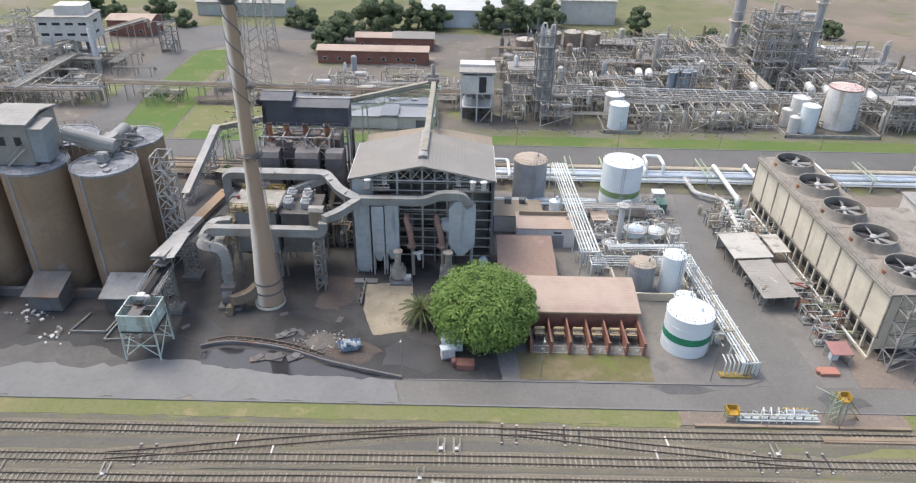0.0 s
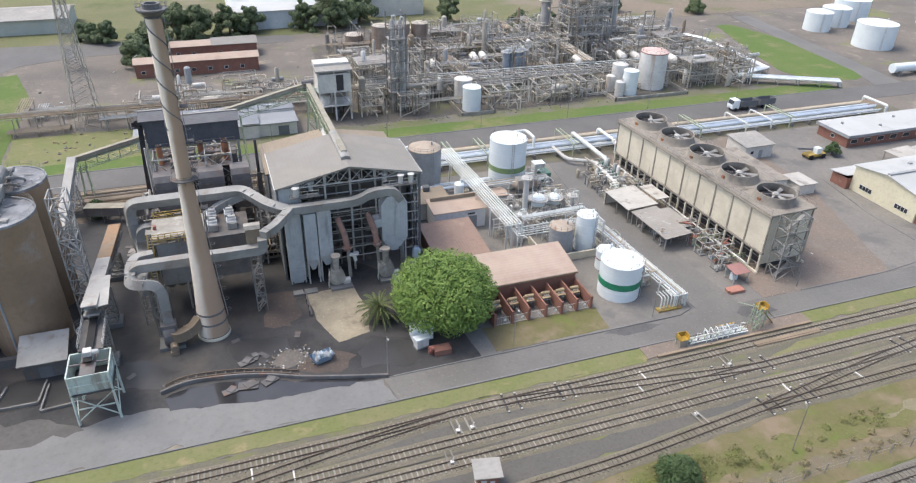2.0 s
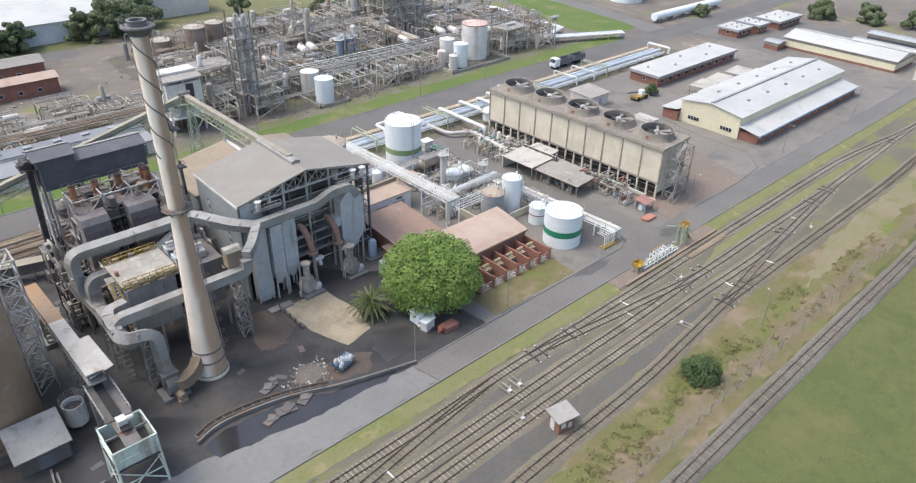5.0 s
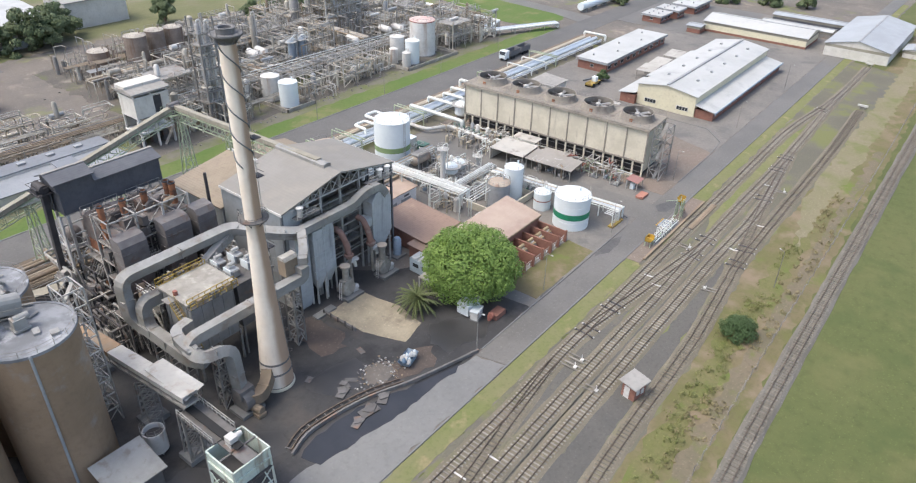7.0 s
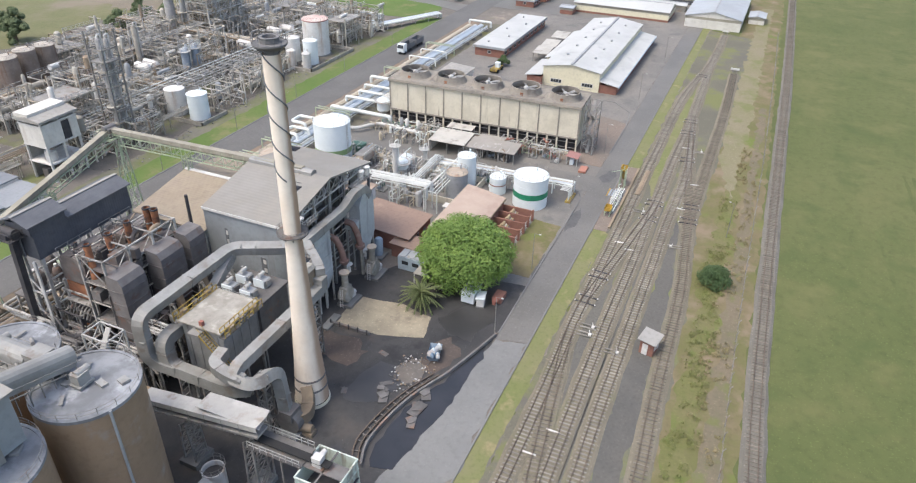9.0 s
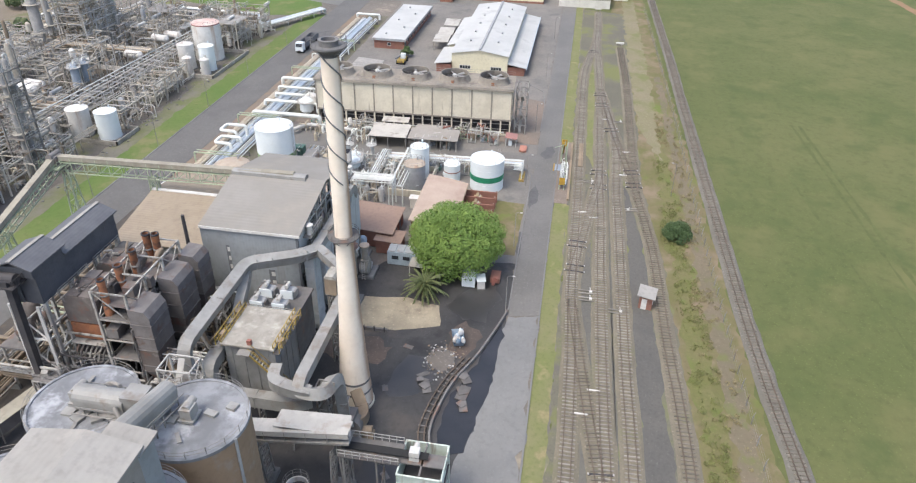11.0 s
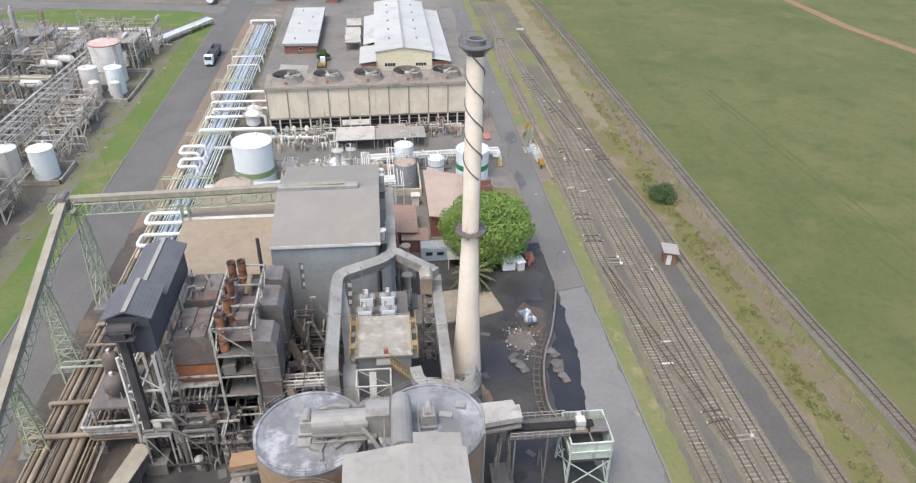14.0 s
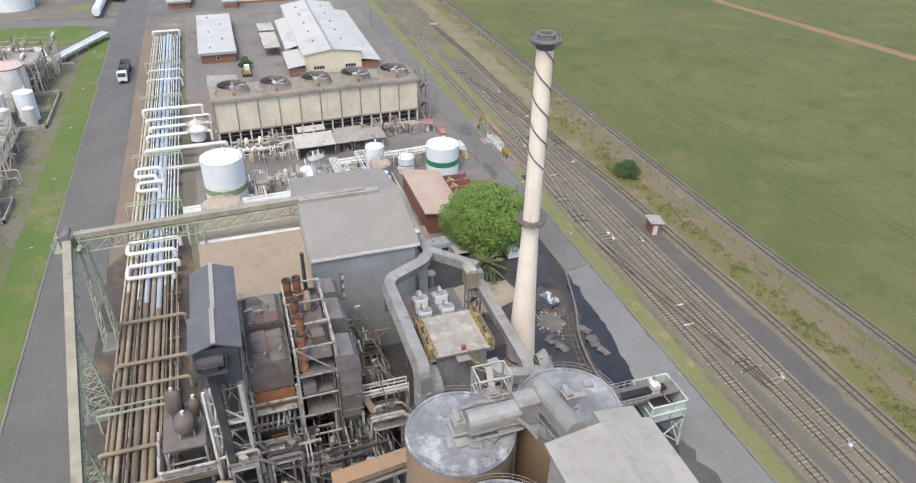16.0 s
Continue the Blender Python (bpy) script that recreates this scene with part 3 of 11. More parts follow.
WET_COAL = mat("wet_coal_ground", (0.04, 0.04, 0.041), (0.06, 0.058, 0.056), big=0.2, fine=0.8, rough=0.32, bump=0.08, gloss=0.45)
BROWN_COAL = mat("brown_coal_earth", (0.115, 0.09, 0.075), (0.085, 0.072, 0.063), big=0.15, fine=1.0, rough=0.85, bump=0.35, speck=0.5)
patch("wet_patch", [(-23, 79.5), (-19, 80.6), (-14.5, 78.4), (-13, 74.5), (-17, 73.4), (-22, 75)], 0.042, WET_COAL, "damp black patch on the coal yard", 1.3, 51)
patch("wet_patch", [(-37, 80), (-33, 79), (-29, 75.6), (-32, 72.8), (-38, 74.6)], 0.042, WET_COAL, "damp black patch on the coal yard", 1.2, 52)
patch("wet_patch", [(-1, 75), (4, 73), (7, 68.6), (2, 67), (-4, 68.4), (-4.4, 72)], 0.042, WET_COAL, "damp black patch on the coal yard", 1.1, 53)
patch("wet_patch", [(-60, 79), (-50, 80.4), (-41, 80), (-38.4, 77), (-41, 73.2), (-50, 73.8), (-60, 74.2)], 0.05, WET_COAL, "damp black ground round the hopper legs", 1.0, 56)
patch("brown_patch", [(-16.5, 92), (-11.5, 91), (-11, 84), (-13, 81), (-16.5, 82.5)], 0.044, BROWN_COAL, "brown trodden earth in front of the hall", 0.9, 54)
patch("brown_patch", [(-13, 73.4), (-8, 73.6), (-4.6, 71.4), (-8, 68.8), (-13, 70.4)], 0.046, BROWN_COAL, "brown earth round the rubble heap", 0.8, 55)
patch("plant_yard", [(13, 65.3), (64, 65.3), (64, 126), (13, 126), (13, 100), (11, 84)], 0.035, YARD, "dusty asphalt plant yard", 0.2, 14)
patch("tower_yard", [(64, 65.3), (96, 65.4), (108, 78), (106, 128), (64, 126)], 0.036, RED_DIRT, "reddish earth round the cooling tower", 0.6, 15)
patch("store_yard", [(92, 65.4), (240, 65.4), (240, 128), (104, 128), (104, 100)], 0.042, YARD, "grey asphalt yard round the stores", 0.3, 16)
patch("cross_road", [(51.2, 65.1), (58.8, 65.1), (57.2, 100), (60.5, 126), (52.5, 126), (48.8, 95)], 0.055, ASPHALT, "asphalt lane between tanks and cooling tower", 0.0, 17)
patch("bay_lawn", [(15.4, 65.9), (34.6, 65.9), (35.2, 71.6), (15.2, 71.8)], 0.07, ROUGH_GRASS, "small yellow-green lawn in front of the brick bays", 0.3, 18)
patch("sand_pad", [(-9.4, 89.4), (-1.6, 89.8), (-0.5, 82), (-1.6, 76.4), (-6.6, 75.3), (-9.0, 82)], 0.06, mat("sandy_pad", (0.34, 0.295, 0.215), (0.27, 0.235, 0.175), big=0.3, fine=1.5, rough=0.95, speck=0.3, stain=(0.14, 0.12, 0.10), stain_scale=0.2, stain_at=(0.54, 0.7)),
      "pale sandy concrete pad", 0.25, 19)
patch("sludge_pool", [(-31.5, 70.3), (-28, 71.6), (-21, 70.8), (-13, 68.0), (-6, 66.6), (-4.5, 65.7), (-12.5, 65.6), (-18.5, 65.9), (-27, 66.8), (-31, 67.6)], 0.075, WET,
      "pool of wet black sludge beside the apron", 0.75, 20)
patch("damp_apron", [(-130, 66.2), (-88, 67), (-70, 66), (-58, 67), (-46, 66.6), (-41, 67.6), (-47, 71.2), (-56, 72), (-62, 70), (-80, 71), (-130, 72)], 0.07, DAMP, "damp dirty edge of the concrete apron", 1.1, 37)
patch("road_puddle", [(33, 64.9), (40, 65.0), (44, 64.4), (42, 63.7), (36, 63.8)], 0.068, DAMP, "dark damp stain on the road", 0.8, 21)
patch("road_puddle", [(57.5, 61.6), (64, 61.8), (63, 63.4), (58.5, 64.6), (56.8, 63.2)], 0.068, DAMP, "dark damp stain on the road", 0.8, 22)
patch("road_puddle", [(15, 65.2), (23, 65.3), (24, 65.9), (17, 66.1)], 0.069, DAMP, "dark damp stain on the road", 0.3, 23)
patch("brown_strip", [(30, 136), (167, 136), (167, 141.2), (22, 141.2)], 0.034, ORANGE, "orange-brown earth strip beside the far road", 0.5, 24)
SOOTY = mat("sooty_gravel", (0.09, 0.08, 0.07), (0.066, 0.062, 0.058), big=0.12, fine=1.4, rough=0.95, bump=0.5, speck=0.4,
            stain=(0.155, 0.12, 0.085), stain_scale=0.16, stain_at=(0.52, 0.64))
patch("sooty_strip", [(-250, 126.0), (14, 126.4), (30, 128), (32, 141.2), (-250, 141.2)], 0.03, SOOTY, "sooty brown gravel under the lagged pipes", 0.5, 44)
patch("far_road", [(-330, 141.2), (330, 141.2), (330, 151.0), (-330, 151.0)], 0.06, PALE_LANE, "grey asphalt plant road", 0.0, 25)
patch("far_verge", [(-62, 151.3), (163, 151.3), (163, 156.4), (158, 157.8), (-62, 157.0)], 0.05, LAWN, "green grass verge of the plant road", 0.6, 26)
patch("mossy_strip", [(-30, 156.5), (150, 157), (150, 162), (90, 162), (40, 162), (-30, 161.4)], 0.04, mat("mossy_ground", (0.165, 0.155, 0.125), (0.13, 0.14, 0.065), big=0.14, fine=1.0, rough=0.95, stain=(0.12, 0.14, 0.05), stain_scale=0.13, stain_at=(0.54, 0.68)), "grey mossy ground at the plant edge", 0.9, 36)
patch("far_lawn", [(-81, 152), (-67, 152), (-67.6, 172), (-68, 206), (-75.2, 231), (-83.6, 229), (-84.4, 193)], 0.05, LAWN, "bright green lawn beside the lane", 0.3, 27)
patch("far_meadow", [(-66, 152.2), (-30, 152.2), (-30, 176), (-67, 176)], 0.045, VERGE, "yellow-green weedy plot with scrap timber", 0.6, 28)
patch("left_lane", [(-91, 151), (-81.4, 151), (-82, 165), (-85, 193.4), (-84.6, 227), (-76, 240), (-60, 246), (10, 248), (10, 257), (-84, 264.4), (-107.4, 260), (-97, 232), (-95, 204), (-92.5, 179)], 0.05, PALE_LANE, "pale grey asphalt lane", 0.0, 29)
patch("corner_lawn", [(160.4, 158.6), (175.6, 157.2), (183.4, 159.9), (186.9, 170), (186.4, 208.7), (182.1, 229), (175, 229), (162.7, 191), (158, 171.6)], 0.05, LAWN, "green lawn inside the road bend", 0.4, 30)
patch("bend_road", [(166, 150), (240, 150), (240, 100), (190, 100), (190, 142), (168, 142)], 0.058, ASPHALT, "asphalt at the road junction", 0.0, 31)
patch("outer_lane", [(177, 151), (188, 151), (200, 240), (191, 240), (182, 165)], 0.056, ASPHALT, "asphalt lane past the storage tanks", 0.0, 32)
patch("pipe_bed", [(10, 126.2), (166, 127.5), (166, 136.4), (10, 137)], 0.025, CINDER, "dark gravel bed under the pipes", 0.3, 33)
patch("process_ground", [(14, 162.3), (110, 162.3), (136, 162), (150, 172), (150, 205), (128, 246), (14, 240)], 0.03, mat("oily_plant_earth", (0.128, 0.116, 0.10), (0.095, 0.09, 0.08), big=0.08, fine=0.9, rough=0.95, bump=0.4, speck=0.6,
      stain=(0.125, 0.135, 0.06), stain_scale=0.06, stain_at=(0.52, 0.64), second=((0.25, 0.225, 0.19), 0.14, 0.56, 0.74)), "dirty earth with moss and gravel under the process plant", 1.5, 45)
patch("back_field", [(-330, 258), (330, 258), (330, 600), (-330, 600)], 0.03, mat("olive_field", (0.135, 0.142, 0.068), (0.175, 0.165, 0.088), big=0.03, fine=0.7, rough=0.95, bump=0.4, speck=0.3,
      stain=(0.095, 0.115, 0.045), stain_scale=0.03, stain_at=(0.5, 0.68), second=((0.205, 0.175, 0.13), 0.022, 0.5, 0.64)), "olive rough field behind the plant", 2.0, 34)
patch("bare_field", [(118, 252), (170, 246), (330, 250), (330, 420), (150, 400), (128, 330)], 0.045, mat("bare_field_earth", (0.215, 0.175, 0.135), (0.165, 0.145, 0.11), big=0.04, fine=0.8, rough=0.95, bump=0.4, speck=0.4,
      stain=(0.125, 0.135, 0.06), stain_scale=0.05, stain_at=(0.54, 0.68)), "bare brown earth field behind the plant", 2.5, 46)


def kerb(name, path, label, w=0.25, h=0.2):
    b = Build()
    for (x0, y0), (x1, y1) in zip(path, path[1:]):
        b.beam((x0, y0, h / 2), (x1, y1, h / 2), w, h)
    return solo(name, b, CONCRETE_ROAD, label, "kerb", kind="structure")


kerb("kerb_road", [(-250, 60.27), (330, 60.27)], "pale concrete kerb between verge and road")
kerb("kerb_yard", [(-0.7, 65.3), (14, 65.4), (47.5, 65.5), (50.2, 66.6), (51.0, 69.5), (48.6, 95), (52.4, 126)], "concrete kerb round the plant yard", 0.2, 0.16)
kerb("kerb_store", [(72, 65.4), (90, 65.5), (100, 66.5), (106, 72), (106, 84), (109, 100)], "concrete kerb bounding the tower yard", 0.2, 0.16)
kerb("kerb_far", [(-330, 151.1), (163, 151.1), (166, 153)], "low concrete kerb of the plant road", 0.3, 0.16)
# curved low wall holding the sludge back
low_wall = Build()
wall_line = smooth_path([(-32, 71.4, 0.3), (-28.5, 72.5, 0.3), (-23.4, 72.1, 0.3), (-18.3, 70.9, 0.3), (-12.9, 68.7, 0.3), (-7, 66.9, 0.3), (-1.4, 65.4, 0.3)], 1.0)
for p, q in zip(wall_line, wall_line[1:]):
    low_wall.beam(p, q, 0.28, 0.6)
solo("low_wall", low_wall, GRIME, "low curved concrete wall holding back black sludge", "wall", kind="structure")
old_track = thing("old_rail_track", (0, 0, 0), "rusty disused rails on dark ties along the drain wall", "railway track")
for off in (0.55, 1.35):
    line = smooth_path([(-31.5, 71.6 + off, 0.3), (-28.5, 72.6 + off, 0.3), (-23.4, 72.2 + off, 0.3), (-18.3, 71.0 + off, 0.3), (-13.4, 69.0 + off, 0.3)], 1.0)
    part("rail", Build().tube(line, 0.08, square=True), RAIL_STEEL, old_track)
TIE_MESH = Build().box(-0.1, 0.1, -0.62, 0.62, 0.0, 0.2).mesh("tie", GRIME)
mid = smooth_path([(-31.5, 72.55, 0), (-28.5, 73.55, 0), (-23.4, 73.15, 0), (-18.3, 71.95, 0), (-13.4, 69.95, 0)], 1.1)
for p, q in zip(mid, mid[1:]):
    piece("tie", TIE_MESH, old_track, (p[0], p[1], 0.02), math.degrees(math.atan2(q[1] - p[1], q[0] - p[0])))


# ---- railway ----
SLEEPER_MESH = Build().add(
    [(-0.12, -1.0, 0), (0.12, -1.0, 0), (0.12, 1.0, 0), (-0.12, 1.0, 0), (-0.09, -0.98, 0.13), (0.09, -0.98, 0.13), (0.09, 0.98, 0.13), (-0.09, 0.98, 0.13)],
    [(0, 3, 2, 1), (4, 5, 6, 7), (0, 1, 5, 4), (1, 2, 6, 5), (2, 3, 7, 6), (3, 0, 4, 7)]).mesh("sleeper", SLEEPER)

DULL_MESH = SLEEPER_MESH.copy()
DULL_MESH.materials[0] = DULL_SLEEPER


def track(line, label, bed=True, lift=0.0, near=(-78, 112), stone=None, tie=None, wide=1.55):
    """A narrow-gauge track on a ballast bed: rails and sleepers."""
    pts = [np.array((x, y)) for x, y in smooth_path(line, 3.0)]
    top = thing("railway_track", (pts[0][0], pts[0][1], 0), label, "railway track", "railway sidings")
    base = pts[0]
    side = []
    for i, p in enumerate(pts):
        d = pts[min(i + 1, len(pts) - 1)] - pts[max(i - 1, 0)]
        d = d / np.linalg.norm(d)
        side.append(np.array((-d[1], d[0])))
    if bed:
        b = Build()
        rows = []
        for p, s in zip(pts, side):
            for w, z in ((-wide, 0.012), (-1.15, 0.15 + lift), (1.15, 0.15 + lift), (wide, 0.012)):
                q = p + s * (w + 0.25 * noise.noise((p[0] * 0.3, p[1], w))) - base
                rows.append((q[0], q[1], z))
        n = len(pts)
        b.add(rows, [(i * 4 + k, (i + 1) * 4 + k, (i + 1) * 4 + k + 1, i * 4 + k + 1) for i in range(n - 1) for k in range(3)])
        part("ballast_bed", b, stone or BALLAST, top, "crushed stone bed")
    for s in (-0.56, 0.56):
        b = Build()
        for (p, u), (q, w) in zip(zip(pts, side), zip(pts[1:], side[1:])):
            a, c = p + u * s - base, q + w * s - base
            b.beam((*a, 0.33 + lift), (*c, 0.33 + lift), 0.065, 0.15)
            b.beam((*a, 0.255 + lift), (*c, 0.255 + lift), 0.12, 0.03)
        part("rail", b, RAIL_STEEL, top, "dull brown steel rail")
    tie_mesh = SLEEPER_MESH if tie is None else DULL_MESH
    rest = Build()
    dist, nxt, made = 0.0, 0.35, 0
    for p, q in zip(pts, pts[1:]):
        L = np.linalg.norm(q - p)
        while nxt <= dist + L:
            c = p + (q - p) * (nxt - dist) / L - base
            a = math.degrees(math.atan2(*(q - p)[::-1])) + random.uniform(-1.5, 1.5)
            wx = c[0] + base[0]
            if near[0] < wx < near[1] and made < 270:
                piece("sleeper", tie_mesh, top, (c[0], c[1], 0.115 + lift + random.uniform(-0.01, 0.015)), a)
                made += 1
            else:
                rest.at(c[0], c[1], 0.18 + lift, 0.22, 2.0, 0.13, a)
            nxt += 0.68
        dist += L
    if rest.v:
        tagged(part("sleeper_row", rest, tie or SLEEPER, top), kind="stuff")
    return top


track([(-170, 54.4), (-45, 54.8), (-25, 54.8), (-8, 55.0), (3, 55.4), (12, 55.5), (28, 55.4), (42, 55.4), (62, 55.6), (79, 55.6), (96, 55.7), (115, 55.6), (125, 55.0), (134, 54.1), (146, 52.7), (165, 51.8), (191, 51.7)],
      "railway siding with pale concrete sleepers beside the grass verge")
track([(-37, 50.05), (-30, 51.0), (-24, 51.9), (-17, 52.85), (-9, 53.9), (-1, 54.85), (4, 55.35)], "crossover track with weedy sleepers between two sidings", lift=0.012, tie=DULL_SLEEPER)
track([(-170, 49.2), (-45, 49.8), (-24, 50.15), (-12, 50.4), (4, 50.6), (17, 50.7), (31, 50.65), (46, 50.9), (59, 50.9), (71, 51.0), (87, 50.9), (97, 50.8), (109, 51.0), (127, 51.4), (144, 51.95), (160, 51.9)], "railway siding on brown ballast with pale sleepers", lift=0.004)
track([(10, 55.5), (14, 55.3), (20, 54.6), (29, 53.4), (38, 52.4), (46.5, 51.3), (52, 50.95)], "curved turnout track joining two sidings", lift=0.012)
track([(-170, 46.0), (-45, 46.6), (-25, 46.75), (-12, 47.05), (5, 47.15), (18, 47.25), (31, 47.3), (44, 47.45), (56, 47.2), (67, 47.2), (79, 47.95), (96, 49.85), (104, 50.6)], "railway siding with closely spaced pale sleepers", lift=0.008)
track([(-170, 38.8), (-45, 39.6), (-20, 39.9), (-8, 40.5), (2, 40.85), (12, 41.0), (22.6, 41.4), (34, 42.45), (46, 43.65), (62, 45.85), (77.5, 47.9), (93, 49.55), (99, 50.1)], "railway siding curving through a turnout", lift=0.014, tie=DULL_SLEEPER)
track([(44, 43.5), (52, 43.5), (61, 43.5), (75, 43.55), (96, 43.5), (115, 43.55), (134, 44.1), (147, 44.5)], "dead-end siding with brown rails", lift=0.018, tie=DULL_SLEEPER)
track([(-250, 22.0), (-100, 24.6), (-37, 25.8), (-14, 27.1), (5, 27.8), (40, 28.3), (94, 28.8), (152, 29.3), (256, 31.2), (330, 33.0)], "single railway line on grey ballast beside the field", lift=0.12, stone=GREY_BALLAST, tie=DULL_SLEEPER, wide=1.6)
for x, y in ((149.0, 44.5), (193.0, 51.7)):
    e = thing("buffer_stop", (x, y, 0), "pale timber buffer stop at the end of a siding", "buffer stop", "buffer stops")
    part("beam", Build().box(-0.2, 0.2, -1.3, 1.3, 0.7, 1.2), OFFWHITE, e)
    for sy in (-0.56, 0.56):
        part("strut", Build().beam((0, sy, 0.9), (1.6, sy, 0.05), 0.18), GREY_STEEL, e)
        part("post", Build().box(-0.12, 0.12, sy - 0.12, sy + 0.12, 0, 0.9), GREY_STEEL, e)


def marker_post(x, y, rz):
    b = Build().at(0, 0, 0.13, 0.2, 1.7, 0.22).at(0, 0.8, 0.2, 0.24, 0.2, 0.1)
    solo("clearance_marker", b, OFFWHITE, "short white painted clearance bar between tracks", "rail marker", "clearance markers", loc=(x, y, 0.05), rz=rz)


for x, y, rz in ((-21.4, 53.2, 0), (-16.6, 51.6, 0), (33.6, 54.3, 6), (31.8, 52.0, 4), (51.8, 45.8, 0), (64.0, 44.8, 10), (83.1, 49.5, 4)):
    marker_post(x, y, rz)


def point_lever(x, y, rz):
    e = thing("point_lever", (x, y, 0), "white painted point lever on two long sleepers", "point lever", "point levers", rz=rz)
    for s in (-0.4, 0.4):
        part("long_sleeper", Build().at(s, 0, 0.2, 0.25, 2.6, 0.16), SLEEPER, e)
    part("lever", Build().beam((0, -0.7, 0.25), (0.3, -0.5, 0.95), 0.09).at(0, -0.7, 0.35, 0.5, 0.45, 0.22), OFFWHITE, e)


for x, y, rz in ((4.6, 53.0, 0), (6.6, 53.0, 0), (36.4, 44.6, 190), (82.0, 46.4, 8), (-36, 47.9, 4), (-49, 48.0, 4), (47.2, 53.2, 0), (2.2, 48.2, 0)):
    point_lever(x, y, rz)



def switch_blocks(x, y, rz):
    e = thing("switch_gear", (x, y, 0), "long timber sleepers with white-capped switch blocks at a turnout", "switch gear", "turnout switch gear", rz=rz)
    for k, w in ((0, 3.4), (1.9, 3.1)):
        part("long_sleeper", Build().box(k - 0.13, k + 0.13, -w / 2, w / 2, 0.12, 0.27), SOOT_SHADE, e)
        for sy in (-1, 1):
            part("cap", Build().box(k - 0.16, k + 0.16, sy * w / 2 - 0.1, sy * w / 2 + 0.1, 0.27, 0.34), STEEL, e, "pale painted cap")


for x, y, rz in ((12.4, 55.2, -4), (20.5, 55.0, -4), (44.2, 51.2, -3), (51.0, 51.2, 0), (46.4, 43.7, 4), (52.5, 44.0, 6), (75.4, 48.1, 6), (92.0, 50.4, 5), (100.0, 50.9, 4), (139.0, 53.0, -6), (-33.0, 50.4, 6)):
    switch_blocks(x, y, rz)

# sandy loading platform between road and siding
patch("loading_pad", [(36.5, 57.5), (67, 57.5), (67, 60.2), (36.5, 60.2)], 0.09, RED_DIRT, "red-brown earth loading strip beside the track", 0.2, 40)
platform = Build()
for i in range(3):
    platform.box(38 + i * 9.6, 47.4 + i * 9.6, 57.15, 57.6, 0.05, 0.38)
platform.box(54, 66.5, 54.7, 55.7, 0.1, 0.36)
solo("timber_crossing", platform, WOOD, "row of weathered timber boards along the rails", "crossing boards", kind="structure")


def fence(line, label, h=1.8, step=3.0):
    e = thing("fence", (line[0][0], line[0][1], 0), label, "fence", "fences")
    pts = smooth_path(line, step)
    b0 = np.array(pts[0])
    post = Build().box(-0.05, 0.05, -0.05, 0.05, 0, h).beam((0, 0, h - 0.05), (0.25, -0.25, h + 0.25), 0.06).mesh("post", GREY_STEEL)
    wires = [Build() for _ in range(3)]
    for p, q in zip(pts, pts[1:]):
        piece("post", post, e, (p[0] - b0[0], p[1] - b0[1], 0), random.uniform(-4, 4))
        for w, z in zip(wires, (0.4, 1.0, h - 0.1)):
            w.beam((*(np.array(p) - b0), z), (*(np.array(q) - b0), z), 0.018)
    for w in wires:
        part("wire", w, GREY_STEEL, e)


fence([(-90, 29.6), (-31, 30.6), (3, 31.4), (33, 31.8), (75, 32.0), (98, 32.3), (162, 33.4), (200, 34.4)], "sagging wire fence on pale concrete posts beside the line", 1.7, 3.2)


# ---- chimney ----
def ring_rail(e, r, z, h, n, material, thick=0.045, levels=(1.0, 0.5)):
    """A round guard rail: each rail a bent tube, each post a part of its own."""
    for f in levels:
        loop = [(r * math.cos(a), r * math.sin(a), z + h * f) for a in np.linspace(0, 2 * math.pi, 41)]
        part("rail", Build().tube(loop, thick * 0.55, 5), material, e)
    post = Build().box(-thick / 2, thick / 2, -thick / 2, thick / 2, 0, h).mesh("rail_post", material)
    for i in range(n):
        a = 2 * math.pi * i / n
        piece("rail_post", post, e, (r * math.cos(a), r * math.sin(a), z))


CROWN = mat("soot_grey_crown", (0.15, 0.15, 0.152), (0.19, 0.187, 0.182), big=0.5, fine=2.0, rough=0.8)


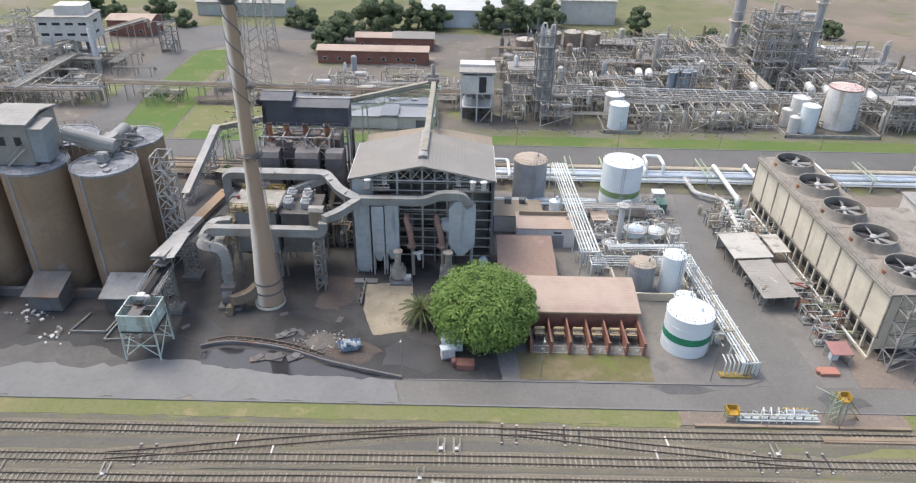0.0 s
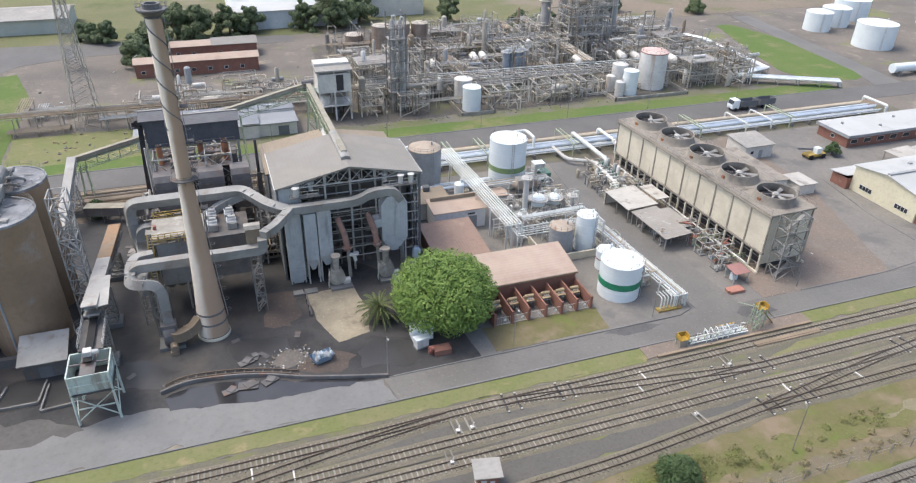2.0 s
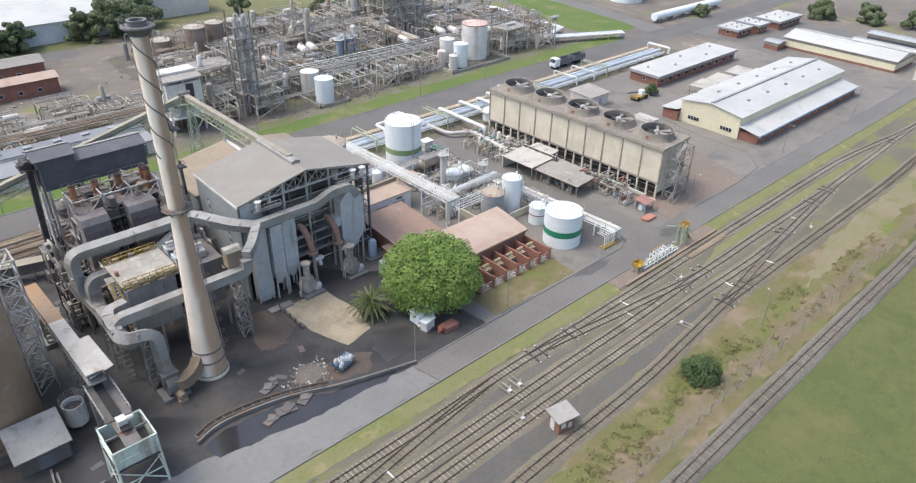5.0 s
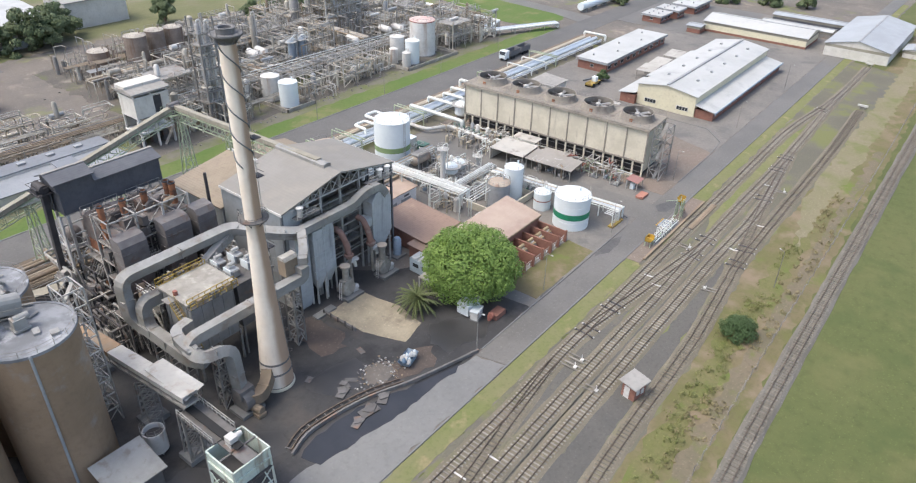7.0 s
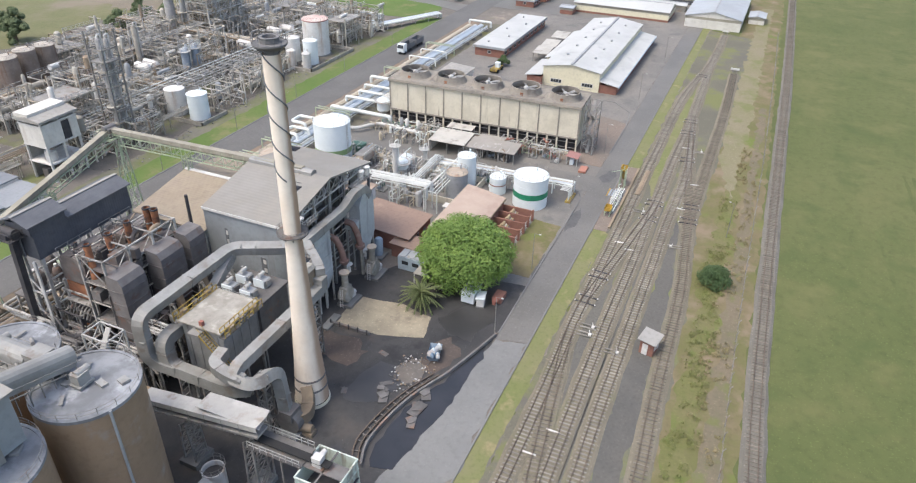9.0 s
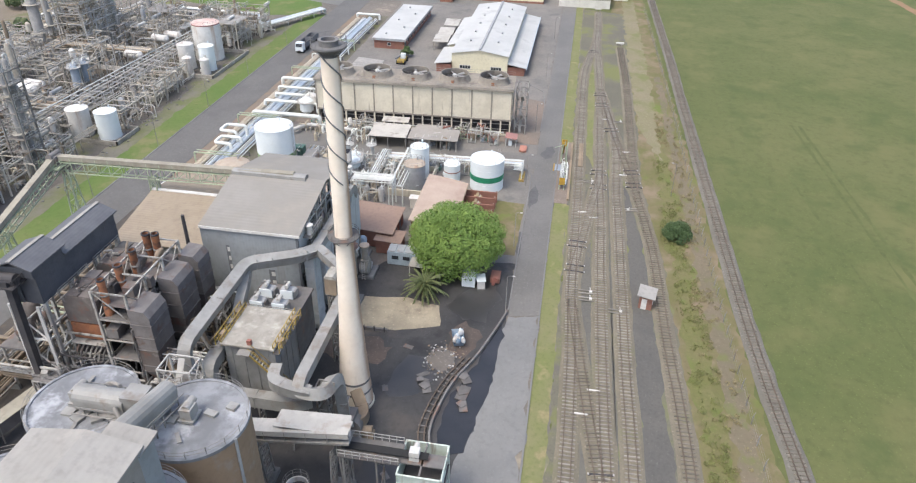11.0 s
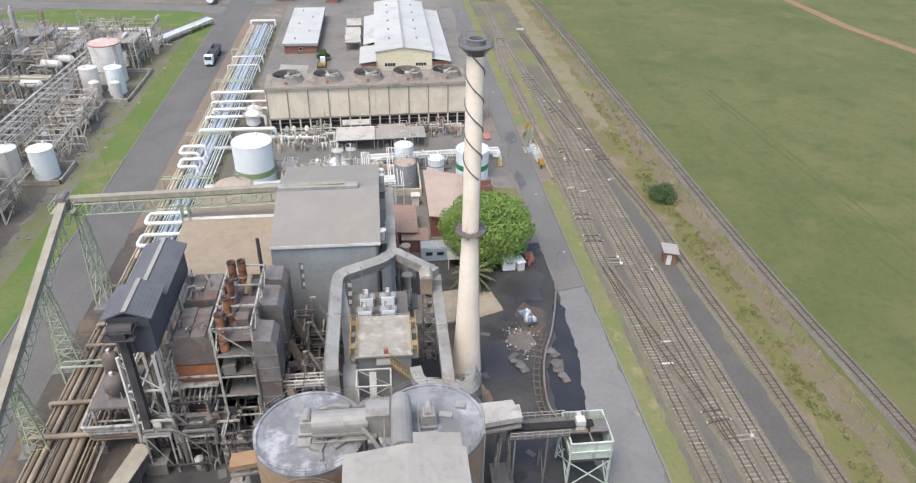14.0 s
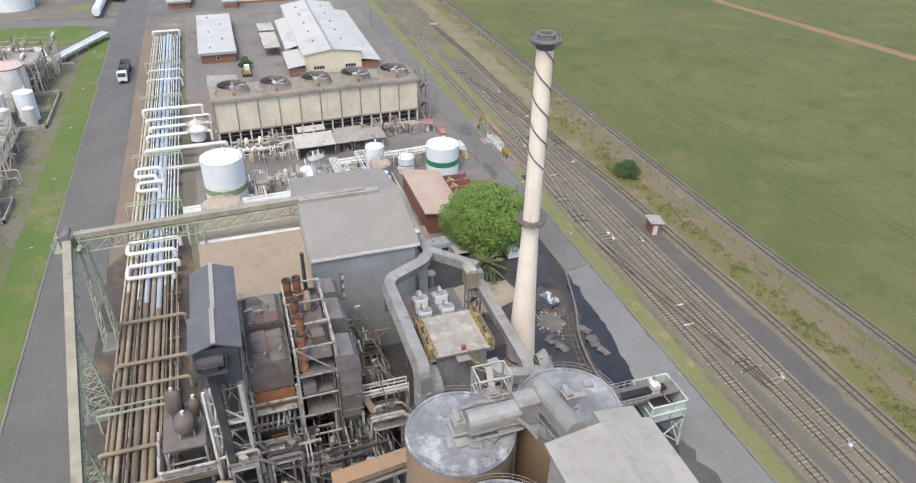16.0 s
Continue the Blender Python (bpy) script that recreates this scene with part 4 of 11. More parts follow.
def chimney():
    e = thing("chimney", (-24.4, 83.4, 0), "tall tapered pale concrete chimney with a dark spiral and sooty top", "chimney")
    H = 49.3
    rad = lambda z: float(np.interp(z, (0, 4, 9, 16, 26, 51), (2.3, 2.05, 1.72, 1.36, 1.02, 0.93)))
    prof = [(rad(z), z) for z in np.linspace(0.6, H, 30)]
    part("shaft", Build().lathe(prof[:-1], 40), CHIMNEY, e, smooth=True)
    part("base_ring", Build().lathe([(2.42, 0), (2.42, 0.35), (2.34, 0.5), (2.28, 0.5)], 40), CONCRETE, e, "flaking concrete foot", smooth=True)
    part("sooty_collar", Build().lathe([(rad(47) + 0.01, 47.9), (rad(47) + 0.05, 47.95), (rad(H) + 0.05, 48.5), (rad(H) + 0.06, 48.6), (rad(H) + 0.06, H - 0.1), (rad(H) + 0.12, H - 0.08), (rad(H) + 0.12, H + 0.02), (rad(H) - 0.2, H + 0.02), (rad(H) - 0.2, H - 2)], 40), CROWN, e, "soot-black chimney mouth", smooth=True)
    part("flue", Build().lathe([(rad(H) - 0.19, H - 0.25), (0.01, H - 0.3)], 32), SOOT_SHADE, e, "black flue opening")
    # spiral strake on the upper half
    for start in (0.0, math.pi):
        turns = [(math.cos(a) * (rad(z) + 0.06), math.sin(a) * (rad(z) + 0.06), z)
                 for z, a in ((33.5 + 15.3 * k / 120, -k / 120 * 2 * math.pi * 2.35 - 2.45 + start) for k in range(121))]
        part("spiral_strake", Build().tube(turns, 0.08, 6), DARK, e, "dark steel spiral strake")
    for z, r in ((2.6, rad(2.6)), (4.3, rad(4.3) - 0.03)):
        part("band", Build().lathe([(r + 0.03, z), (r + 0.08, z + 0.05), (r + 0.08, z + 0.3), (r + 0.03, z + 0.35)], 40), GRIME, e, "dark steel band")

    def platform(z, r_in, w, rail, material, sides=24):
        part("platform", Build().lathe([(r_in, z - 0.12), (r_in + w, z - 0.12), (r_in + w, z), (r_in, z), (r_in, z - 0.12)], sides), material, e, "dark steel grating platform")
        ring_rail(e, r_in + w - 0.05, z, rail, sides // 2 + 2, material)
        for i in range(0, sides, 3):
            a = 2 * math.pi * i / sides
            part("bracket", Build().beam((math.cos(a) * r_in, math.sin(a) * r_in, z - 0.9), (math.cos(a) * (r_in + w), math.sin(a) * (r_in + w), z - 0.1), 0.08), material, e)

    part("crown_soffit", Build().lathe([(rad(47) + 0.05, 48.0), (rad(47) + 0.2, 48.1), (1.6, 48.5), (1.82, 48.56), (1.82, 48.68), (rad(H) + 0.05, 48.72)], 40), CROWN, e, "flared sooty crown below the chimney mouth", smooth=True)
    ring_rail(e, 1.8, 48.68, 0.85, 14, CROWN, 0.04, (1.0, 0.5, 0.04))
    for k in range(10):
        a = 2 * math.pi * k / 10 + 0.2
        part("bracket", Build().beam((math.cos(a) * rad(47), math.sin(a) * rad(47), 47.7), (math.cos(a) * 1.72, math.sin(a) * 1.72, 48.5), 0.07), CROWN, e)
    platform(26.5, rad(26.5), 0.85, 0.6, GRIME, 20)
    b = Build()
    for s in (-0.22, 0.22):
        b.tube([(rad(z) + 0.28, s, z) for z in np.linspace(3, 49.0, 24)], 0.035, 5)
    for k in range(153):
        z = 3 + k * 0.3
        b.beam((rad(z) + 0.28, -0.22, z), (rad(z) + 0.28, 0.22, z), 0.03)
    for k in range(23):
        z = 4 + k * 1.95
        ring = [(rad(z) + 0.28 + 0.35 * (1 + math.cos(a)), 0.36 * math.sin(a), z) for a in np.linspace(-math.pi, math.pi, 9)]
        b.tube(ring, 0.02, 4)
    part("caged_ladder", b, GREY_STEEL, e, "caged steel ladder")
    for z, s in ((21.5, 1), (31.5, 1), (36.5, -1)):
        part("rest_landing", Build().at(rad(z) + 0.6, 0.2 * s, z, 1.0, 1.3, 0.08).at(rad(z) + 1.05, 0.2 * s, z + 0.5, 0.05, 1.3, 0.05), SOOT_SHADE, e, "small dark ladder landing")
    return e


chimney()


# ---- silos ----
def silo(x, y, label, top=21.45, r=5.0):
    e = thing("silo", (x, y, 0), label, "silo", "concrete silos")
    part("wall", Build().lathe([(r, 0), (r, top - 0.06), (r - 0.15, top - 0.06)], 56), SILO_WALL, e, smooth=True)
    part("rim", Build().lathe([(r + 0.05, top - 0.3), (r + 0.05, top + 0.05), (r - 0.25, top + 0.07), (r - 0.25, top - 0.1)], 56), SILO_TOP, e, "lime-dusted roof rim")
    part("roof_slab", Build().lathe([(r - 0.15, top - 0.05), (r * 0.5, top + 0.02), (0.01, top + 0.05)], 40), SILO_TOP, e, "roof dusted with pale grey lime", smooth=True)
    part("downpipe", Build().tube([(r * math.cos(-1.9) * 1.01, r * math.sin(-1.9) * 1.01, z) for z in (1, top)], 0.16, 6), TANK_GREY, e, "grey vertical conduit")
    rng = random.Random(int(x * 7 + y))
    ring_rail(e, r - 0.05, top + 0.1, 0.8, 18, GREY_STEEL)
    for k in range(4):
        a, d = rng.uniform(0, 6.28), rng.uniform(1.5, 3.9)
        part("hatch", Build().at(d * math.cos(a), d * math.sin(a), top + 0.16, rng.uniform(0.7, 1.2), rng.uniform(0.6, 1.0), 0.3, rng.uniform(0, 90)), DUCT, e, "small grey roof hatch")
    return e


for x, y, t in ((-49.8, 100.9, "brown-stained concrete silo with a lime-dusted top"), (-49.7, 90.0, "brown-stained concrete silo with hatches on its dusty top"),
                (-60.7, 100.9, "concrete silo behind the head house"), (-60.7, 90.0, "brown concrete silo under the head house"), (-71.7, 90.0, "brown concrete silo at the end of the row"),
                (-71.7, 100.9, "brown concrete silo at the back of the row")):
    silo(x, y, t)


def silo_head_house():
    e = thing("head_house", (-62.6, 92.6, 21.5), "grey concrete head house with a pale roof topping the silos", "head house")
    b = Build()
    b.box(-3.8, 3.2, -4.3, 4.2, 0.1, 6.7)
    part("wall", b, mat("head_house_concrete", (0.33, 0.31, 0.28), (0.27, 0.255, 0.23), big=0.3, fine=1.5, rough=0.9), e)
    part("roof", Build().sweep([(-4.7, 6.7), (-4.7, 6.9), (-0.2, 7.7), (4.6, 6.9), (4.6, 6.7), (-0.2, 7.45)][::-1], "x", -4.6, 3.7), ROOF_LIGHT, e, "pale grey sheet roof")
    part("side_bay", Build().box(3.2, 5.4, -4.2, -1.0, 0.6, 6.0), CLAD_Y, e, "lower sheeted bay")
    part("bay_roof", Build().sweep([(-4.5, 6.0), (-4.5, 6.15), (-0.7, 6.6), (-0.7, 6.4)][::-1], "x", 3.2, 5.8), ROOF_LIGHT, e, "pale lower roof")
    for x, y, w, z in ((-3.82, -2, 1.2, 4.2), (-3.82, 2, 1.2, 4.2), (-1.0, -4.32, 1.0, 4.0), (1.5, -4.32, 1.0, 4.0)):
        b = Build().at(x, y, z, 0.12 if abs(x) > 3.5 else w, w if abs(x) > 3.5 else 0.12, 1.4)
        part("window", b, GLASS, e, "dark window opening")
    b = Build()
    for k in range(9):
        b.at(-0.5 + k * 0.35, -4.85, 0.4 + k * 0.3, 0.3, 0.9, 0.05)
    b.beam((-0.5, -5.25, 1.2), (2.4, -5.25, 3.9), 0.05).beam((-0.5, -4.45, 1.2), (2.4, -4.45, 3.9), 0.05)
    part("stair", b, STEEL, e, "outside steel stair")
    return e


ROOF_LIGHT = mat("pale_sheet_roof", (0.33, 0.318, 0.292), (0.285, 0.274, 0.25), big=0.15, fine=1.2, rough=0.75, ribs=("Y", 0.6), rib_depth=0.02,
                 stain=(0.4, 0.37, 0.33), stain_scale=0.2, stain_at=(0.55, 0.75))
silo_head_house()


def silo_gallery():
    """Covered conveyors over the silo tops with their drive units."""
    e = thing("silo_top_conveyor", (-50.2, 95.2, 21.55), "grey covered conveyor bridging the silo tops", "conveyor")

    def cover(name, p, q, w, h, label):
        """An arched sheet cover between two floor points, on bearers with a lattice side."""
        p, q = Vector(p), Vector(q)
        d = (q - p).normalized()
        side = d.cross(Vector((0, 0, 1))).normalized()
        up = side.cross(d)
        ring = [(-w / 2, 0.0), (w / 2, 0.0), (w / 2, h * 0.55)] + [(w / 2 * math.cos(a), h * 0.55 + h * 0.45 * math.sin(a)) for a in np.linspace(0.3, math.pi - 0.3, 7)] + [(-w / 2, h * 0.55)]
        n = len(ring)
        v = [tuple(e0 + side * a + up * b2) for e0 in (p, q) for a, b2 in ring]
        part(name, Build().add(v, [tuple(range(n)), tuple(range(2 * n - 1, n - 1, -1))] + [(k, n + k, n + (k + 1) % n, (k + 1) % n) for k in range(n)]), DUCT, e, label)
        L = (q - p).length
        for k in range(int(L / 1.3) + 1):
            c = p + d * (k * 1.3 + 0.15)
            for s2 in (-1, 1):
                part("bearer", Build().beam(tuple(c + side * s2 * w * 0.5), tuple(c + side * s2 * w * 0.5 - Vector((0, 0, max(0.25, c.z - 0.05)))), 0.09), GREY_STEEL, e)
        for s2 in (-1, 1):
            o = side * s2 * (w / 2 + 0.55)
            part("catwalk_rail", Build().beam(tuple(p + o + up * 0.9), tuple(q + o + up * 0.9), 0.06).beam(tuple(p + o), tuple(q + o), 0.1), GREY_STEEL, e)

    part("transfer_box", Build().box(-1.0, 1.0, -1.5, 0.6, 0.05, 2.7), DUCT, e)
    cover("back_cover", (-0.2, 0.4, 0.7), (-0.2, 5.3, 0.7), 2.0, 1.9, "dusty arched conveyor cover")
    cover("front_cover", (-6.4, -2.5, 2.9), (1.3, -2.5, 0.8), 1.9, 2.0, "sloping arched conveyor cover")
    part("walkway", Build().at(0.2, 1.2, 0.5, 3.4, 3.0, 0.12), GREY_STEEL, e)
    for k, (x, y, a) in enumerate(((2.2, -3.6, 20), (2.6, -1.2, -30), (1.8, 3.6, 60), (-2.6, 4.6, 10), (-2.2, -5.2, 40), (2.9, 6.6, 0))):
        part("fallen_plate", Build().at(x, y, 0.12 + 0.01 * k, 1.3, 0.35, 0.06, a), GREY_STEEL, e)
    for x0, y0, x1, y1 in ((1.0, -0.4, 2.4, 2.6), (-1.4, 1.0, -2.6, -0.6), (1.2, 2.0, 2.8, 4.8)):
        part("feed_pipe", Build().tube(rounded([(x0, y0, 1.8), ((x0 + x1) / 2, (y0 + y1) / 2, 1.3), (x1, y1, 0.1)], 0.5, 3), 0.2, 8), GREY_STEEL, e, smooth=True)
    for x, y in ((0.4, 5.9), (0.3, -5.0)):
        part("drive_unit", Build().at(x, y, 0.9, 1.3, 1.1, 1.2).cone((x - 0.4, y, 1.4), (x + 1.1, y, 1.4), 0.42, 0.38, 14).at(x, y, 0.25, 1.7, 1.5, 0.25), DUCT, e, "dusty pale drive unit", smooth=False)
    return e


silo_gallery()


def silo_sheds():
    for x, w, roof in ((-47.0, 6.4, DUCT), (-59.5, 6.0, GRIME), (-71.5, 6.0, GRIME)):
        e = thing("loading_shed", (x, 81.5, 0), "small concrete loading shed with grey sheet roof below a silo", "shed", "loading sheds")
        part("wall", Build().box(-w / 2 + 0.4, w / 2 - 0.4, -1.6, 2.6, 0, 3.0), GRIME, e)
        part("roof", Build().sweep([(-2.4, 3.0), (-2.4, 3.14), (3.0, 4.6), (3.0, 4.4)][::-1], "x", -w / 2, w / 2), roof, e, "sloping grey sheet roof")
        part("opening", Build().box(-0.9, 0.9, -1.66, -1.55, 0, 2.0), DARK, e, "dark doorway")
    solo("plinth_wall", Build().box(-80, -44.5, 83.6, 84.4, 0, 1.5), GRIME, "low grimy concrete plinth along the silos", "wall", kind="structure")


silo_sheds()


def ladder_tower(loc, w, d, h, bays, material, label, name="stair_tower"):
    """An open braced steel tower with landings."""
    e = thing(name, loc, label, "steel tower", "open steel towers")
    for x in (-w / 2, w / 2):
        for y in (-d / 2, d / 2):
            part("column", Build().box(x - 0.09, x + 0.09, y - 0.09, y + 0.09, 0, h), material, e)
    dz = h / bays
    for k in range(1, bays + 1):
        z = k * dz
        b = Build()
        for s in (-1, 1):
            b.beam((-w / 2, s * d / 2, z), (w / 2, s * d / 2, z), 0.14).beam((s * w / 2, -d / 2, z), (s * w / 2, d / 2, z), 0.14)
        part("landing_frame", b, material, e)
        b = Build()
        a, c = (-1, 1) if k % 2 else (1, -1)
        b.beam((a * w / 2, -d / 2, z - dz), (c * w / 2, -d / 2, z), 0.1).beam((a * w / 2, d / 2, z - dz), (c * w / 2, d / 2, z), 0.1)
        b.beam((-w / 2, a * d / 2, z - dz), (-w / 2, c * d / 2, z), 0.1).beam((w / 2, a * d / 2, z - dz), (w / 2, c * d / 2, z), 0.1)
        part("brace", b, material, e)
        part("stair_flight", Build().beam((a * w * 0.35, 0.1 * c, z - dz), (c * w * 0.35, 0.1 * c, z), 0.7, 0.1), material, e)
    return e


ladder_tower((-42.9, 95.2, 0), 2.4, 3.4, 21.0, 9, STEEL, "pale zigzag steel stair tower against the silos")


# ---- boiler hall ----
def hall():
    e = thing("boiler_hall", (0, 94.8, 0), "tall grey sheet-clad boiler hall with an open steel front", "industrial hall")
    W, D, EV, RG = 11.9, 14.6, 17.5, 20.0
    rf = lambda s: [(s * 12.2, EV - 0.15), (s * 12.2, EV + 0.05), (0.0, RG + 0.08), (0.0, RG - 0.12)]
    for s in (-1, 1):
        part("roof_slope", Build().sweep(rf(s) if s > 0 else rf(s)[::-1], "y", -0.5, D), ROOF_GREY, e, "dusty grey profiled roof sheet")
    part("ridge_vent", Build().sweep([(-0.75, RG - 0.1), (0.75, RG - 0.1), (0.75, RG + 0.45), (0, RG + 0.65), (-0.75, RG + 0.45)], "y", 2.6, D - 0.2), DUCT, e, "pale ridge ventilator")
    for x in (-12.25, 12.25):
        part("fascia", Build().beam((x, -0.5, EV - 0.2), (x, D, EV - 0.2), 0.12, 0.4), OFFWHITE, e, "pale eaves gutter")
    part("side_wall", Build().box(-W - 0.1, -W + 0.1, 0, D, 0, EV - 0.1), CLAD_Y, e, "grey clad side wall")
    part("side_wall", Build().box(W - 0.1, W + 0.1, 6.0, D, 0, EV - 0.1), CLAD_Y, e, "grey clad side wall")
    part("back_wall", Build().sweep([(-W + 0.1, 0), (W - 0.1, 0), (W - 0.1, EV - 0.2), (0, RG - 0.2), (-W + 0.1, EV - 0.2)], "y", D - 0.25, D - 0.05), CLAD, e)
    part("corner_wall", Build().box(-W + 0.1, -8.6, 0.02, 0.2, 10.5, EV - 0.3), CLAD, e, "grey clad front corner")
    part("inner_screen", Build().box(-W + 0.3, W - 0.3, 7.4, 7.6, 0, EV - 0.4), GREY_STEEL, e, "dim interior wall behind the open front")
    for y, w, z in ((4.0, 0.9, 6.5), (10.5, 0.5, 10.0)):
        part("side_opening", Build().box(-W - 0.16, -W - 0.08, y, y + w, z, z + 4.5), DARK, e, "tall dark louvre slot")
        for k in range(3):
            part("louvre_plate", Build().box(-W - 0.2, -W - 0.14, y - 0.05, y + w * 0.55, z + 0.5 + k * 1.5, z + 1.2 + k * 1.5), OFFWHITE, e, "loose pale louvre plate")
    # open front: columns, rails and the gable truss
    for x in (-W, -8.4, -4.2, 0.0, 4.2, 8.4, W):
        top = EV if abs(x) > 11 else RG - abs(x) / 12 * 2.4
        part("front_column", Build().box(x - 0.16, x + 0.16, -0.1, 0.22, 0, top - 0.15), STEEL if abs(x) < 11 else DARK, e)
    for z in (2.6, 4.4, 6.2, 8.0, 9.8, 11.6, 13.4, 15.2):
        part("front_rail", Build().beam((-8.4, 0.3, z), (W, 0.3, z), 0.15, 0.15), STEEL, e)
    part("gable_chord", Build().beam((-W, -0.2, EV - 0.25), (W, -0.2, EV - 0.25), 0.18).beam((-W, -0.2, EV - 0.25), (0, -0.2, RG - 0.2), 0.18).beam((W, -0.2, EV - 0.25), (0, -0.2, RG - 0.2), 0.18), STEEL, e)
    b = Build()
    for k in range(12):
        x0, x1 = -W + k * 2 * W / 12, -W + (k + 1) * 2 * W / 12
        h = lambda x: EV - 0.25 + (RG - EV) * (1 - abs(x) / W)
        b.beam((x0, -0.2, EV - 0.25), (x1, -0.2, h(x1)), 0.09).beam((x1, -0.2, EV - 0.25), (x1, -0.2, h(x1)), 0.09)
        b.beam((x1, -0.2, EV - 0.25), (x0, -0.2, h(x0)), 0.07)
    part("gable_lattice", b, STEEL, e)
    # side bay frame on the open right flank
    for k in range(4):
        part("flank_column", Build().box(W - 0.14, W + 0.14, k * 1.9 - 0.14, k * 1.9 + 0.14, 0, EV - 0.2), DARK, e)
    for z in (2.5, 5, 7.5, 10, 12.5, 15):
        part("flank_rail", Build().beam((W, 0, z), (W, 6, z), 0.12), GREY_STEEL, e)
    for z0, z1, y in ((11.5, 16.0, 2.0), (7.0, 11.2, 3.6), (3.0, 6.5, 1.6)):
        part("loose_sheet", Build().box(W - 0.06, W + 0.06, y, y + 1.7, z0, z1), OFFWHITE, e, "pale remnant of side sheeting")
    # steelwork and boiler casings inside
    for x in (-6, -2, 2, 6):
        for y in (2.4, 5.2):
            part("inner_column", Build().box(x - 0.14, x + 0.14, y - 0.14, y + 0.14, 0, EV - 0.3), GREY_STEEL, e)
    for z in (3.2, 6.4, 9.6, 12.8, 15.6):
        part("floor_grating", Build().box(-8, 8, 4.4, 7.0, z - 0.08, z), GREY_STEEL, e)
        b = Build()
        b.beam((-8, 2.4, z), (8, 2.4, z), 0.16).beam((-8, 1.4, z + 1.0), (8, 1.4, z + 1.0), 0.07)
        part("floor_beam", b, STEEL, e)
    for k, (x0, x1, z0, z1) in enumerate(((-3.2, 3.0, 1, 5.5), (-2.6, 2.8, 7, 9.2), (-6.8, 6.6, 13.2, 15.2))):
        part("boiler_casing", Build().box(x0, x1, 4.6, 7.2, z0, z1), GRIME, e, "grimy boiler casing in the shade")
    for x in (-9.0, -6.4, 6.0, 8.4, 10.2):
        b = Build().lathe([(0.42, 16.0), (0.42, 17.3), (0.62, 17.4), (0.62, 17.55), (0.3, 17.7), (0.01, 17.7)], 12, x, -0.7 if abs(x) > 7 else 0.9)
        part("roof_vessel", b, OFFWHITE, e, "small pale pressure vessel under the gable", smooth=True)
    part("vessel_walkway", Build().box(-10, -5.4, -1.3, 0, 15.8, 15.95), GREY_STEEL, e)
    part("vessel_walkway", Build().box(5.2, 11, -1.3, 0, 15.8, 15.95), GREY_STEEL, e)
    for a, c in ((5.2, 11.0), (-10.0, -5.4)):
        for h in (16.45, 17.0):
            part("walkway_rail", Build().beam((a, -1.3, h), (c, -1.3, h), 0.06), STEEL, e)
        for k in range(6):
            x = a + (c - a) * k / 5
            part("rail_post", Build().box(x - 0.03, x + 0.03, -1.33, -1.27, 15.95, 17.0), STEEL, e)
    return e


hall()


def tan_annex():
    e = thing("rear_hall", (0, 109.4, 0), "lower hall with a dusty tan corrugated roof behind the boiler hall", "industrial hall")
    D = 14.4
    for s in (-1, 1):
        ring = [(s * 12.6, 13.2), (s * 12.6, 13.4), (0, 15.4), (0, 15.2)]
        part("roof_slope", Build().sweep(ring if s > 0 else ring[::-1], "y", 0.0, D), ROOF_TAN, e)
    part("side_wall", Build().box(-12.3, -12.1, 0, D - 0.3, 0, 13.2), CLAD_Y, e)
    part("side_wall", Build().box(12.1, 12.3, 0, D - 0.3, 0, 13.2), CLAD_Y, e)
    part("end_wall", Build().sweep([(-12.1, 0), (12.1, 0), (12.1, 13.1), (0, 15.1), (-12.1, 13.1)], "y", D - 0.5, D - 0.3), CLAD, e)
    part("ridge_cap", Build().box(-0.35, 0.35, 0, D, 15.36, 15.5), OFFWHITE, e, "pale ridge cap")
    return e


tan_annex()


# ---- gas ducts and filter casings in front of the hall ----
def duct(name, path, size, label, material=None, r=1.6, flanges=True):
    e = thing(name, (0, 0, 0), label, "duct", "gas ducts")
    line = rounded(path, r)
    part("duct_run", Build().tube(line, size / 2, square=True), material or DUCT, e)
    if flanges:
        acc = 0.0
        for p, q in zip(line, line[1:]):
            p, q = Vector(p), Vector(q)
            acc += (q - p).length
            if acc > 2.6 and (q - p).length > 0.6:
                d = (q - p).normalized()
                c = p.lerp(q, 0.5)
                part("flange", Build().tube([tuple(c - d * 0.06), tuple(c + d * 0.06)], size / 2 + 0.07, square=True), material or DUCT, e)
                acc = 0.0
    return e


duct("gas_duct", [(-33.7, 96.6, 7.6), (-34.0, 99.4, 7.9), (-34.6, 100.3, 9.4), (-34.6, 100.3, 15.3), (-17.0, 100.3, 15.3), (-13.6, 94.4, 15.0), (-10.6, 92.8, 14.3)], 1.45, "large pale grey box duct running to the hall front")
duct("gas_duct", [(-11.4, 92.8, 14.4), (0.5, 92.8, 14.4), (3.2, 92.8, 15.6), (6.8, 92.8, 15.6), (8.0, 92.8, 13.6)], 1.3, "wide grey duct across the open hall front", r=1.2)
duct("gas_duct", [(-10.4, 92.4, 14.4), (-13.4, 88.6, 13.9), (-15.2, 86.8, 13.9)], 1.3, "short sloping link duct with dented plates", r=0.6)
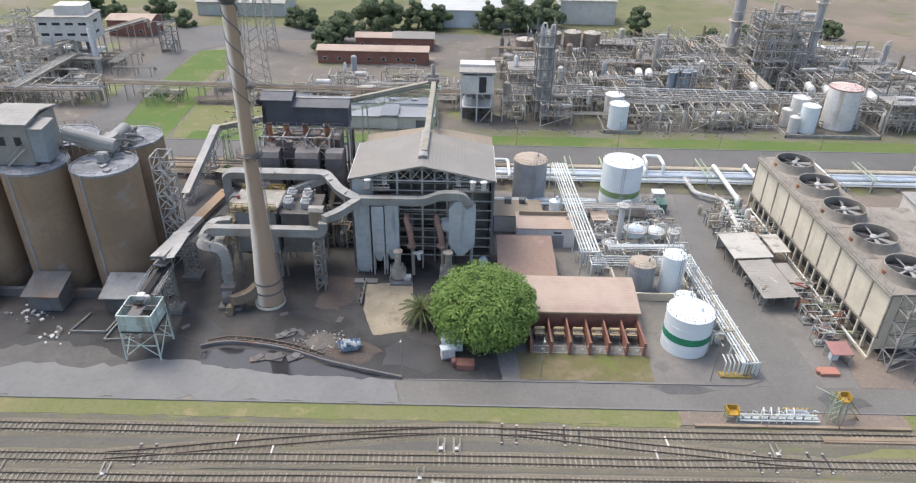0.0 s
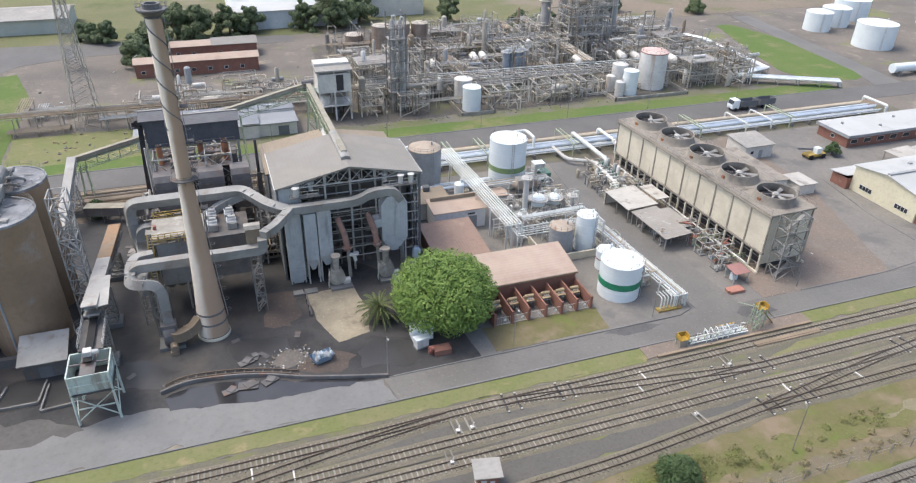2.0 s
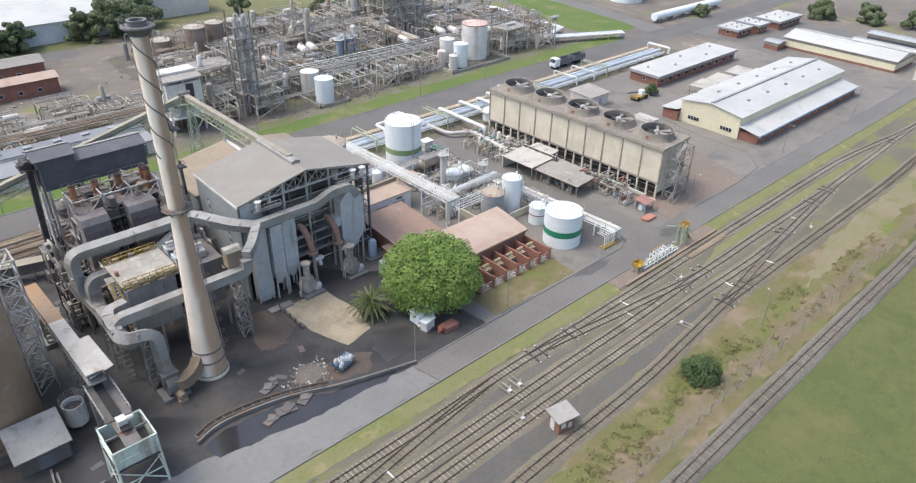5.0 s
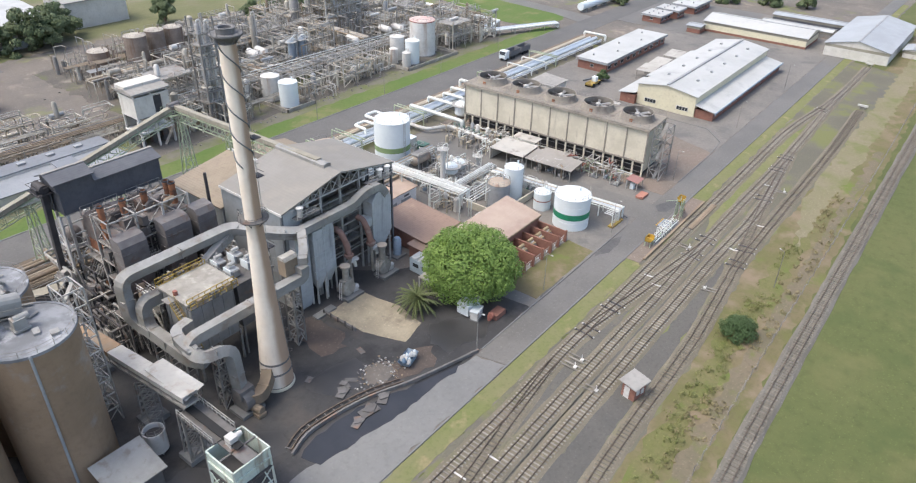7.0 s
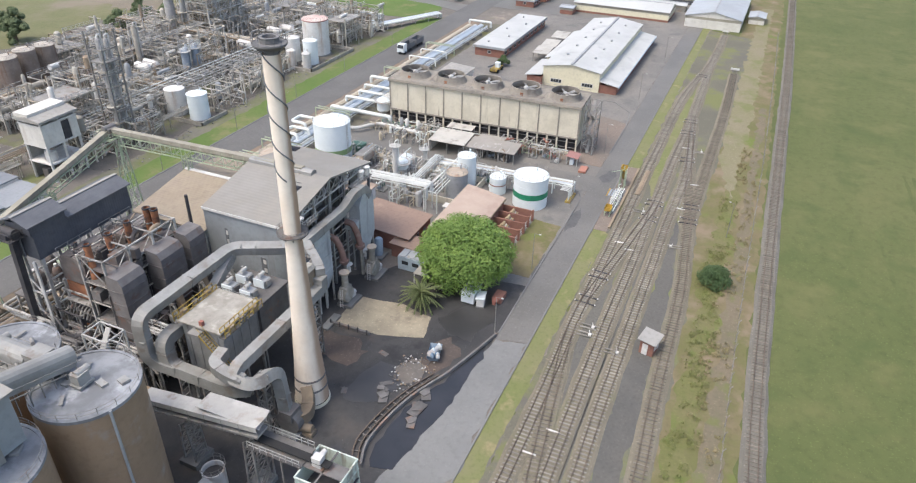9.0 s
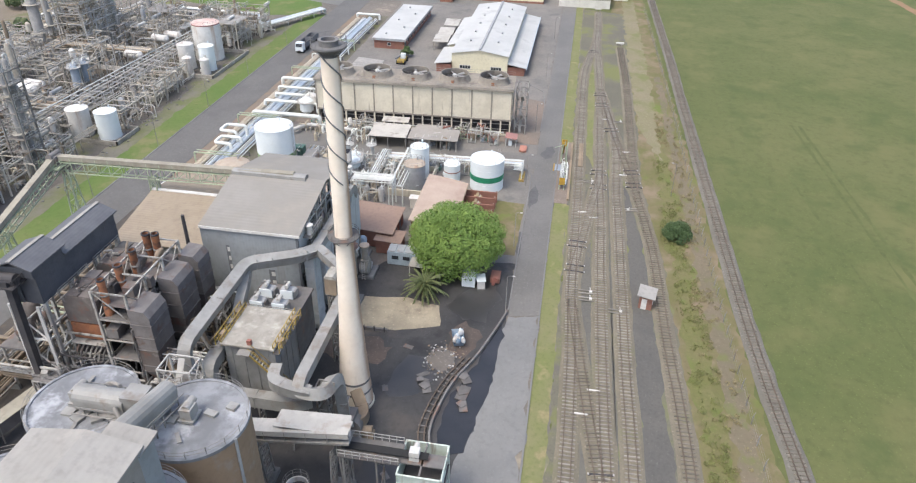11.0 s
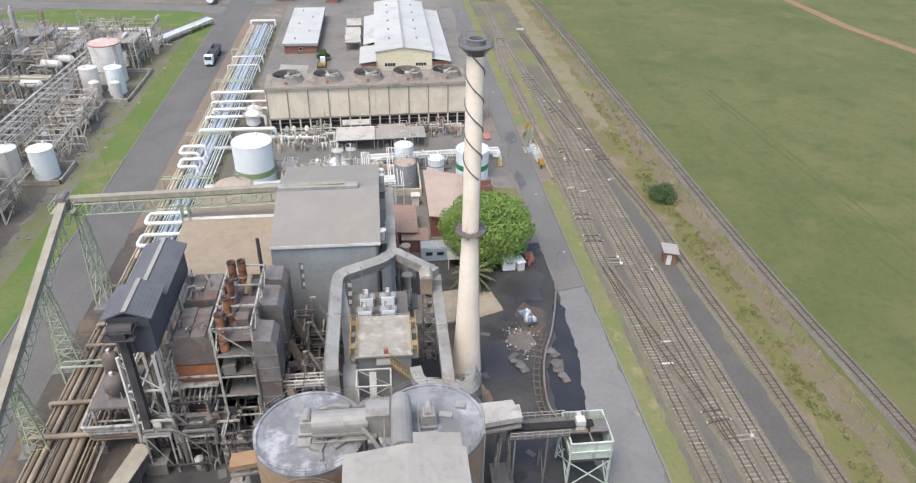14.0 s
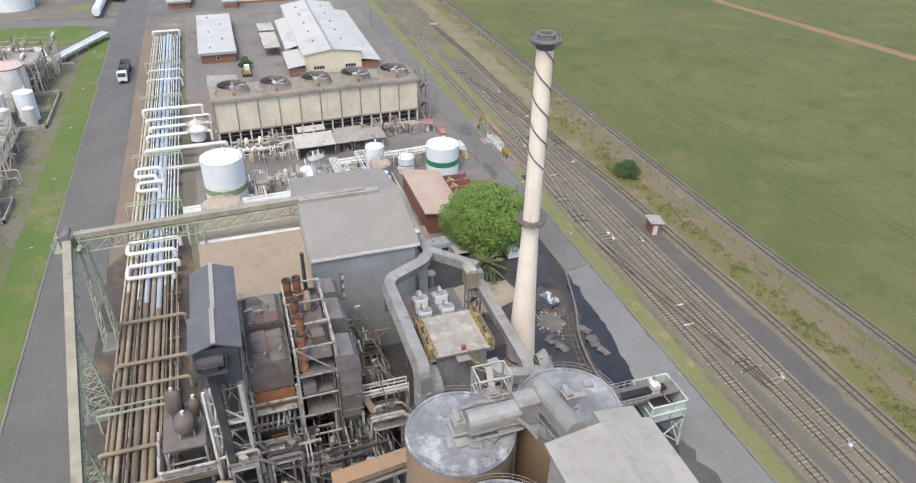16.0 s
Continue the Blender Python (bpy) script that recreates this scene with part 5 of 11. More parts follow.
duct("gas_duct", [(-15.4, 86.8, 13.4), (-15.4, 86.8, 11.6), (-33.5, 86.8, 11.6), (-34.4, 86.8, 10.6), (-34.4, 84.0, 10.4), (-30.6, 83.4, 10.2), (-30.6, 82.9, 3.6)], 1.4,
     "pale ribbed duct bending down to the fan beside the chimney")
duct("gas_duct", [(-30.9, 98.4, 11.5), (-33.4, 98.4, 11.5), (-33.6, 98.2, 7.6), (-33.6, 88.2, 7.5), (-32.6, 86.2, 7.7)], 1.55, "dusty grey duct looping down along the filter house", r=1.9)
duct("gas_duct", [(-33.2, 98.2, 11.2), (-24.6, 98.9, 11.6), (-20.6, 99.4, 13.6), (-17.4, 100.2, 14.4)], 1.2, "inner grey duct above the filter house", r=1.4)
duct("gas_duct", [(-30.6, 82.4, 2.2), (-29.2, 80.8, 2.2), (-27.0, 82.0, 2.6), (-26.0, 82.9, 3.4)], 1.5, "rusty rounded breeching duct entering the chimney", material=PIPE_BROWN, r=1.3)
duct("gas_duct", [(-31.4, 90.6, 11.0), (-33.9, 90.2, 11.0), (-34.5, 87.6, 10.8), (-34.4, 85.4, 10.5)], 1.4, "stubby pale elbow duct at the filter house", r=1.0)


for y in (96.2, 92.4, 88.6):
    e = thing("duct_support", (-33.6, y, 0), "grimy steel trestle with rungs carrying the low duct", "trestle", "duct supports")
    for x in (-0.6, 0.6):
        part("leg", Build().box(x - 0.09, x + 0.09, -0.09, 0.09, 0, 6.75), GREY_STEEL, e)
    for k in range(7):
        part("rung", Build().beam((-0.6, 0, 0.7 + k * 0.95), (0.6, 0, 0.7 + k * 0.95), 0.09), GREY_STEEL, e)


def fan_unit(x, y, label, rz=0.0):
    e = thing("blower_fan", (x, y, 0), label, "blower", "blower fans", rz=rz)
    part("plinth", Build().box(-1.3, 2.4, -1.6, 1.0, 0, 0.5), CONCRETE_ROAD, e, "concrete plinth")
    part("scroll_casing", Build().cone((0, -0.7, 1.9), (0, 0.7, 1.9), 1.35, 1.35, 18).box(-0.9, 0.9, -0.6, 0.6, 2.6, 3.4), SLAB, e)
    part("outlet_pipe", Build().lathe([(0.55, 3.4), (0.55, 5.6), (0.78, 5.7), (0.78, 5.95), (0.01, 6.0)], 16), SLAB, e, smooth=True)
    part("outlet_cap", Build().lathe([(0.84, 5.95), (0.84, 6.1), (0.01, 6.14)], 16), TANK_TAN, e, "rust-stained cream cap")
    part("motor", Build().cone((0.9, -0.2, 1.1), (2.2, -0.2, 1.1), 0.5, 0.45, 14).box(1.0, 2.1, -0.6, 0.2, 0.5, 0.8), OFFWHITE, e, "pale electric motor")
    b = Build()
    for s in (-0.25, 0.25):
        b.beam((-1.5, s, 0), (-1.2, s, 3.4), 0.07)
    for k in range(9):
        b.beam((-1.48 + k * 0.03, -0.25, 0.3 + k * 0.36), (-1.48 + k * 0.03, 0.25, 0.3 + k * 0.36), 0.05)
    part("ladder", b, OFFWHITE, e)
    return e


fan_unit(-4.0, 90.5, "grey blower with a capped outlet on a concrete plinth")
fan_unit(4.5, 90.4, "grey blower with a capped outlet beside the hall front")
# induced-draught fan by the chimney
id_fan = thing("draught_fan", (-30.5, 82.4, 0), "heavy grimy draught fan on a concrete block by the chimney", "blower")
part("casing", Build().cone((-0.8, 0, 2.0), (0.8, 0, 2.0), 1.7, 1.7, 18).box(-1.1, 1.1, -0.9, 0.9, 2.6, 4.0), GRIME, id_fan)
part("plinth", Build().box(-1.7, 1.9, -1.6, 1.4, 0, 0.6), CONCRETE_ROAD, id_fan)
part("motor", Build().cone((0.3, -1.2, 1.0), (0.5, -2.8, 1.0), 0.6, 0.55, 14).box(-0.2, 1.0, -3.0, -1.2, 0.0, 0.6), PIPE_BROWN, id_fan, "dusty motor on a small block")


DUSTY_RUST = mat("dusty_pink_rust", (0.30, 0.185, 0.15), (0.23, 0.145, 0.12), big=0.5, fine=1.6, rough=0.9, stain=(0.36, 0.29, 0.25), stain_scale=0.6, stain_at=(0.52, 0.7))


def cyclone_filter(x0, x1, y0, y1, z0, z1, label, legs=True, name="filter_casing"):
    e = thing(name, ((x0 + x1) / 2, (y0 + y1) / 2, 0), label, "filter casing", "filter casings")
    w, d = (x1 - x0) / 2, (y1 - y0) / 2
    part("casing", Build().box(-w, w, -d, d, z0, z1), CLAD, e)
    part("hopper", Build().add([(-w, -d, z0), (w, -d, z0), (w, d, z0), (-w, d, z0), (-0.3, -0.3, z0 - 2.2), (0.3, -0.3, z0 - 2.2), (0.3, 0.3, z0 - 2.2), (-0.3, 0.3, z0 - 2.2)],
                               [(0, 1, 2, 3), (4, 7, 6, 5), (0, 4, 5, 1), (1, 5, 6, 2), (2, 6, 7, 3), (3, 7, 4, 0)]), CLAD, e, "tapered dust hopper")
    for sx in (-1, 1):
        for sy in (-1, 1):
            part("leg", Build().box(sx * w - 0.12 * sx - 0.12, sx * w - 0.12 * sx + 0.12, sy * d - 0.12 * sy - 0.12, sy * d - 0.12 * sy + 0.12, 0, z0), STEEL, e)
    for k in range(3):
        z = z0 + (z1 - z0) * (k + 0.5) / 3
        part("stiffener", Build().box(-w - 0.07, w + 0.07, -d - 0.07, d + 0.07, z - 0.06, z + 0.06), CLAD, e)
    return e


cyclone_filter(-11.4, -8.8, 93.0, 94.4, 1.2, 13.6, "flat grey casing against the hall corner")
cyclone_filter(-8.4, -6.4, 92.4, 94.2, 4.6, 13.4, "pale blue-grey filter casing on legs")
cyclone_filter(-6.2, -3.9, 92.6, 94.2, 5.0, 13.5, "pale blue-grey filter casing on legs")
right_casing = thing("dust_collector", (6.9, 93.4, 0), "tall pale blue-grey dust collector with a sloping top", "dust collector")
part("casing", Build().sweep([(-2.4, 6.6), (-2.4, 13.2), (-1.4, 14.6), (0.4, 15.0), (2.1, 13.2), (2.1, 6.6), (0.2, 4.2), (-0.8, 4.2)], "y", -1.1, 1.0), CLAD, right_casing)
part("inlet_box", Build().box(-3.6, -2.2, -0.9, 0.9, 9.0, 10.6), CLAD, right_casing)
for x in (-1.9, 1.7):
    for y in (-0.9, 0.8):
        part("leg", Build().box(x - 0.13, x + 0.13, y - 0.13, y + 0.13, 0, 6.7), STEEL, right_casing)
for x, z in ((-2.2, 6.0), (2.9, 6.0)):
    pr = thing("rusty_elbow_pipe", (x, 92.6, 0), "rust-pink bent pipe rising into the hall", "pipe", "rusty elbow pipes")
    part("bend", Build().tube(rounded([(-0.4, 1.2, z + 5.0), (-0.4, 0.0, z + 5.0), (0.3, -0.5, z + 2.6), (0.6, -0.7, z - 0.2)], 1.0), 0.52, 12), DUSTY_RUST, pr, smooth=True)
    part("down_pipe", Build().tube([(0.6, -0.7, z - 0.1), (0.75, -0.8, 0.6)], 0.3, 10), SLAB, pr, "dusty pale pipe below the elbow", smooth=True)
    part("collar", Build().tube([(0.5, -0.68, z + 0.6), (0.53, -0.7, z + 0.2)], 0.8, 14), DUSTY_RUST, pr)
    part("side_valve", Build().tube(rounded([(0.6, -0.7, z - 1.0), (1.6, -0.7, z - 1.2), (1.8, -0.7, z - 2.4)], 0.5), 0.32, 10).cone((1.9, -0.7, z - 1.1), (1.9, -0.7, z - 0.9), 0.55, 0.55, 14), OFFWHITE, pr)
blue_drum = thing("blue_tank", (10.6, 92.6, 0), "upright pale blue tank on a concrete block", "tank")
part("shell", Build().lathe([(0.75, 0.4), (0.75, 3.4), (0.5, 3.75), (0.01, 3.85)], 18), mat("pale_blue_paint", (0.34, 0.42, 0.50), rough=0.55), blue_drum, smooth=True)
part("plinth", Build().box(-1.4, 1.2, -1.2, 1.2, 0, 0.4), CONCRETE_ROAD, blue_drum)
front_slab = Build().box(-11.5, -7.5, 89.3, 90.6, 0.02, 0.35)
solo("low_slab", front_slab, CONCRETE_ROAD, "low pale concrete slab at the hall foot", "slab", kind="structure")


# ---- filter house with the yellow rails ----
FILTER_GREY = mat("grey_filter_casing", (0.27, 0.275, 0.275), (0.215, 0.215, 0.21), big=0.3, fine=1.4, rough=0.8,
                  stain=(0.15, 0.12, 0.10), stain_scale=0.5, stain_at=(0.55, 0.72), streak=1.0)


def filter_house():
    e = thing("filter_house", (-27.4, 94.2, 0), "grey filter house with a stained flat roof and yellow handrails", "filter house")
    x0, x1, y0, y1, H = -3.4, 3.3, -3.1, 3.2, 13.3
    part("casing", Build().box(x0, x1, y0, y1, 5.0, H), FILTER_GREY, e, "dull blue-grey casing")
    for k in range(5):
        x = x0 + 0.1 + k * (x1 - x0 - 0.2) / 4
        part("stiffener", Build().box(x - 0.07, x + 0.07, y0 - 0.09, y0, 5.2, H - 0.4), FILTER_GREY, e)
    for k in range(4):
        y = y0 + 0.8 + k * 1.55
        part("stiffener", Build().box(x0 - 0.09, x0, y - 0.07, y + 0.07, 5.2, H - 0.4), FILTER_GREY, e)
    part("roof_slab", Build().box(x0 - 0.5, x1 + 0.5, y0 - 0.3, y1 + 0.3, H, H + 0.25), SLAB, e, "stained pale roof slab")
    for k in range(4):
        x = x0 + 0.8 + k * 1.7
        part("hopper", Build().add([(x - 0.8, y0, 5), (x + 0.8, y0, 5), (x + 0.8, y1, 5), (x - 0.8, y1, 5), (x - 0.2, -0.3, 2.8), (x + 0.2, -0.3, 2.8), (x + 0.2, 0.3, 2.8), (x - 0.2, 0.3, 2.8)],
                                   [(0, 1, 2, 3), (4, 7, 6, 5), (0, 4, 5, 1), (1, 5, 6, 2), (2, 6, 7, 3), (3, 7, 4, 0)]), GRIME, e)
    for x in (x0, 0, x1):
        for y in (y0, y1):
            part("leg", Build().box(x - 0.15, x + 0.15, y - 0.15, y + 0.15, 0, 5.2), GREY_STEEL, e)
    for y, s in ((y0 - 0.9, -1), (y1 + 0.9, 1)):
        part("side_walkway", Build().box(x0 - 0.5, x1 + 0.5, min(y, y - 0.6 * s), max(y, y + 0.9 * -s), H - 0.4, H - 0.3), GRIME, e)
        b = Build()
        for off in (0.0, -0.75 * s):
            for k in range(9):
                x = x0 - 0.3 + k * (x1 - x0 + 0.6) / 8
                b.beam((x, y + off, H - 0.3), (x, y + off, H + 0.95), 0.09)
            for h in (0.3, 0.95):
                b.beam((x0 - 0.3, y + off, H + h), (x1 + 0.3, y + off, H + h), 0.09)
        part("yellow_rail", b, YELLOW_STEEL, e, "worn yellow handrail")
        for k in range(3):
            part("vent_box", Build().at(x0 + 1.2 + k * 2.2, y - 0.3 * s, H + 0.15, 0.9, 0.6, 0.9), GRIME if k % 2 else PIPE_BROWN, e, "rusty vent box")
    part("landing", Build().box(x0 - 1.5, x0 - 0.1, -0.6, 1.0, H - 0.35, H - 0.25), GREY_STEEL, e)
    for off in (0.0, 0.75):
        part("stair_string", Build().beam((x0 - 0.5 - off, -0.5, H - 0.3), (x0 - 0.5 - off, -5.4, 7.6), 0.09, 0.22), YELLOW_STEEL, e, "worn yellow stair string")
        part("stair_rail", Build().beam((x0 - 0.5 - off, -0.5, H + 0.65), (x0 - 0.5 - off, -5.4, 8.6), 0.06), YELLOW_STEEL, e)
    for k in range(16):
        f = (k + 0.5) / 16
        part("tread", Build().box(x0 - 1.2, x0 - 0.55, -0.62 - 4.9 * f, -0.38 - 4.9 * f, H - 0.3 - 5.4 * f, H - 0.26 - 5.4 * f), GREY_STEEL, e)
    part("red_box", Build().box(x0 - 0.2, x0 + 0.25, -0.4, 0.1, H + 0.25, H + 0.9), RED, e, "small red hose box")
    return e


filter_house()


def transformer_deck():
    e = thing("equipment_deck", (-20.6, 94.6, 0), "grimy raised deck between filter house and hall", "deck")
    part("deck", Build().box(-2.9, 3.6, -3.6, 3.8, 12.2, 12.5), GRIME, e)
    part("body", Build().box(-2.7, 3.4, -3.3, 3.5, 5.0, 12.2), GRIME, e, "sooty grey casing under the deck")
    for x in (-2.6, 3.3):
        for y in (-3.2, 3.4):
            part("leg", Build().box(x - 0.15, x + 0.15, y - 0.15, y + 0.15, 0, 5.1), GREY_STEEL, e)
    b = Build()
    for k in range(8):
        y = -3.5 + k
        b.beam((-2.8, y, 12.5), (-2.8, y, 13.6), 0.06)
    b.beam((-2.8, -3.5, 13.6), (-2.8, 3.6, 13.6), 0.07).beam((-2.8, -3.5, 13.0), (-2.8, 3.6, 13.0), 0.05)
    part("rail", b, GREY_STEEL, e)
    for x, y in ((-22.3, 96.6), (-22.3, 93.6), (-19.6, 96.4), (-19.4, 93.6)):
        t = thing("rectifier", (x, y, 12.5), "white-fronted rectifier cabinet on the equipment deck", "transformer", "rectifier cabinets")
        part("tank", Build().box(-0.7, 0.7, -0.9, 0.9, 0.0, 1.2), TANK_GREY, t)
        part("radiator", Build().box(-0.4, 0.65, 0.9, 1.1, 0.15, 1.1), GREY_STEEL, t)
        part("radiator", Build().box(-0.4, 0.65, -1.1, -0.9, 0.15, 1.1), GREY_STEEL, t)
        part("front_panel", Build().box(-0.78, -0.7, -0.85, 0.85, 0.1, 1.4), WHITE, t, "white front panel")
        part("bushing", Build().lathe([(0.16, 1.5), (0.22, 1.8), (0.14, 2.0), (0.2, 2.2), (0.01, 2.3)], 10, 0.2, 0.3), GREY_STEEL, t)
        part("header", Build().cone((-0.5, 0, 1.8), (0.6, 0, 1.8), 0.28, 0.28, 10), STEEL, t)
    return e


transformer_deck()
ladder_tower((-31.6, 85.0, 0), 1.3, 1.3, 9.5, 5, GREY_STEEL, "slim ladder tower beside the duct elbow")
ladder_tower((-16.7, 87.9, 0), 1.5, 1.8, 12.2, 7, GREY_STEEL, "slim grey steel ladder tower under the duct box")
rusty_box = thing("damper_box", (-16.5, 88.3, 12.2), "dusty brown damper box on top of the duct tower", "damper")
part("box", Build().box(-1.2, 1.0, -0.8, 0.8, 0, 2.6), PIPE_BROWN, rusty_box)
part("hood", Build().sweep([(-0.9, 2.6), (0.9, 2.6), (0.5, 3.1), (-0.5, 3.1)], "x", -1.3, 1.1), SLAB, rusty_box)


# ---- boiler house with the charcoal bunker ----
def bunker_house():
    e = thing("coal_bunker_house", (-24.4, 121.6, 0), "long charcoal sheet-clad coal bunker house raised on steel legs", "bunker house")
    x0, x1 = -7.4, 8.6
    part("body", Build().sweep([(-2.0, 16.6), (2.2, 16.6), (2.2, 20.6), (-2.0, 20.6)], "x", x0, x1), BUNKER, e)
    part("roof", Build().sweep([(-2.5, 20.5), (-2.5, 20.65), (0.1, 21.7), (2.7, 20.65), (2.7, 20.5), (0.1, 21.5)], "x", x0 + 5.2, x1 + 0.3), BUNKER_ROOF, e)
    part("upper_house", Build().box(x0 - 0.3, x0 + 5.2, -2.1, 2.3, 20.5, 21.9), BUNKER, e)
    part("upper_roof", Build().sweep([(-2.6, 21.8), (-2.6, 21.95), (0.1, 23.0), (2.8, 21.95), (2.8, 21.8), (0.1, 22.8)], "x", x0 - 0.8, x0 + 5.4), BUNKER_ROOF, e)
    part("ridge_cap", Build().box(x0 + 5.4, x1 + 0.3, -0.15, 0.35, 21.66, 21.76).box(x0 - 0.8, x0 + 5.4, -0.15, 0.35, 22.96, 23.06), ROOF_LIGHT, e, "pale ridge strip")
    part("end_doorway", Build().box(x0 - 0.4, x0 - 0.28, 0.2, 1.8, 16.8, 19.6), DARK, e)
    for x in (x0 + 0.4, x0 + 5.4, x0 + 10.4, x1 - 0.4):
        for y in (-1.8, 2.0):
            part("leg", Build().box(x - 0.2, x + 0.2, y - 0.2, y + 0.2, 0, 16.6), STEEL, e)
    for z in (4.5, 9, 13):
        for y in (-1.8, 2.0):
            part("tie_beam", Build().beam((x0, y, z), (x1, y, z), 0.2), STEEL, e)
    for y in (-1.7, 2.3):
        part("front_leg", Build().beam((x0 - 0.9, y, 0), (x0 - 0.7, y * 0.95, 16.6), 0.34), OFFWHITE, e, "white-painted front leg")
        for z in (6.5, 11.5):
            part("front_tie", Build().beam((x0 - 0.85, y, z), (x0 + 0.4, y, z), 0.2), OFFWHITE, e)
    for z in (6.5, 11.5):
        part("front_tie", Build().beam((x0 - 0.85, -1.7, z), (x0 - 0.85, 2.3, z), 0.2), OFFWHITE, e)
        part("front_brace", Build().beam((x0 - 0.85, -1.7, z), (x0 - 0.78, 2.3, z + 4.2), 0.14), OFFWHITE, e)
    for x in (x0 + 0.4, x0 + 5.4, x0 + 10.4):
        part("cross_brace", Build().beam((x, -1.8, 9), (x + 5, -1.8, 13), 0.13), STEEL, e)
        part("cross_brace", Build().beam((x + 5, -1.8, 9), (x, -1.8, 13), 0.13), STEEL, e)
    for y in (-1.8, 2.0):
        part("cross_brace", Build().beam((x0 + 0.4, y, 4.5), (x0 + 0.4, 0.1, 9), 0.14), STEEL, e)
    part("head_platform", Build().box(x0 - 2.4, x0, -0.9, 2.4, 20.1, 20.25), SOOT_SHADE, e)
    part("head_drum", Build().cone((x0 - 1.2, -0.6, 20.9), (x0 - 1.2, 2.0, 20.9), 0.7, 0.7, 14).box(x0 - 2.2, x0 - 0.2, 0, 1.6, 20.25, 21.0), SOOT_SHADE, e)
    b = Build()
    for k in range(7):
        b.beam((x0 - 2.4 + k * 0.4, -0.9, 20.25), (x0 - 2.4 + k * 0.4, -0.9, 21.3), 0.05)
    b.beam((x0 - 2.4, -0.9, 21.3), (x0, -0.9, 21.3), 0.06).beam((x0 - 2.4, 2.4, 21.3), (x0, 2.4, 21.3), 0.06).beam((x0 - 2.4, -0.9, 21.3), (x0 - 2.4, 2.4, 21.3), 0.06)
    part("platform_rail", b, SOOT_SHADE, e)
    # bucket elevator leg down to the ground
    part("elevator_leg", Build().tube([(x0 - 0.9, 0.9, 20.4), (x0 - 1.5, 0.7, 10), (x0 - 1.9, 0.6, 0.6)], 0.42, square=True), SOOT_SHADE, e, "black elevator casing")
    part("elevator_boot", Build().box(x0 - 3.4, x0 - 0.8, -0.8, 1.8, 0, 1.8), GRIME, e)
    return e


bunker_house()


CASING = mat("sooty_brown_casing", (0.155, 0.138, 0.128), (0.115, 0.10, 0.094), big=0.35, fine=1.3, rough=0.85,
             stain=(0.17, 0.095, 0.07), stain_scale=0.4, stain_at=(0.54, 0.7), second=((0.25, 0.235, 0.22), 0.5, 0.56, 0.72))
OLD_WHITE = mat("grimy_white_steel", (0.44, 0.43, 0.40), (0.30, 0.288, 0.262), big=0.6, fine=2.0, rough=0.75,
                stain=(0.11, 0.09, 0.075), stain_scale=1.1, stain_at=(0.5, 0.66), vary=0.2)
HOOD_GREY = mat("purple_grey_sheet", (0.19, 0.18, 0.176), (0.145, 0.135, 0.131), big=0.5, fine=1.4, rough=0.8, stain=(0.14, 0.095, 0.075), stain_scale=0.6, stain_at=(0.54, 0.7))
BURNT = mat("burnt_rust_pipe", (0.33, 0.145, 0.075), (0.25, 0.115, 0.065), big=0.9, fine=2.0, rough=0.9,
            stain=(0.09, 0.065, 0.055), stain_scale=1.0, stain_at=(0.48, 0.64), vary=0.3)


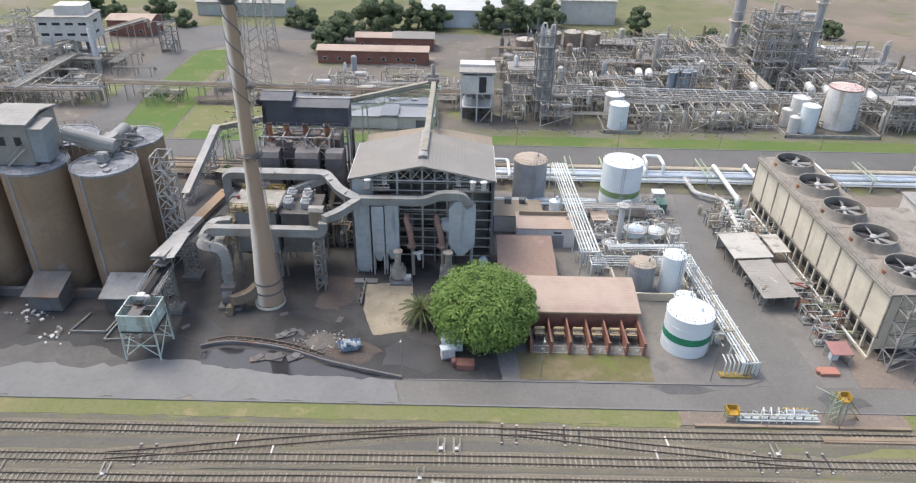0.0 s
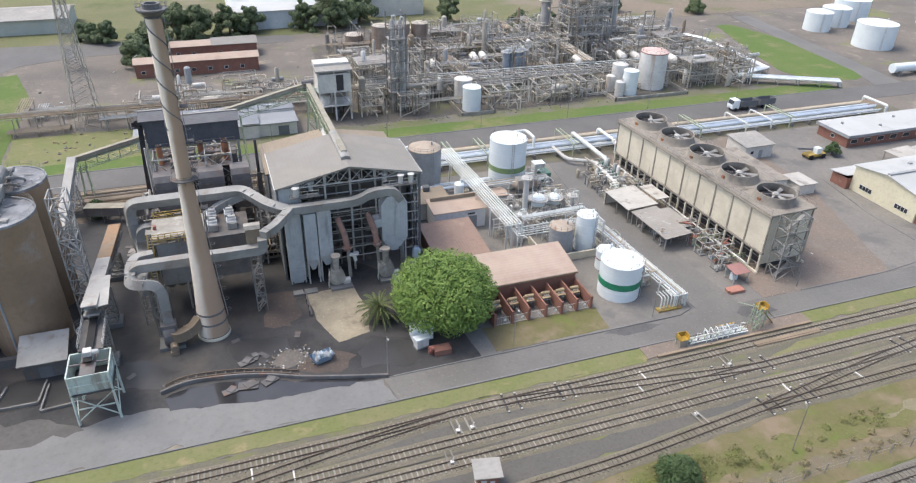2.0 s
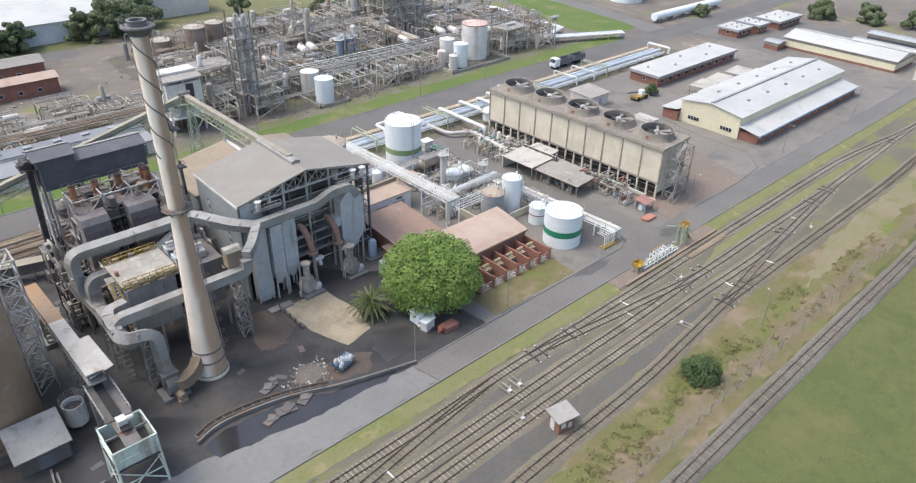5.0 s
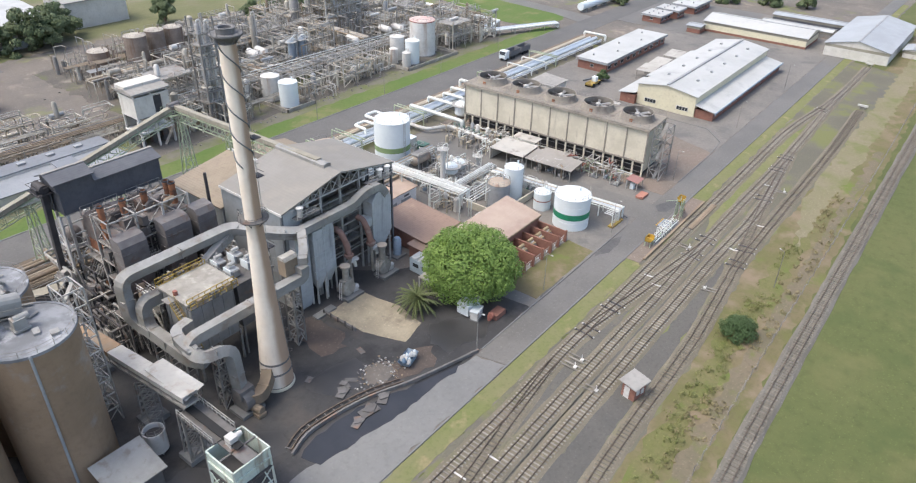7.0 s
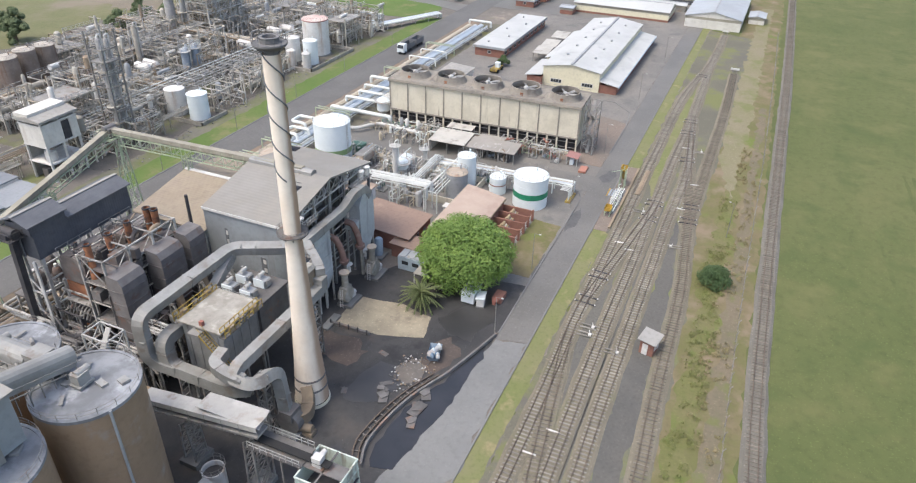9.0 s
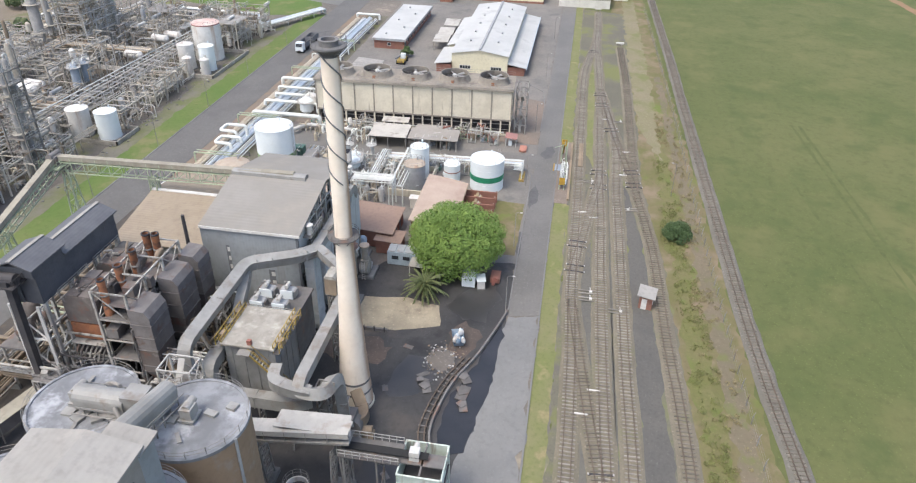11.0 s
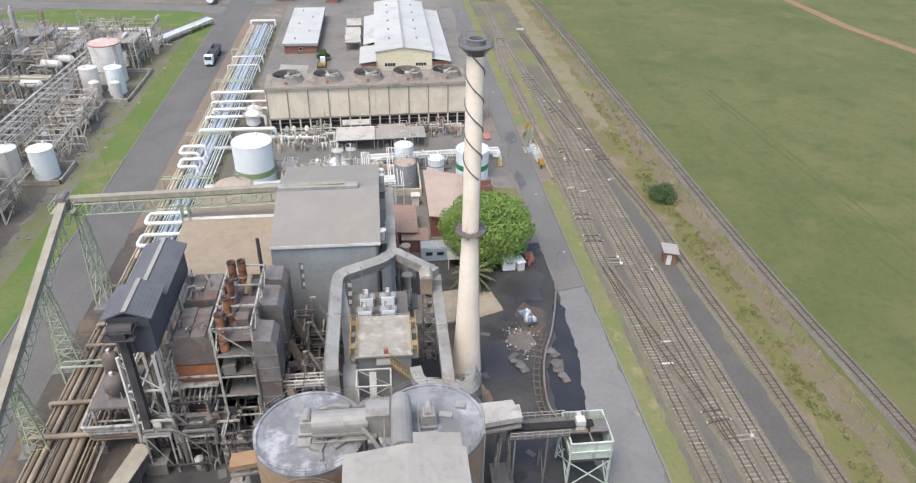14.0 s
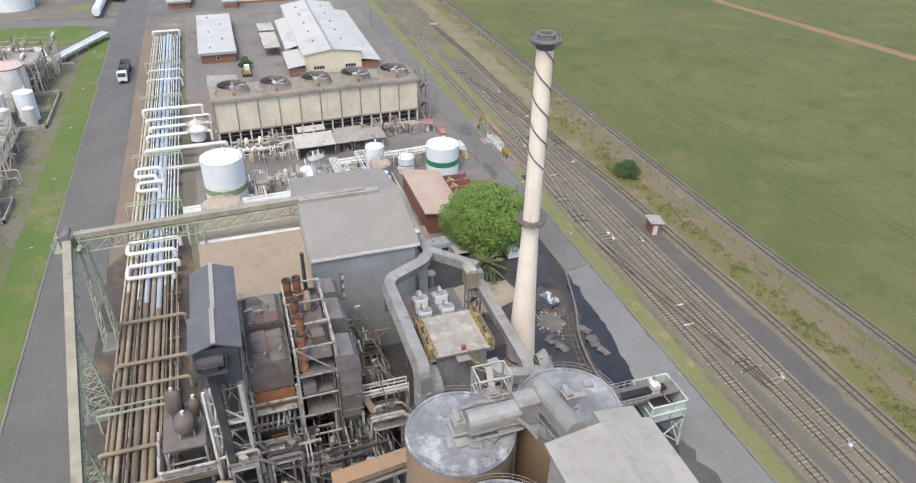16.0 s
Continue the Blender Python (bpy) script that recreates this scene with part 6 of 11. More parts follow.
def boiler_block(x0, x1, label, seed):
    """A grimy boiler: wide hood on a rust-banded casing, on a white-painted steel frame."""
    rng = random.Random(seed)
    y0, y1 = 114.3, 118.9
    e = thing("boiler", ((x0 + x1) / 2, (y0 + y1) / 2, 0), label, "boiler", "boilers")
    w, d = (x1 - x0) / 2, (y1 - y0) / 2
    part("upper_hood", Build().sweep([(-d, 12.6), (d, 12.6), (d, 16.1), (d - 0.5, 16.5), (-d + 0.5, 16.5), (-d, 16.1)], "x", -w, w), CASING, e, "soot-brown sheet hood")
    for k in range(4):
        x = -w + 0.5 + k * (2 * w - 1) / 3
        part("stiffener", Build().box(x - 0.08, x + 0.08, -d - 0.08, d + 0.08, 12.6, 16.0), CASING, e)
    for i in range(3):
        for j in range(2):
            a0, a1 = -w + 2 * w * i / 3 + 0.06, -w + 2 * w * (i + 1) / 3 - 0.06
            c0, c1 = -d + 0.5 + (2 * d - 1) * j / 2 + 0.05, -d + 0.5 + (2 * d - 1) * (j + 1) / 2 - 0.05
            z = [16.56 + rng.uniform(0.0, 0.3) for _ in range(4)]
            top = [(a0, c0, z[0]), (a1, c0, z[1]), (a1, c1, z[2]), (a0, c1, z[3]), ((a0 + a1) / 2, (c0 + c1) / 2, 16.62 + rng.uniform(0.0, 0.35))]
            low = [(x, y, 16.45) for x, y, _ in top[:4]]
            part("roof_sheet", Build().add(top + low, [(0, 1, 4), (1, 2, 4), (2, 3, 4), (3, 0, 4), (0, 5, 6, 1), (1, 6, 7, 2), (2, 7, 8, 3), (3, 8, 5, 0), (5, 8, 7, 6)]), rng.choice((GRIME, CASING, CASING, HOOD_GREY)), e, "buckled roof sheet")
    for k in range(5):
        a, c = rng.uniform(-w * 0.8, w * 0.8), rng.uniform(-d * 0.7, d * 0.7)
        part("roof_pipe", Build().tube(rounded([(a, c, 16.5), (a, c, 17.3), (a + rng.uniform(-2, 2), c + rng.uniform(-1, 1), 17.3)], 0.3, 3), rng.uniform(0.07, 0.16), 6), rng.choice((OLD_WHITE, GRIME, PIPE_BROWN)), e)
    for s in (-1, 1):
        for h in (17.0, 17.5):
            part("hood_rail", Build().beam((-w, s * d, h), (w, s * d, h), 0.06), GREY_STEEL, e)
        for k in range(4):
            part("rail_post", Build().box(-w + k * 2 * w / 3 - 0.04, -w + k * 2 * w / 3 + 0.04, s * d - 0.04, s * d + 0.04, 16.1, 17.5), GREY_STEEL, e)
    part("lower_casing", Build().box(-w + 0.3, w - 0.3, -d + 0.2, d - 0.2, 2.2, 12.6), SOOT_SHADE, e, "soot-black lower casing")
    part("rust_band", Build().box(-w + 0.1, w - 0.1, -d + 0.05, d - 0.05, 9.9, 12.3), RUST, e, "rust-red band of bare plate")
    part("ledge", Build().box(-w - 0.7, w, -d, d, 9.5, 9.65), OLD_WHITE, e)
    for k in range(7):
        y = -d + 0.4 + k * (2 * d - 0.8) / 6
        part("burner_pipe", Build().tube(rounded([(-w + 0.35, y, 8.8), (-w - 0.5, y, 8.6), (-w - 1.0, y + 0.3, 7.2)], 0.4, 3), 0.13, 7), rng.choice((OLD_WHITE, GRIME)), e, smooth=True)
    part("fire_door", Build().box(-w + 0.2, -w + 0.3, -1.2, 1.2, 3.0, 5.0), RUST, e, "rusted fire door")
    for sx in (-1, 1):
        for sy in (-1, 1):
            part("leg", Build().box(sx * w - 0.16, sx * w + 0.16, sy * (d + 0.25) - 0.16, sy * (d + 0.25) + 0.16, 0, 12.6), OLD_WHITE, e)
    for z in (4.6, 7.6, 10.9):
        for s in (-1, 1):
            part("side_beam", Build().beam((-w - 0.1, s * (d + 0.4), z), (w + 0.1, s * (d + 0.4), z), 0.2), OLD_WHITE, e)
        part("front_beam", Build().beam((-w - 0.3, -d - 0.6, z), (-w - 0.3, d + 0.9, z), 0.22), OLD_WHITE, e)
    for k in range(7):
        x, y, z = rng.uniform(-w, w), rng.choice((-d - 0.7, d + 0.7)), rng.uniform(4, 13)
        part("riser_pipe", Build().tube(rounded([(x, y, 0.5), (x, y, z), (x + rng.uniform(-2, 2), y, z + 0.6), (x + rng.uniform(-2, 2), y * 0.8, z + 1.2)], 0.5, 3), rng.uniform(0.14, 0.34), 8), rng.choice((PIPE_BROWN, OLD_WHITE, GRIME, SOOT_SHADE)), e, smooth=True)
    return e


boiler_block(-29.8, -24.0, "soot-brown boiler with a dented hood and rust-red band", 10)
boiler_block(-22.6, -16.8, "grimy brown boiler with loose roof sheets and risers", 11)


def dust_casing(x0, x1, label):
    e = thing("dust_casing", ((x0 + x1) / 2, 108.2, 0), label, "filter casing", "dust casings")
    w = (x1 - x0) / 2
    part("casing", Build().sweep([(-1.5, 10.2), (1.2, 10.2), (1.2, 16.5), (-0.9, 16.3), (-1.5, 15.4)], "x", -w, w), HOOD_GREY, e, "dull grey upper casing")
    part("lower_casing", Build().sweep([(-1.3, 6.6), (1.1, 6.6), (1.2, 10.2), (-1.5, 10.2)], "x", -w + 0.02, w - 0.02), CASING, e, "brown lower casing")
    part("hopper", Build().add([(-w, -1.3, 6.6), (w, -1.3, 6.6), (w, 1.1, 6.6), (-w, 1.1, 6.6), (-0.4, -0.3, 3.2), (0.4, -0.3, 3.2), (0.4, 0.3, 3.2), (-0.4, 0.3, 3.2)],
                               [(0, 1, 2, 3), (4, 7, 6, 5), (0, 4, 5, 1), (1, 5, 6, 2), (2, 6, 7, 3), (3, 7, 4, 0)]), GRIME, e)
    for sx in (-1, 1):
        for y in (-1.4, 1.1):
            part("leg", Build().box(sx * (w - 0.15) - 0.14, sx * (w - 0.15) + 0.14, y - 0.14, y + 0.14, 0, 6.8), OLD_WHITE, e)
    for z in (7.6, 10.2, 12.2, 14.2):
        part("stiffener", Build().box(-w - 0.07, w + 0.07, -1.57, 1.27, z - 0.07, z + 0.07), HOOD_GREY, e)
    part("chute", Build().tube([(-w * 0.3, -1.5, 9.0), (-w * 0.3 - 0.8, -3.4, 4.6), (-w * 0.3 - 1.2, -4.4, 2.4)], 0.42, square=True), PIPE_BROWN, e, "dusty brown chute")


dust_casing(-30.8, -26.8, "grey dust casing with a sloped shoulder beside the stacks")
dust_casing(-23.9, -19.6, "grey dust casing with brown lower plates")
dust_casing(-18.4, -15.2, "narrow grey dust casing near the hall wall")


def stack_frame():
    """The open frame between the boilers that carries the short rusty stacks."""
    e = thing("stack_frame", (-23.2, 111.5, 0), "tall grimy white lattice frame carrying short rusty stacks", "steel frame")
    xs, ys = (-7.4, -3.2, 1.0, 5.3), (-2.2, 2.3)
    for x in xs:
        for y in ys:
            part("column", Build().box(x - 0.14, x + 0.14, y - 0.14, y + 0.14, 0, 18.5), OLD_WHITE, e)
    for z in (4.6, 8.0, 11.0, 14.2, 18.4):
        for y in ys:
            part("long_beam", Build().beam((xs[0], y, z), (xs[-1], y, z), 0.2), OLD_WHITE, e)
        for x in xs:
            part("cross_beam", Build().beam((x, ys[0], z), (x, ys[1], z), 0.18), OLD_WHITE, e)
    for x0, x1 in zip(xs, xs[1:]):
        for y in ys:
            part("brace", Build().beam((x0, y, 14.2), (x1, y, 18.4), 0.12), OLD_WHITE, e)
            part("brace", Build().beam((x1, y, 14.2), (x0, y, 18.4), 0.12), OLD_WHITE, e)
    for x in xs[:2]:
        part("end_brace", Build().beam((x, ys[0], 14.2), (x, ys[1], 18.4), 0.12), OLD_WHITE, e)
    part("flue_deck", Build().box(xs[0] + 0.5, xs[-1], ys[0] + 0.3, ys[1] - 0.4, 16.0, 16.12), CASING, e, "sooty flue deck")
    for z, a in ((14.3, -7.2), (11.1, -7.2), (8.1, -7.4)):
        part("grating", Build().box(a, xs[-1], ys[0] + 0.3, ys[1] - 0.6, z, z + 0.08), GRIME, e)
    rng = random.Random(5)
    for k in range(26):
        x, y = rng.uniform(-7.2, 5.0), rng.uniform(-2, 2)
        z = rng.choice((4.7, 8.2, 11.2, 14.4, 16.1, 16.1))
        if k % 2:
            part("flue_box", Build().at(x, y, z + 0.7, rng.uniform(0.9, 2.0), rng.uniform(0.9, 1.8), 1.4, rng.uniform(-5, 5)), rng.choice((CASING, GRIME, SOOT_SHADE)), e)
        else:
            part("flue_pipe", Build().tube(rounded([(x, y, z - 3), (x, y, z + 1.6), (x + rng.uniform(-2.5, 2.5), y, z + 1.6), (x + rng.uniform(-2.5, 2.5), y + 0.5, z)], 0.6, 3), rng.uniform(0.18, 0.4), 9), rng.choice((CASING, SOOT_SHADE, PIPE_BROWN)), e, smooth=True)
    return e


stack_frame()
for x, y, r in ((-29.5, 112.9, 0.46), (-26.3, 112.6, 0.5), (-22.8, 112.8, 0.48), (-18.8, 113.2, 0.5), (-18.6, 112.0, 0.5)):
    s = thing("exhaust_stack", (x, y, 14.38), "short scorched rusty exhaust stack with a dark rim", "exhaust stack", "exhaust stacks")
    part("pipe", Build().lathe([(r * 1.25, 0), (r * 1.25, 0.9), (r, 1.4), (r, 4.4), (r * 1.06, 4.5), (r * 1.06, 5.2), (r * 0.8, 5.2), (r * 0.8, 3.6), (0.01, 3.5)], 18), BURNT, s, smooth=True)
    part("rim", Build().lathe([(r * 1.04, 5.05), (r * 1.14, 5.1), (r * 1.14, 5.3), (r * 0.8, 5.3)], 18), SOOT_SHADE, s)
    part("guy_ring", Build().lathe([(r * 1.05, 2.8), (r * 1.2, 2.85), (r * 1.2, 3.0), (r * 1.05, 3.05)], 18), GREY_STEEL, s)
part_stack = thing("steam_vent", (-13.6, 110.6, 13.6), "thin dark vent pipe beside the hall corner", "vent pipe")
part("pipe", Build().cone((0, 0, 0), (0, 0, 6.2), 0.28, 0.24, 12), SOOT_SHADE, part_stack, smooth=True)
part("foot", Build().box(-0.4, 0.4, -0.4, 0.4, -13.6, 0.1), GRIME, part_stack)


def boiler_clutter():
    """Pipework, walkways and vessels round the boiler legs."""
    rng = random.Random(77)
    spots = [(-33.5, 121), (-32.8, 116.5), (-33.4, 112), (-34.2, 107.5), (-27, 105), (-22, 104.6), (-17, 104.4), (-33, 104.2), (-30.6, 103.6), (-24.6, 121.4), (-19, 121.6), (-14.6, 117), (-14.2, 106.5)]
    for x0, y0 in spots:
        z = rng.uniform(2.6, 7.2) if x0 > -35.5 else rng.uniform(1.6, 4.2)
        e = thing("pipework_unit", (x0, y0, 0), "grimy steel trestle crowded with dark dusty pipes", "pipework", "boiler yard pipework")
        w, d = rng.uniform(2.2, 3.6), rng.uniform(2.4, 4.2)
        for sx in (-1, 1):
            for sy in (-1, 1):
                part("post", Build().box(sx * w / 2 - 0.1, sx * w / 2 + 0.1, sy * d / 2 - 0.1, sy * d / 2 + 0.1, 0, z), rng.choice((OLD_WHITE, OLD_WHITE, GRIME)), e)
        for s in (-1, 1):
            part("beam", Build().beam((-w / 2, s * d / 2, z), (w / 2, s * d / 2, z), 0.18), OLD_WHITE, e)
            part("beam", Build().beam((s * w / 2, -d / 2, z), (s * w / 2, d / 2, z), 0.18), OLD_WHITE, e)
        part("brace", Build().beam((-w / 2, -d / 2, 0.2), (-w / 2, d / 2, z), 0.1), OLD_WHITE, e)
        part("plate", Build().box(-w / 2, w / 2 * rng.uniform(-0.4, 1), -d / 2, d / 2, z + 0.1, z + 0.18), rng.choice((GRIME, CASING, SOOT_SHADE)), e)
        for _ in range(rng.randint(3, 6)):
            a, hh, drop = rng.uniform(-w / 2, w / 2), z + rng.uniform(0.3, 1.4), rng.uniform(0.3, z)
            part("pipe", Build().tube(rounded([(a, -d / 2 - rng.uniform(0, 2.5), drop), (a, -d / 2 - 0.2, hh), (a, d / 2 + 0.3, hh), (a + rng.uniform(-1, 1), d / 2 + 0.4, rng.uniform(0.4, z))], 0.4, 3), rng.uniform(0.09, 0.26), 7),
                 rng.choice((GRIME, OLD_WHITE, GRIME, SOOT_SHADE, CASING)), e, smooth=True)
        for _ in range(2):
            part("valve_box", Build().at(rng.uniform(-w / 2, w / 2), rng.uniform(-d / 2, d / 2), z + 0.6, rng.uniform(0.4, 1.1), rng.uniform(0.4, 1.0), rng.uniform(0.5, 1.2), rng.uniform(0, 40)), rng.choice((GRIME, CASING, OLD_WHITE)), e)
    # front walkway and the railed bridge towards the duct
    wk = thing("walkway", (-31.2, 117.4, 0), "grimy steel walkway along the boiler fronts", "walkway", "boiler walkways")
    part("deck", Build().box(-0.8, 0.8, -4.6, 4.8, 4.6, 4.75), GRIME, wk)
    for y in (-4.4, 0, 4.6):
        for x in (-0.7, 0.7):
            part("post", Build().box(x - 0.1, x + 0.1, y - 0.1, y + 0.1, 0, 4.6), OLD_WHITE, wk)
    for x in (-0.78, 0.78):
        part("pipe", Build().tube([(x, -5.2, 5.1), (x, 5.2, 5.1)], 0.2, 8), OLD_WHITE, wk, smooth=True)
    br = thing("walkway", (-29.4, 104.6, 0), "white-railed steel bridge beside the large duct", "walkway", "boiler walkways")
    part("deck", Build().box(-0.6, 0.6, -3.8, 3.8, 8.0, 8.15), OLD_WHITE, br)
    for x in (-0.6, 0.6):
        for y in (-3.7, 3.7):
            part("post", Build().box(x - 0.12, x + 0.12, y - 0.12, y + 0.12, 0, 8.0), OLD_WHITE, br)
        for z in (8.6, 9.2):
            part("rail", Build().beam((x, -3.8, z), (x, 3.8, z), 0.12), OFFWHITE, br)
        for k in range(6):
            part("baluster", Build().box(x - 0.05, x + 0.05, -3.8 + k * 1.5, -3.7 + k * 1.5, 8.1, 9.2), OFFWHITE, br)
    for x in (-26.0, -20.2, -14.6):
        g = thing("duct_trestle", (x, 103.2, 0), "white inverted-vee steel trestle below the duct", "trestle", "duct trestles")
        part("upright", Build().beam((0, 1.7, 0), (0, 1.2, 10.2), 0.26), OLD_WHITE, g)
        part("raker", Build().beam((0.2, -2.0, 3.5), (0, 0.6, 10.3), 0.26), OLD_WHITE, g)
        part("foot_post", Build().beam((0.2, -2.0, 0), (0.2, -2.0, 3.6), 0.26), OLD_WHITE, g)
        part("cap", Build().beam((0, 1.3, 10.25), (0, 0.5, 10.35), 0.26), OLD_WHITE, g)
    for k in range(9):
        x, y = rng.uniform(-28, -15), rng.uniform(101.8, 106)
        e = thing("fallen_sheet", (x, y, 0.05), "dusty brown sheet lying against the boiler steelwork", "scrap sheet", "fallen sheets", rz=rng.uniform(0, 180))
        part("sheet", Build().beam((0, 0, 0.1), (2.2, 0, rng.uniform(0.4, 2.2)), rng.uniform(1.0, 2.0), 0.08), rng.choice((PIPE_BROWN, CASING, GRIME)), e)
    for k in range(16):
        x, y = rng.uniform(-40, -30), rng.uniform(105, 120)
        e = thing("floor_plate", (x, y, 0.06), "pale grey plate lying on black coal ground", "plate", "floor plates", rz=rng.uniform(-20, 20))
        part("plate", Build().at(0, 0, 0.04, rng.uniform(0.8, 2.2), rng.uniform(0.6, 1.6), 0.06), rng.choice((GREY_STEEL, GRIME, CONCRETE_ROAD)), e)
    # raised vessel deck beside the elevator
    dk = thing("vessel_deck", (-28.4, 127.2, 0), "dusty concrete vessel deck on white steel legs", "deck")
    part("slab", Build().box(-2.6, 4.8, -2.3, 2.4, 7.3, 7.6), GRIME, dk)
    for x in (-2.4, 1.2, 4.6):
        for y in (-2.1, 2.2):
            part("leg", Build().box(x - 0.14, x + 0.14, y - 0.14, y + 0.14, 0, 7.3), OLD_WHITE, dk)
    for z in (2.8, 5.2):
        for y in (-2.1, 2.2):
            part("tie", Build().beam((-2.4, y, z), (4.6, y, z), 0.16), OLD_WHITE, dk)
        part("tie", Build().beam((-2.4, -2.1, z), (-2.4, 2.2, z), 0.16), OLD_WHITE, dk)
    for k in range(5):
        z = 3.1 + k * 0.8
        part("pipe", Build().tube(rounded([(-3.2 - 0.3 * k, -3.4, 0.4), (-3.2 - 0.3 * k, -3.4, z), (-3.2 - 0.3 * k, 3.0, z), (2, 3.2, z)], 0.5, 3), 0.2, 8), rng.choice((PIPE_BROWN, PIPE_BROWN, OLD_WHITE)), dk, smooth=True)
    for x, y, r, h in ((-28.8, 126.9, 1.25, 1.7), (-25.6, 128.0, 1.0, 2.6), (-26.2, 125.8, 0.7, 1.4)):
        e = thing("process_vessel", (x, y, 7.6), "dusty domed vessel on the raised deck", "vessel", "deck vessels")
        part("shell", Build().lathe([(0.01, 0.5), (r * 0.7, 0.6), (r, 1.2), (r, h + 0.6), (r * 0.75, h + 1.2), (r * 0.3, h + 1.45), (0.01, h + 1.5)], 20), CASING, e, smooth=True)
        for a in range(4):
            c, s2 = math.cos(a * 1.571 + 0.8), math.sin(a * 1.571 + 0.8)
            part("leg", Build().beam((c * r * 0.9, s2 * r * 0.9, 0), (c * r * 0.9, s2 * r * 0.9, 1.2), 0.15), OLD_WHITE, e)
        part("nozzle", Build().cone((0, 0, h + 1.4), (0, 0, h + 1.9), 0.22, 0.22, 10), OFFWHITE, e)


boiler_clutter()


# ---- coal conveyors ----
GALLERY_SHEET = mat("dull_gallery_sheet", (0.33, 0.31, 0.25), (0.27, 0.25, 0.20), big=0.3, fine=1.4, rough=0.85,
                    stain=(0.22, 0.19, 0.15), stain_scale=0.5, stain_at=(0.54, 0.72))


PALE_SHEET = mat("pale_cover_sheet", (0.46, 0.45, 0.42), (0.38, 0.37, 0.345), big=0.25, fine=1.2, rough=0.8, stain=(0.26, 0.22, 0.18), stain_scale=0.4, stain_at=(0.57, 0.72))


def gallery(p, q, w, h, label, material, roof, name="conveyor_gallery", truss=True, posts=()):
    """An inclined conveyor gallery between two floor points, with lattice sides and a sheet cover."""
    p, q = Vector(p), Vector(q)
    e = thing(name, tuple(p), label, "conveyor", "conveyor galleries")
    d = q - p
    n = max(3, int(d.length / 2.2))
    side = d.cross(Vector((0, 0, 1))).normalized()
    up = Vector((0, 0, 1))
    part("floor", Build().beam((0, 0, 0.1), tuple(d + up * 0.1), w, 0.2), material, e)
    part("cover", Build().beam(tuple(up * (h + 0.1)), tuple(d + up * (h + 0.1)), w + 0.1, 0.16), roof, e, "sheet conveyor cover")
    part("cover_side", Build().beam(tuple(up * (h - 0.3) + side * w / 2), tuple(d + up * (h - 0.3) + side * w / 2), 0.06, 0.6), roof, e)
    part("cover_side", Build().beam(tuple(up * (h - 0.3) - side * w / 2), tuple(d + up * (h - 0.3) - side * w / 2), 0.06, 0.6), roof, e)
    for s in (-1, 1):
        b = Build()
        o = side * (s * w / 2)
        drop = 1.7 if truss else 0.0
        b.beam(tuple(o + up * -drop), tuple(d + o + up * -drop), 0.14)
        b.beam(tuple(o + up * 0.1), tuple(d + o + up * 0.1), 0.14)
        for k in range(n):
            a, c = d * (k / n), d * ((k + 1) / n)
            b.beam(tuple(a + o - up * drop), tuple(c + o + up * 0.1), 0.09)
            b.beam(tuple(c + o - up * drop), tuple(c + o + up * 0.1), 0.09)
            b.beam(tuple(a + o + up * 0.1), tuple(a + o + up * h), 0.08)
        part("side_lattice", b, material, e)
    for t, spread in posts:
        c = d * t
        top = c.z + p.z
        ax = d.normalized()
        for s in (-1, 1):
            for m in (-1, 1):
                part("trestle_leg", Build().beam(tuple(c + side * s * w * 0.5 + ax * m * 0.5 - up * 1.2), tuple(c + side * s * spread + ax * m * 0.9 - up * top), 0.18), material, e)
        k = 6
        for i in range(k):
            f0, f1 = i / k, (i + 1) / k
            pt = lambda f, s, m: c + side * s * (w * 0.5 + (spread - w * 0.5) * f) + ax * m * (0.5 + 0.4 * f) - up * (1.2 + (top - 1.2) * f)
            for m in (-1, 1):
                for s0, s1, g in ((-1, 1, f0), (1, -1, f0), (-1, 1, f1)):
                    part("trestle_brace", Build().beam(tuple(pt(g, s0, m)), tuple(pt(f1, s1, m)), 0.09), material, e)
        part("footing", Build().at(c.x, c.y, -p.z + 0.4, spread * 2 + 1.2, 2.6, 0.8, math.degrees(math.atan2(d.y, d.x)) + 90), CONCRETE_ROAD, e)
    return e


gallery((0.1, 139.3, 18.6), (0.1, 99.4, 19.6), 0.9, 1.0, "pale green lattice conveyor bridge crossing the road to the hall roof", GREEN_STEEL, GALLERY_SHEET, posts=((0.02, 1.7), (0.40, 1.0)))
gallery((0.0, 140.0, 18.6), (-47.7, 135.6, 8.8), 0.95, 1.0, "long pale green inclined conveyor along the plant road", GREEN_STEEL, GALLERY_SHEET, posts=((0.32, 1.7), (0.64, 1.6), (0.97, 1.4)))
gallery((-47.6, 135.0, 9.0), (-49.6, 117.0, 1.2), 1.5, 1.3, "pale grey inclined conveyor running down into the coal yard", STEEL, PALE_SHEET, posts=((0.25, 1.4),))
gallery((-39.2, 112.0, 4.6), (-39.25, 96.5, 6.95), 1.9, 1.5, "conveyor with an orange-rusted cover rising from the coal yard", GREY_STEEL, mat("orange_rust_sheet", (0.31, 0.20, 0.12), (0.25, 0.205, 0.155), big=0.2, fine=1.2, rough=0.85), truss=False,
        posts=((0.5, 1.0),))
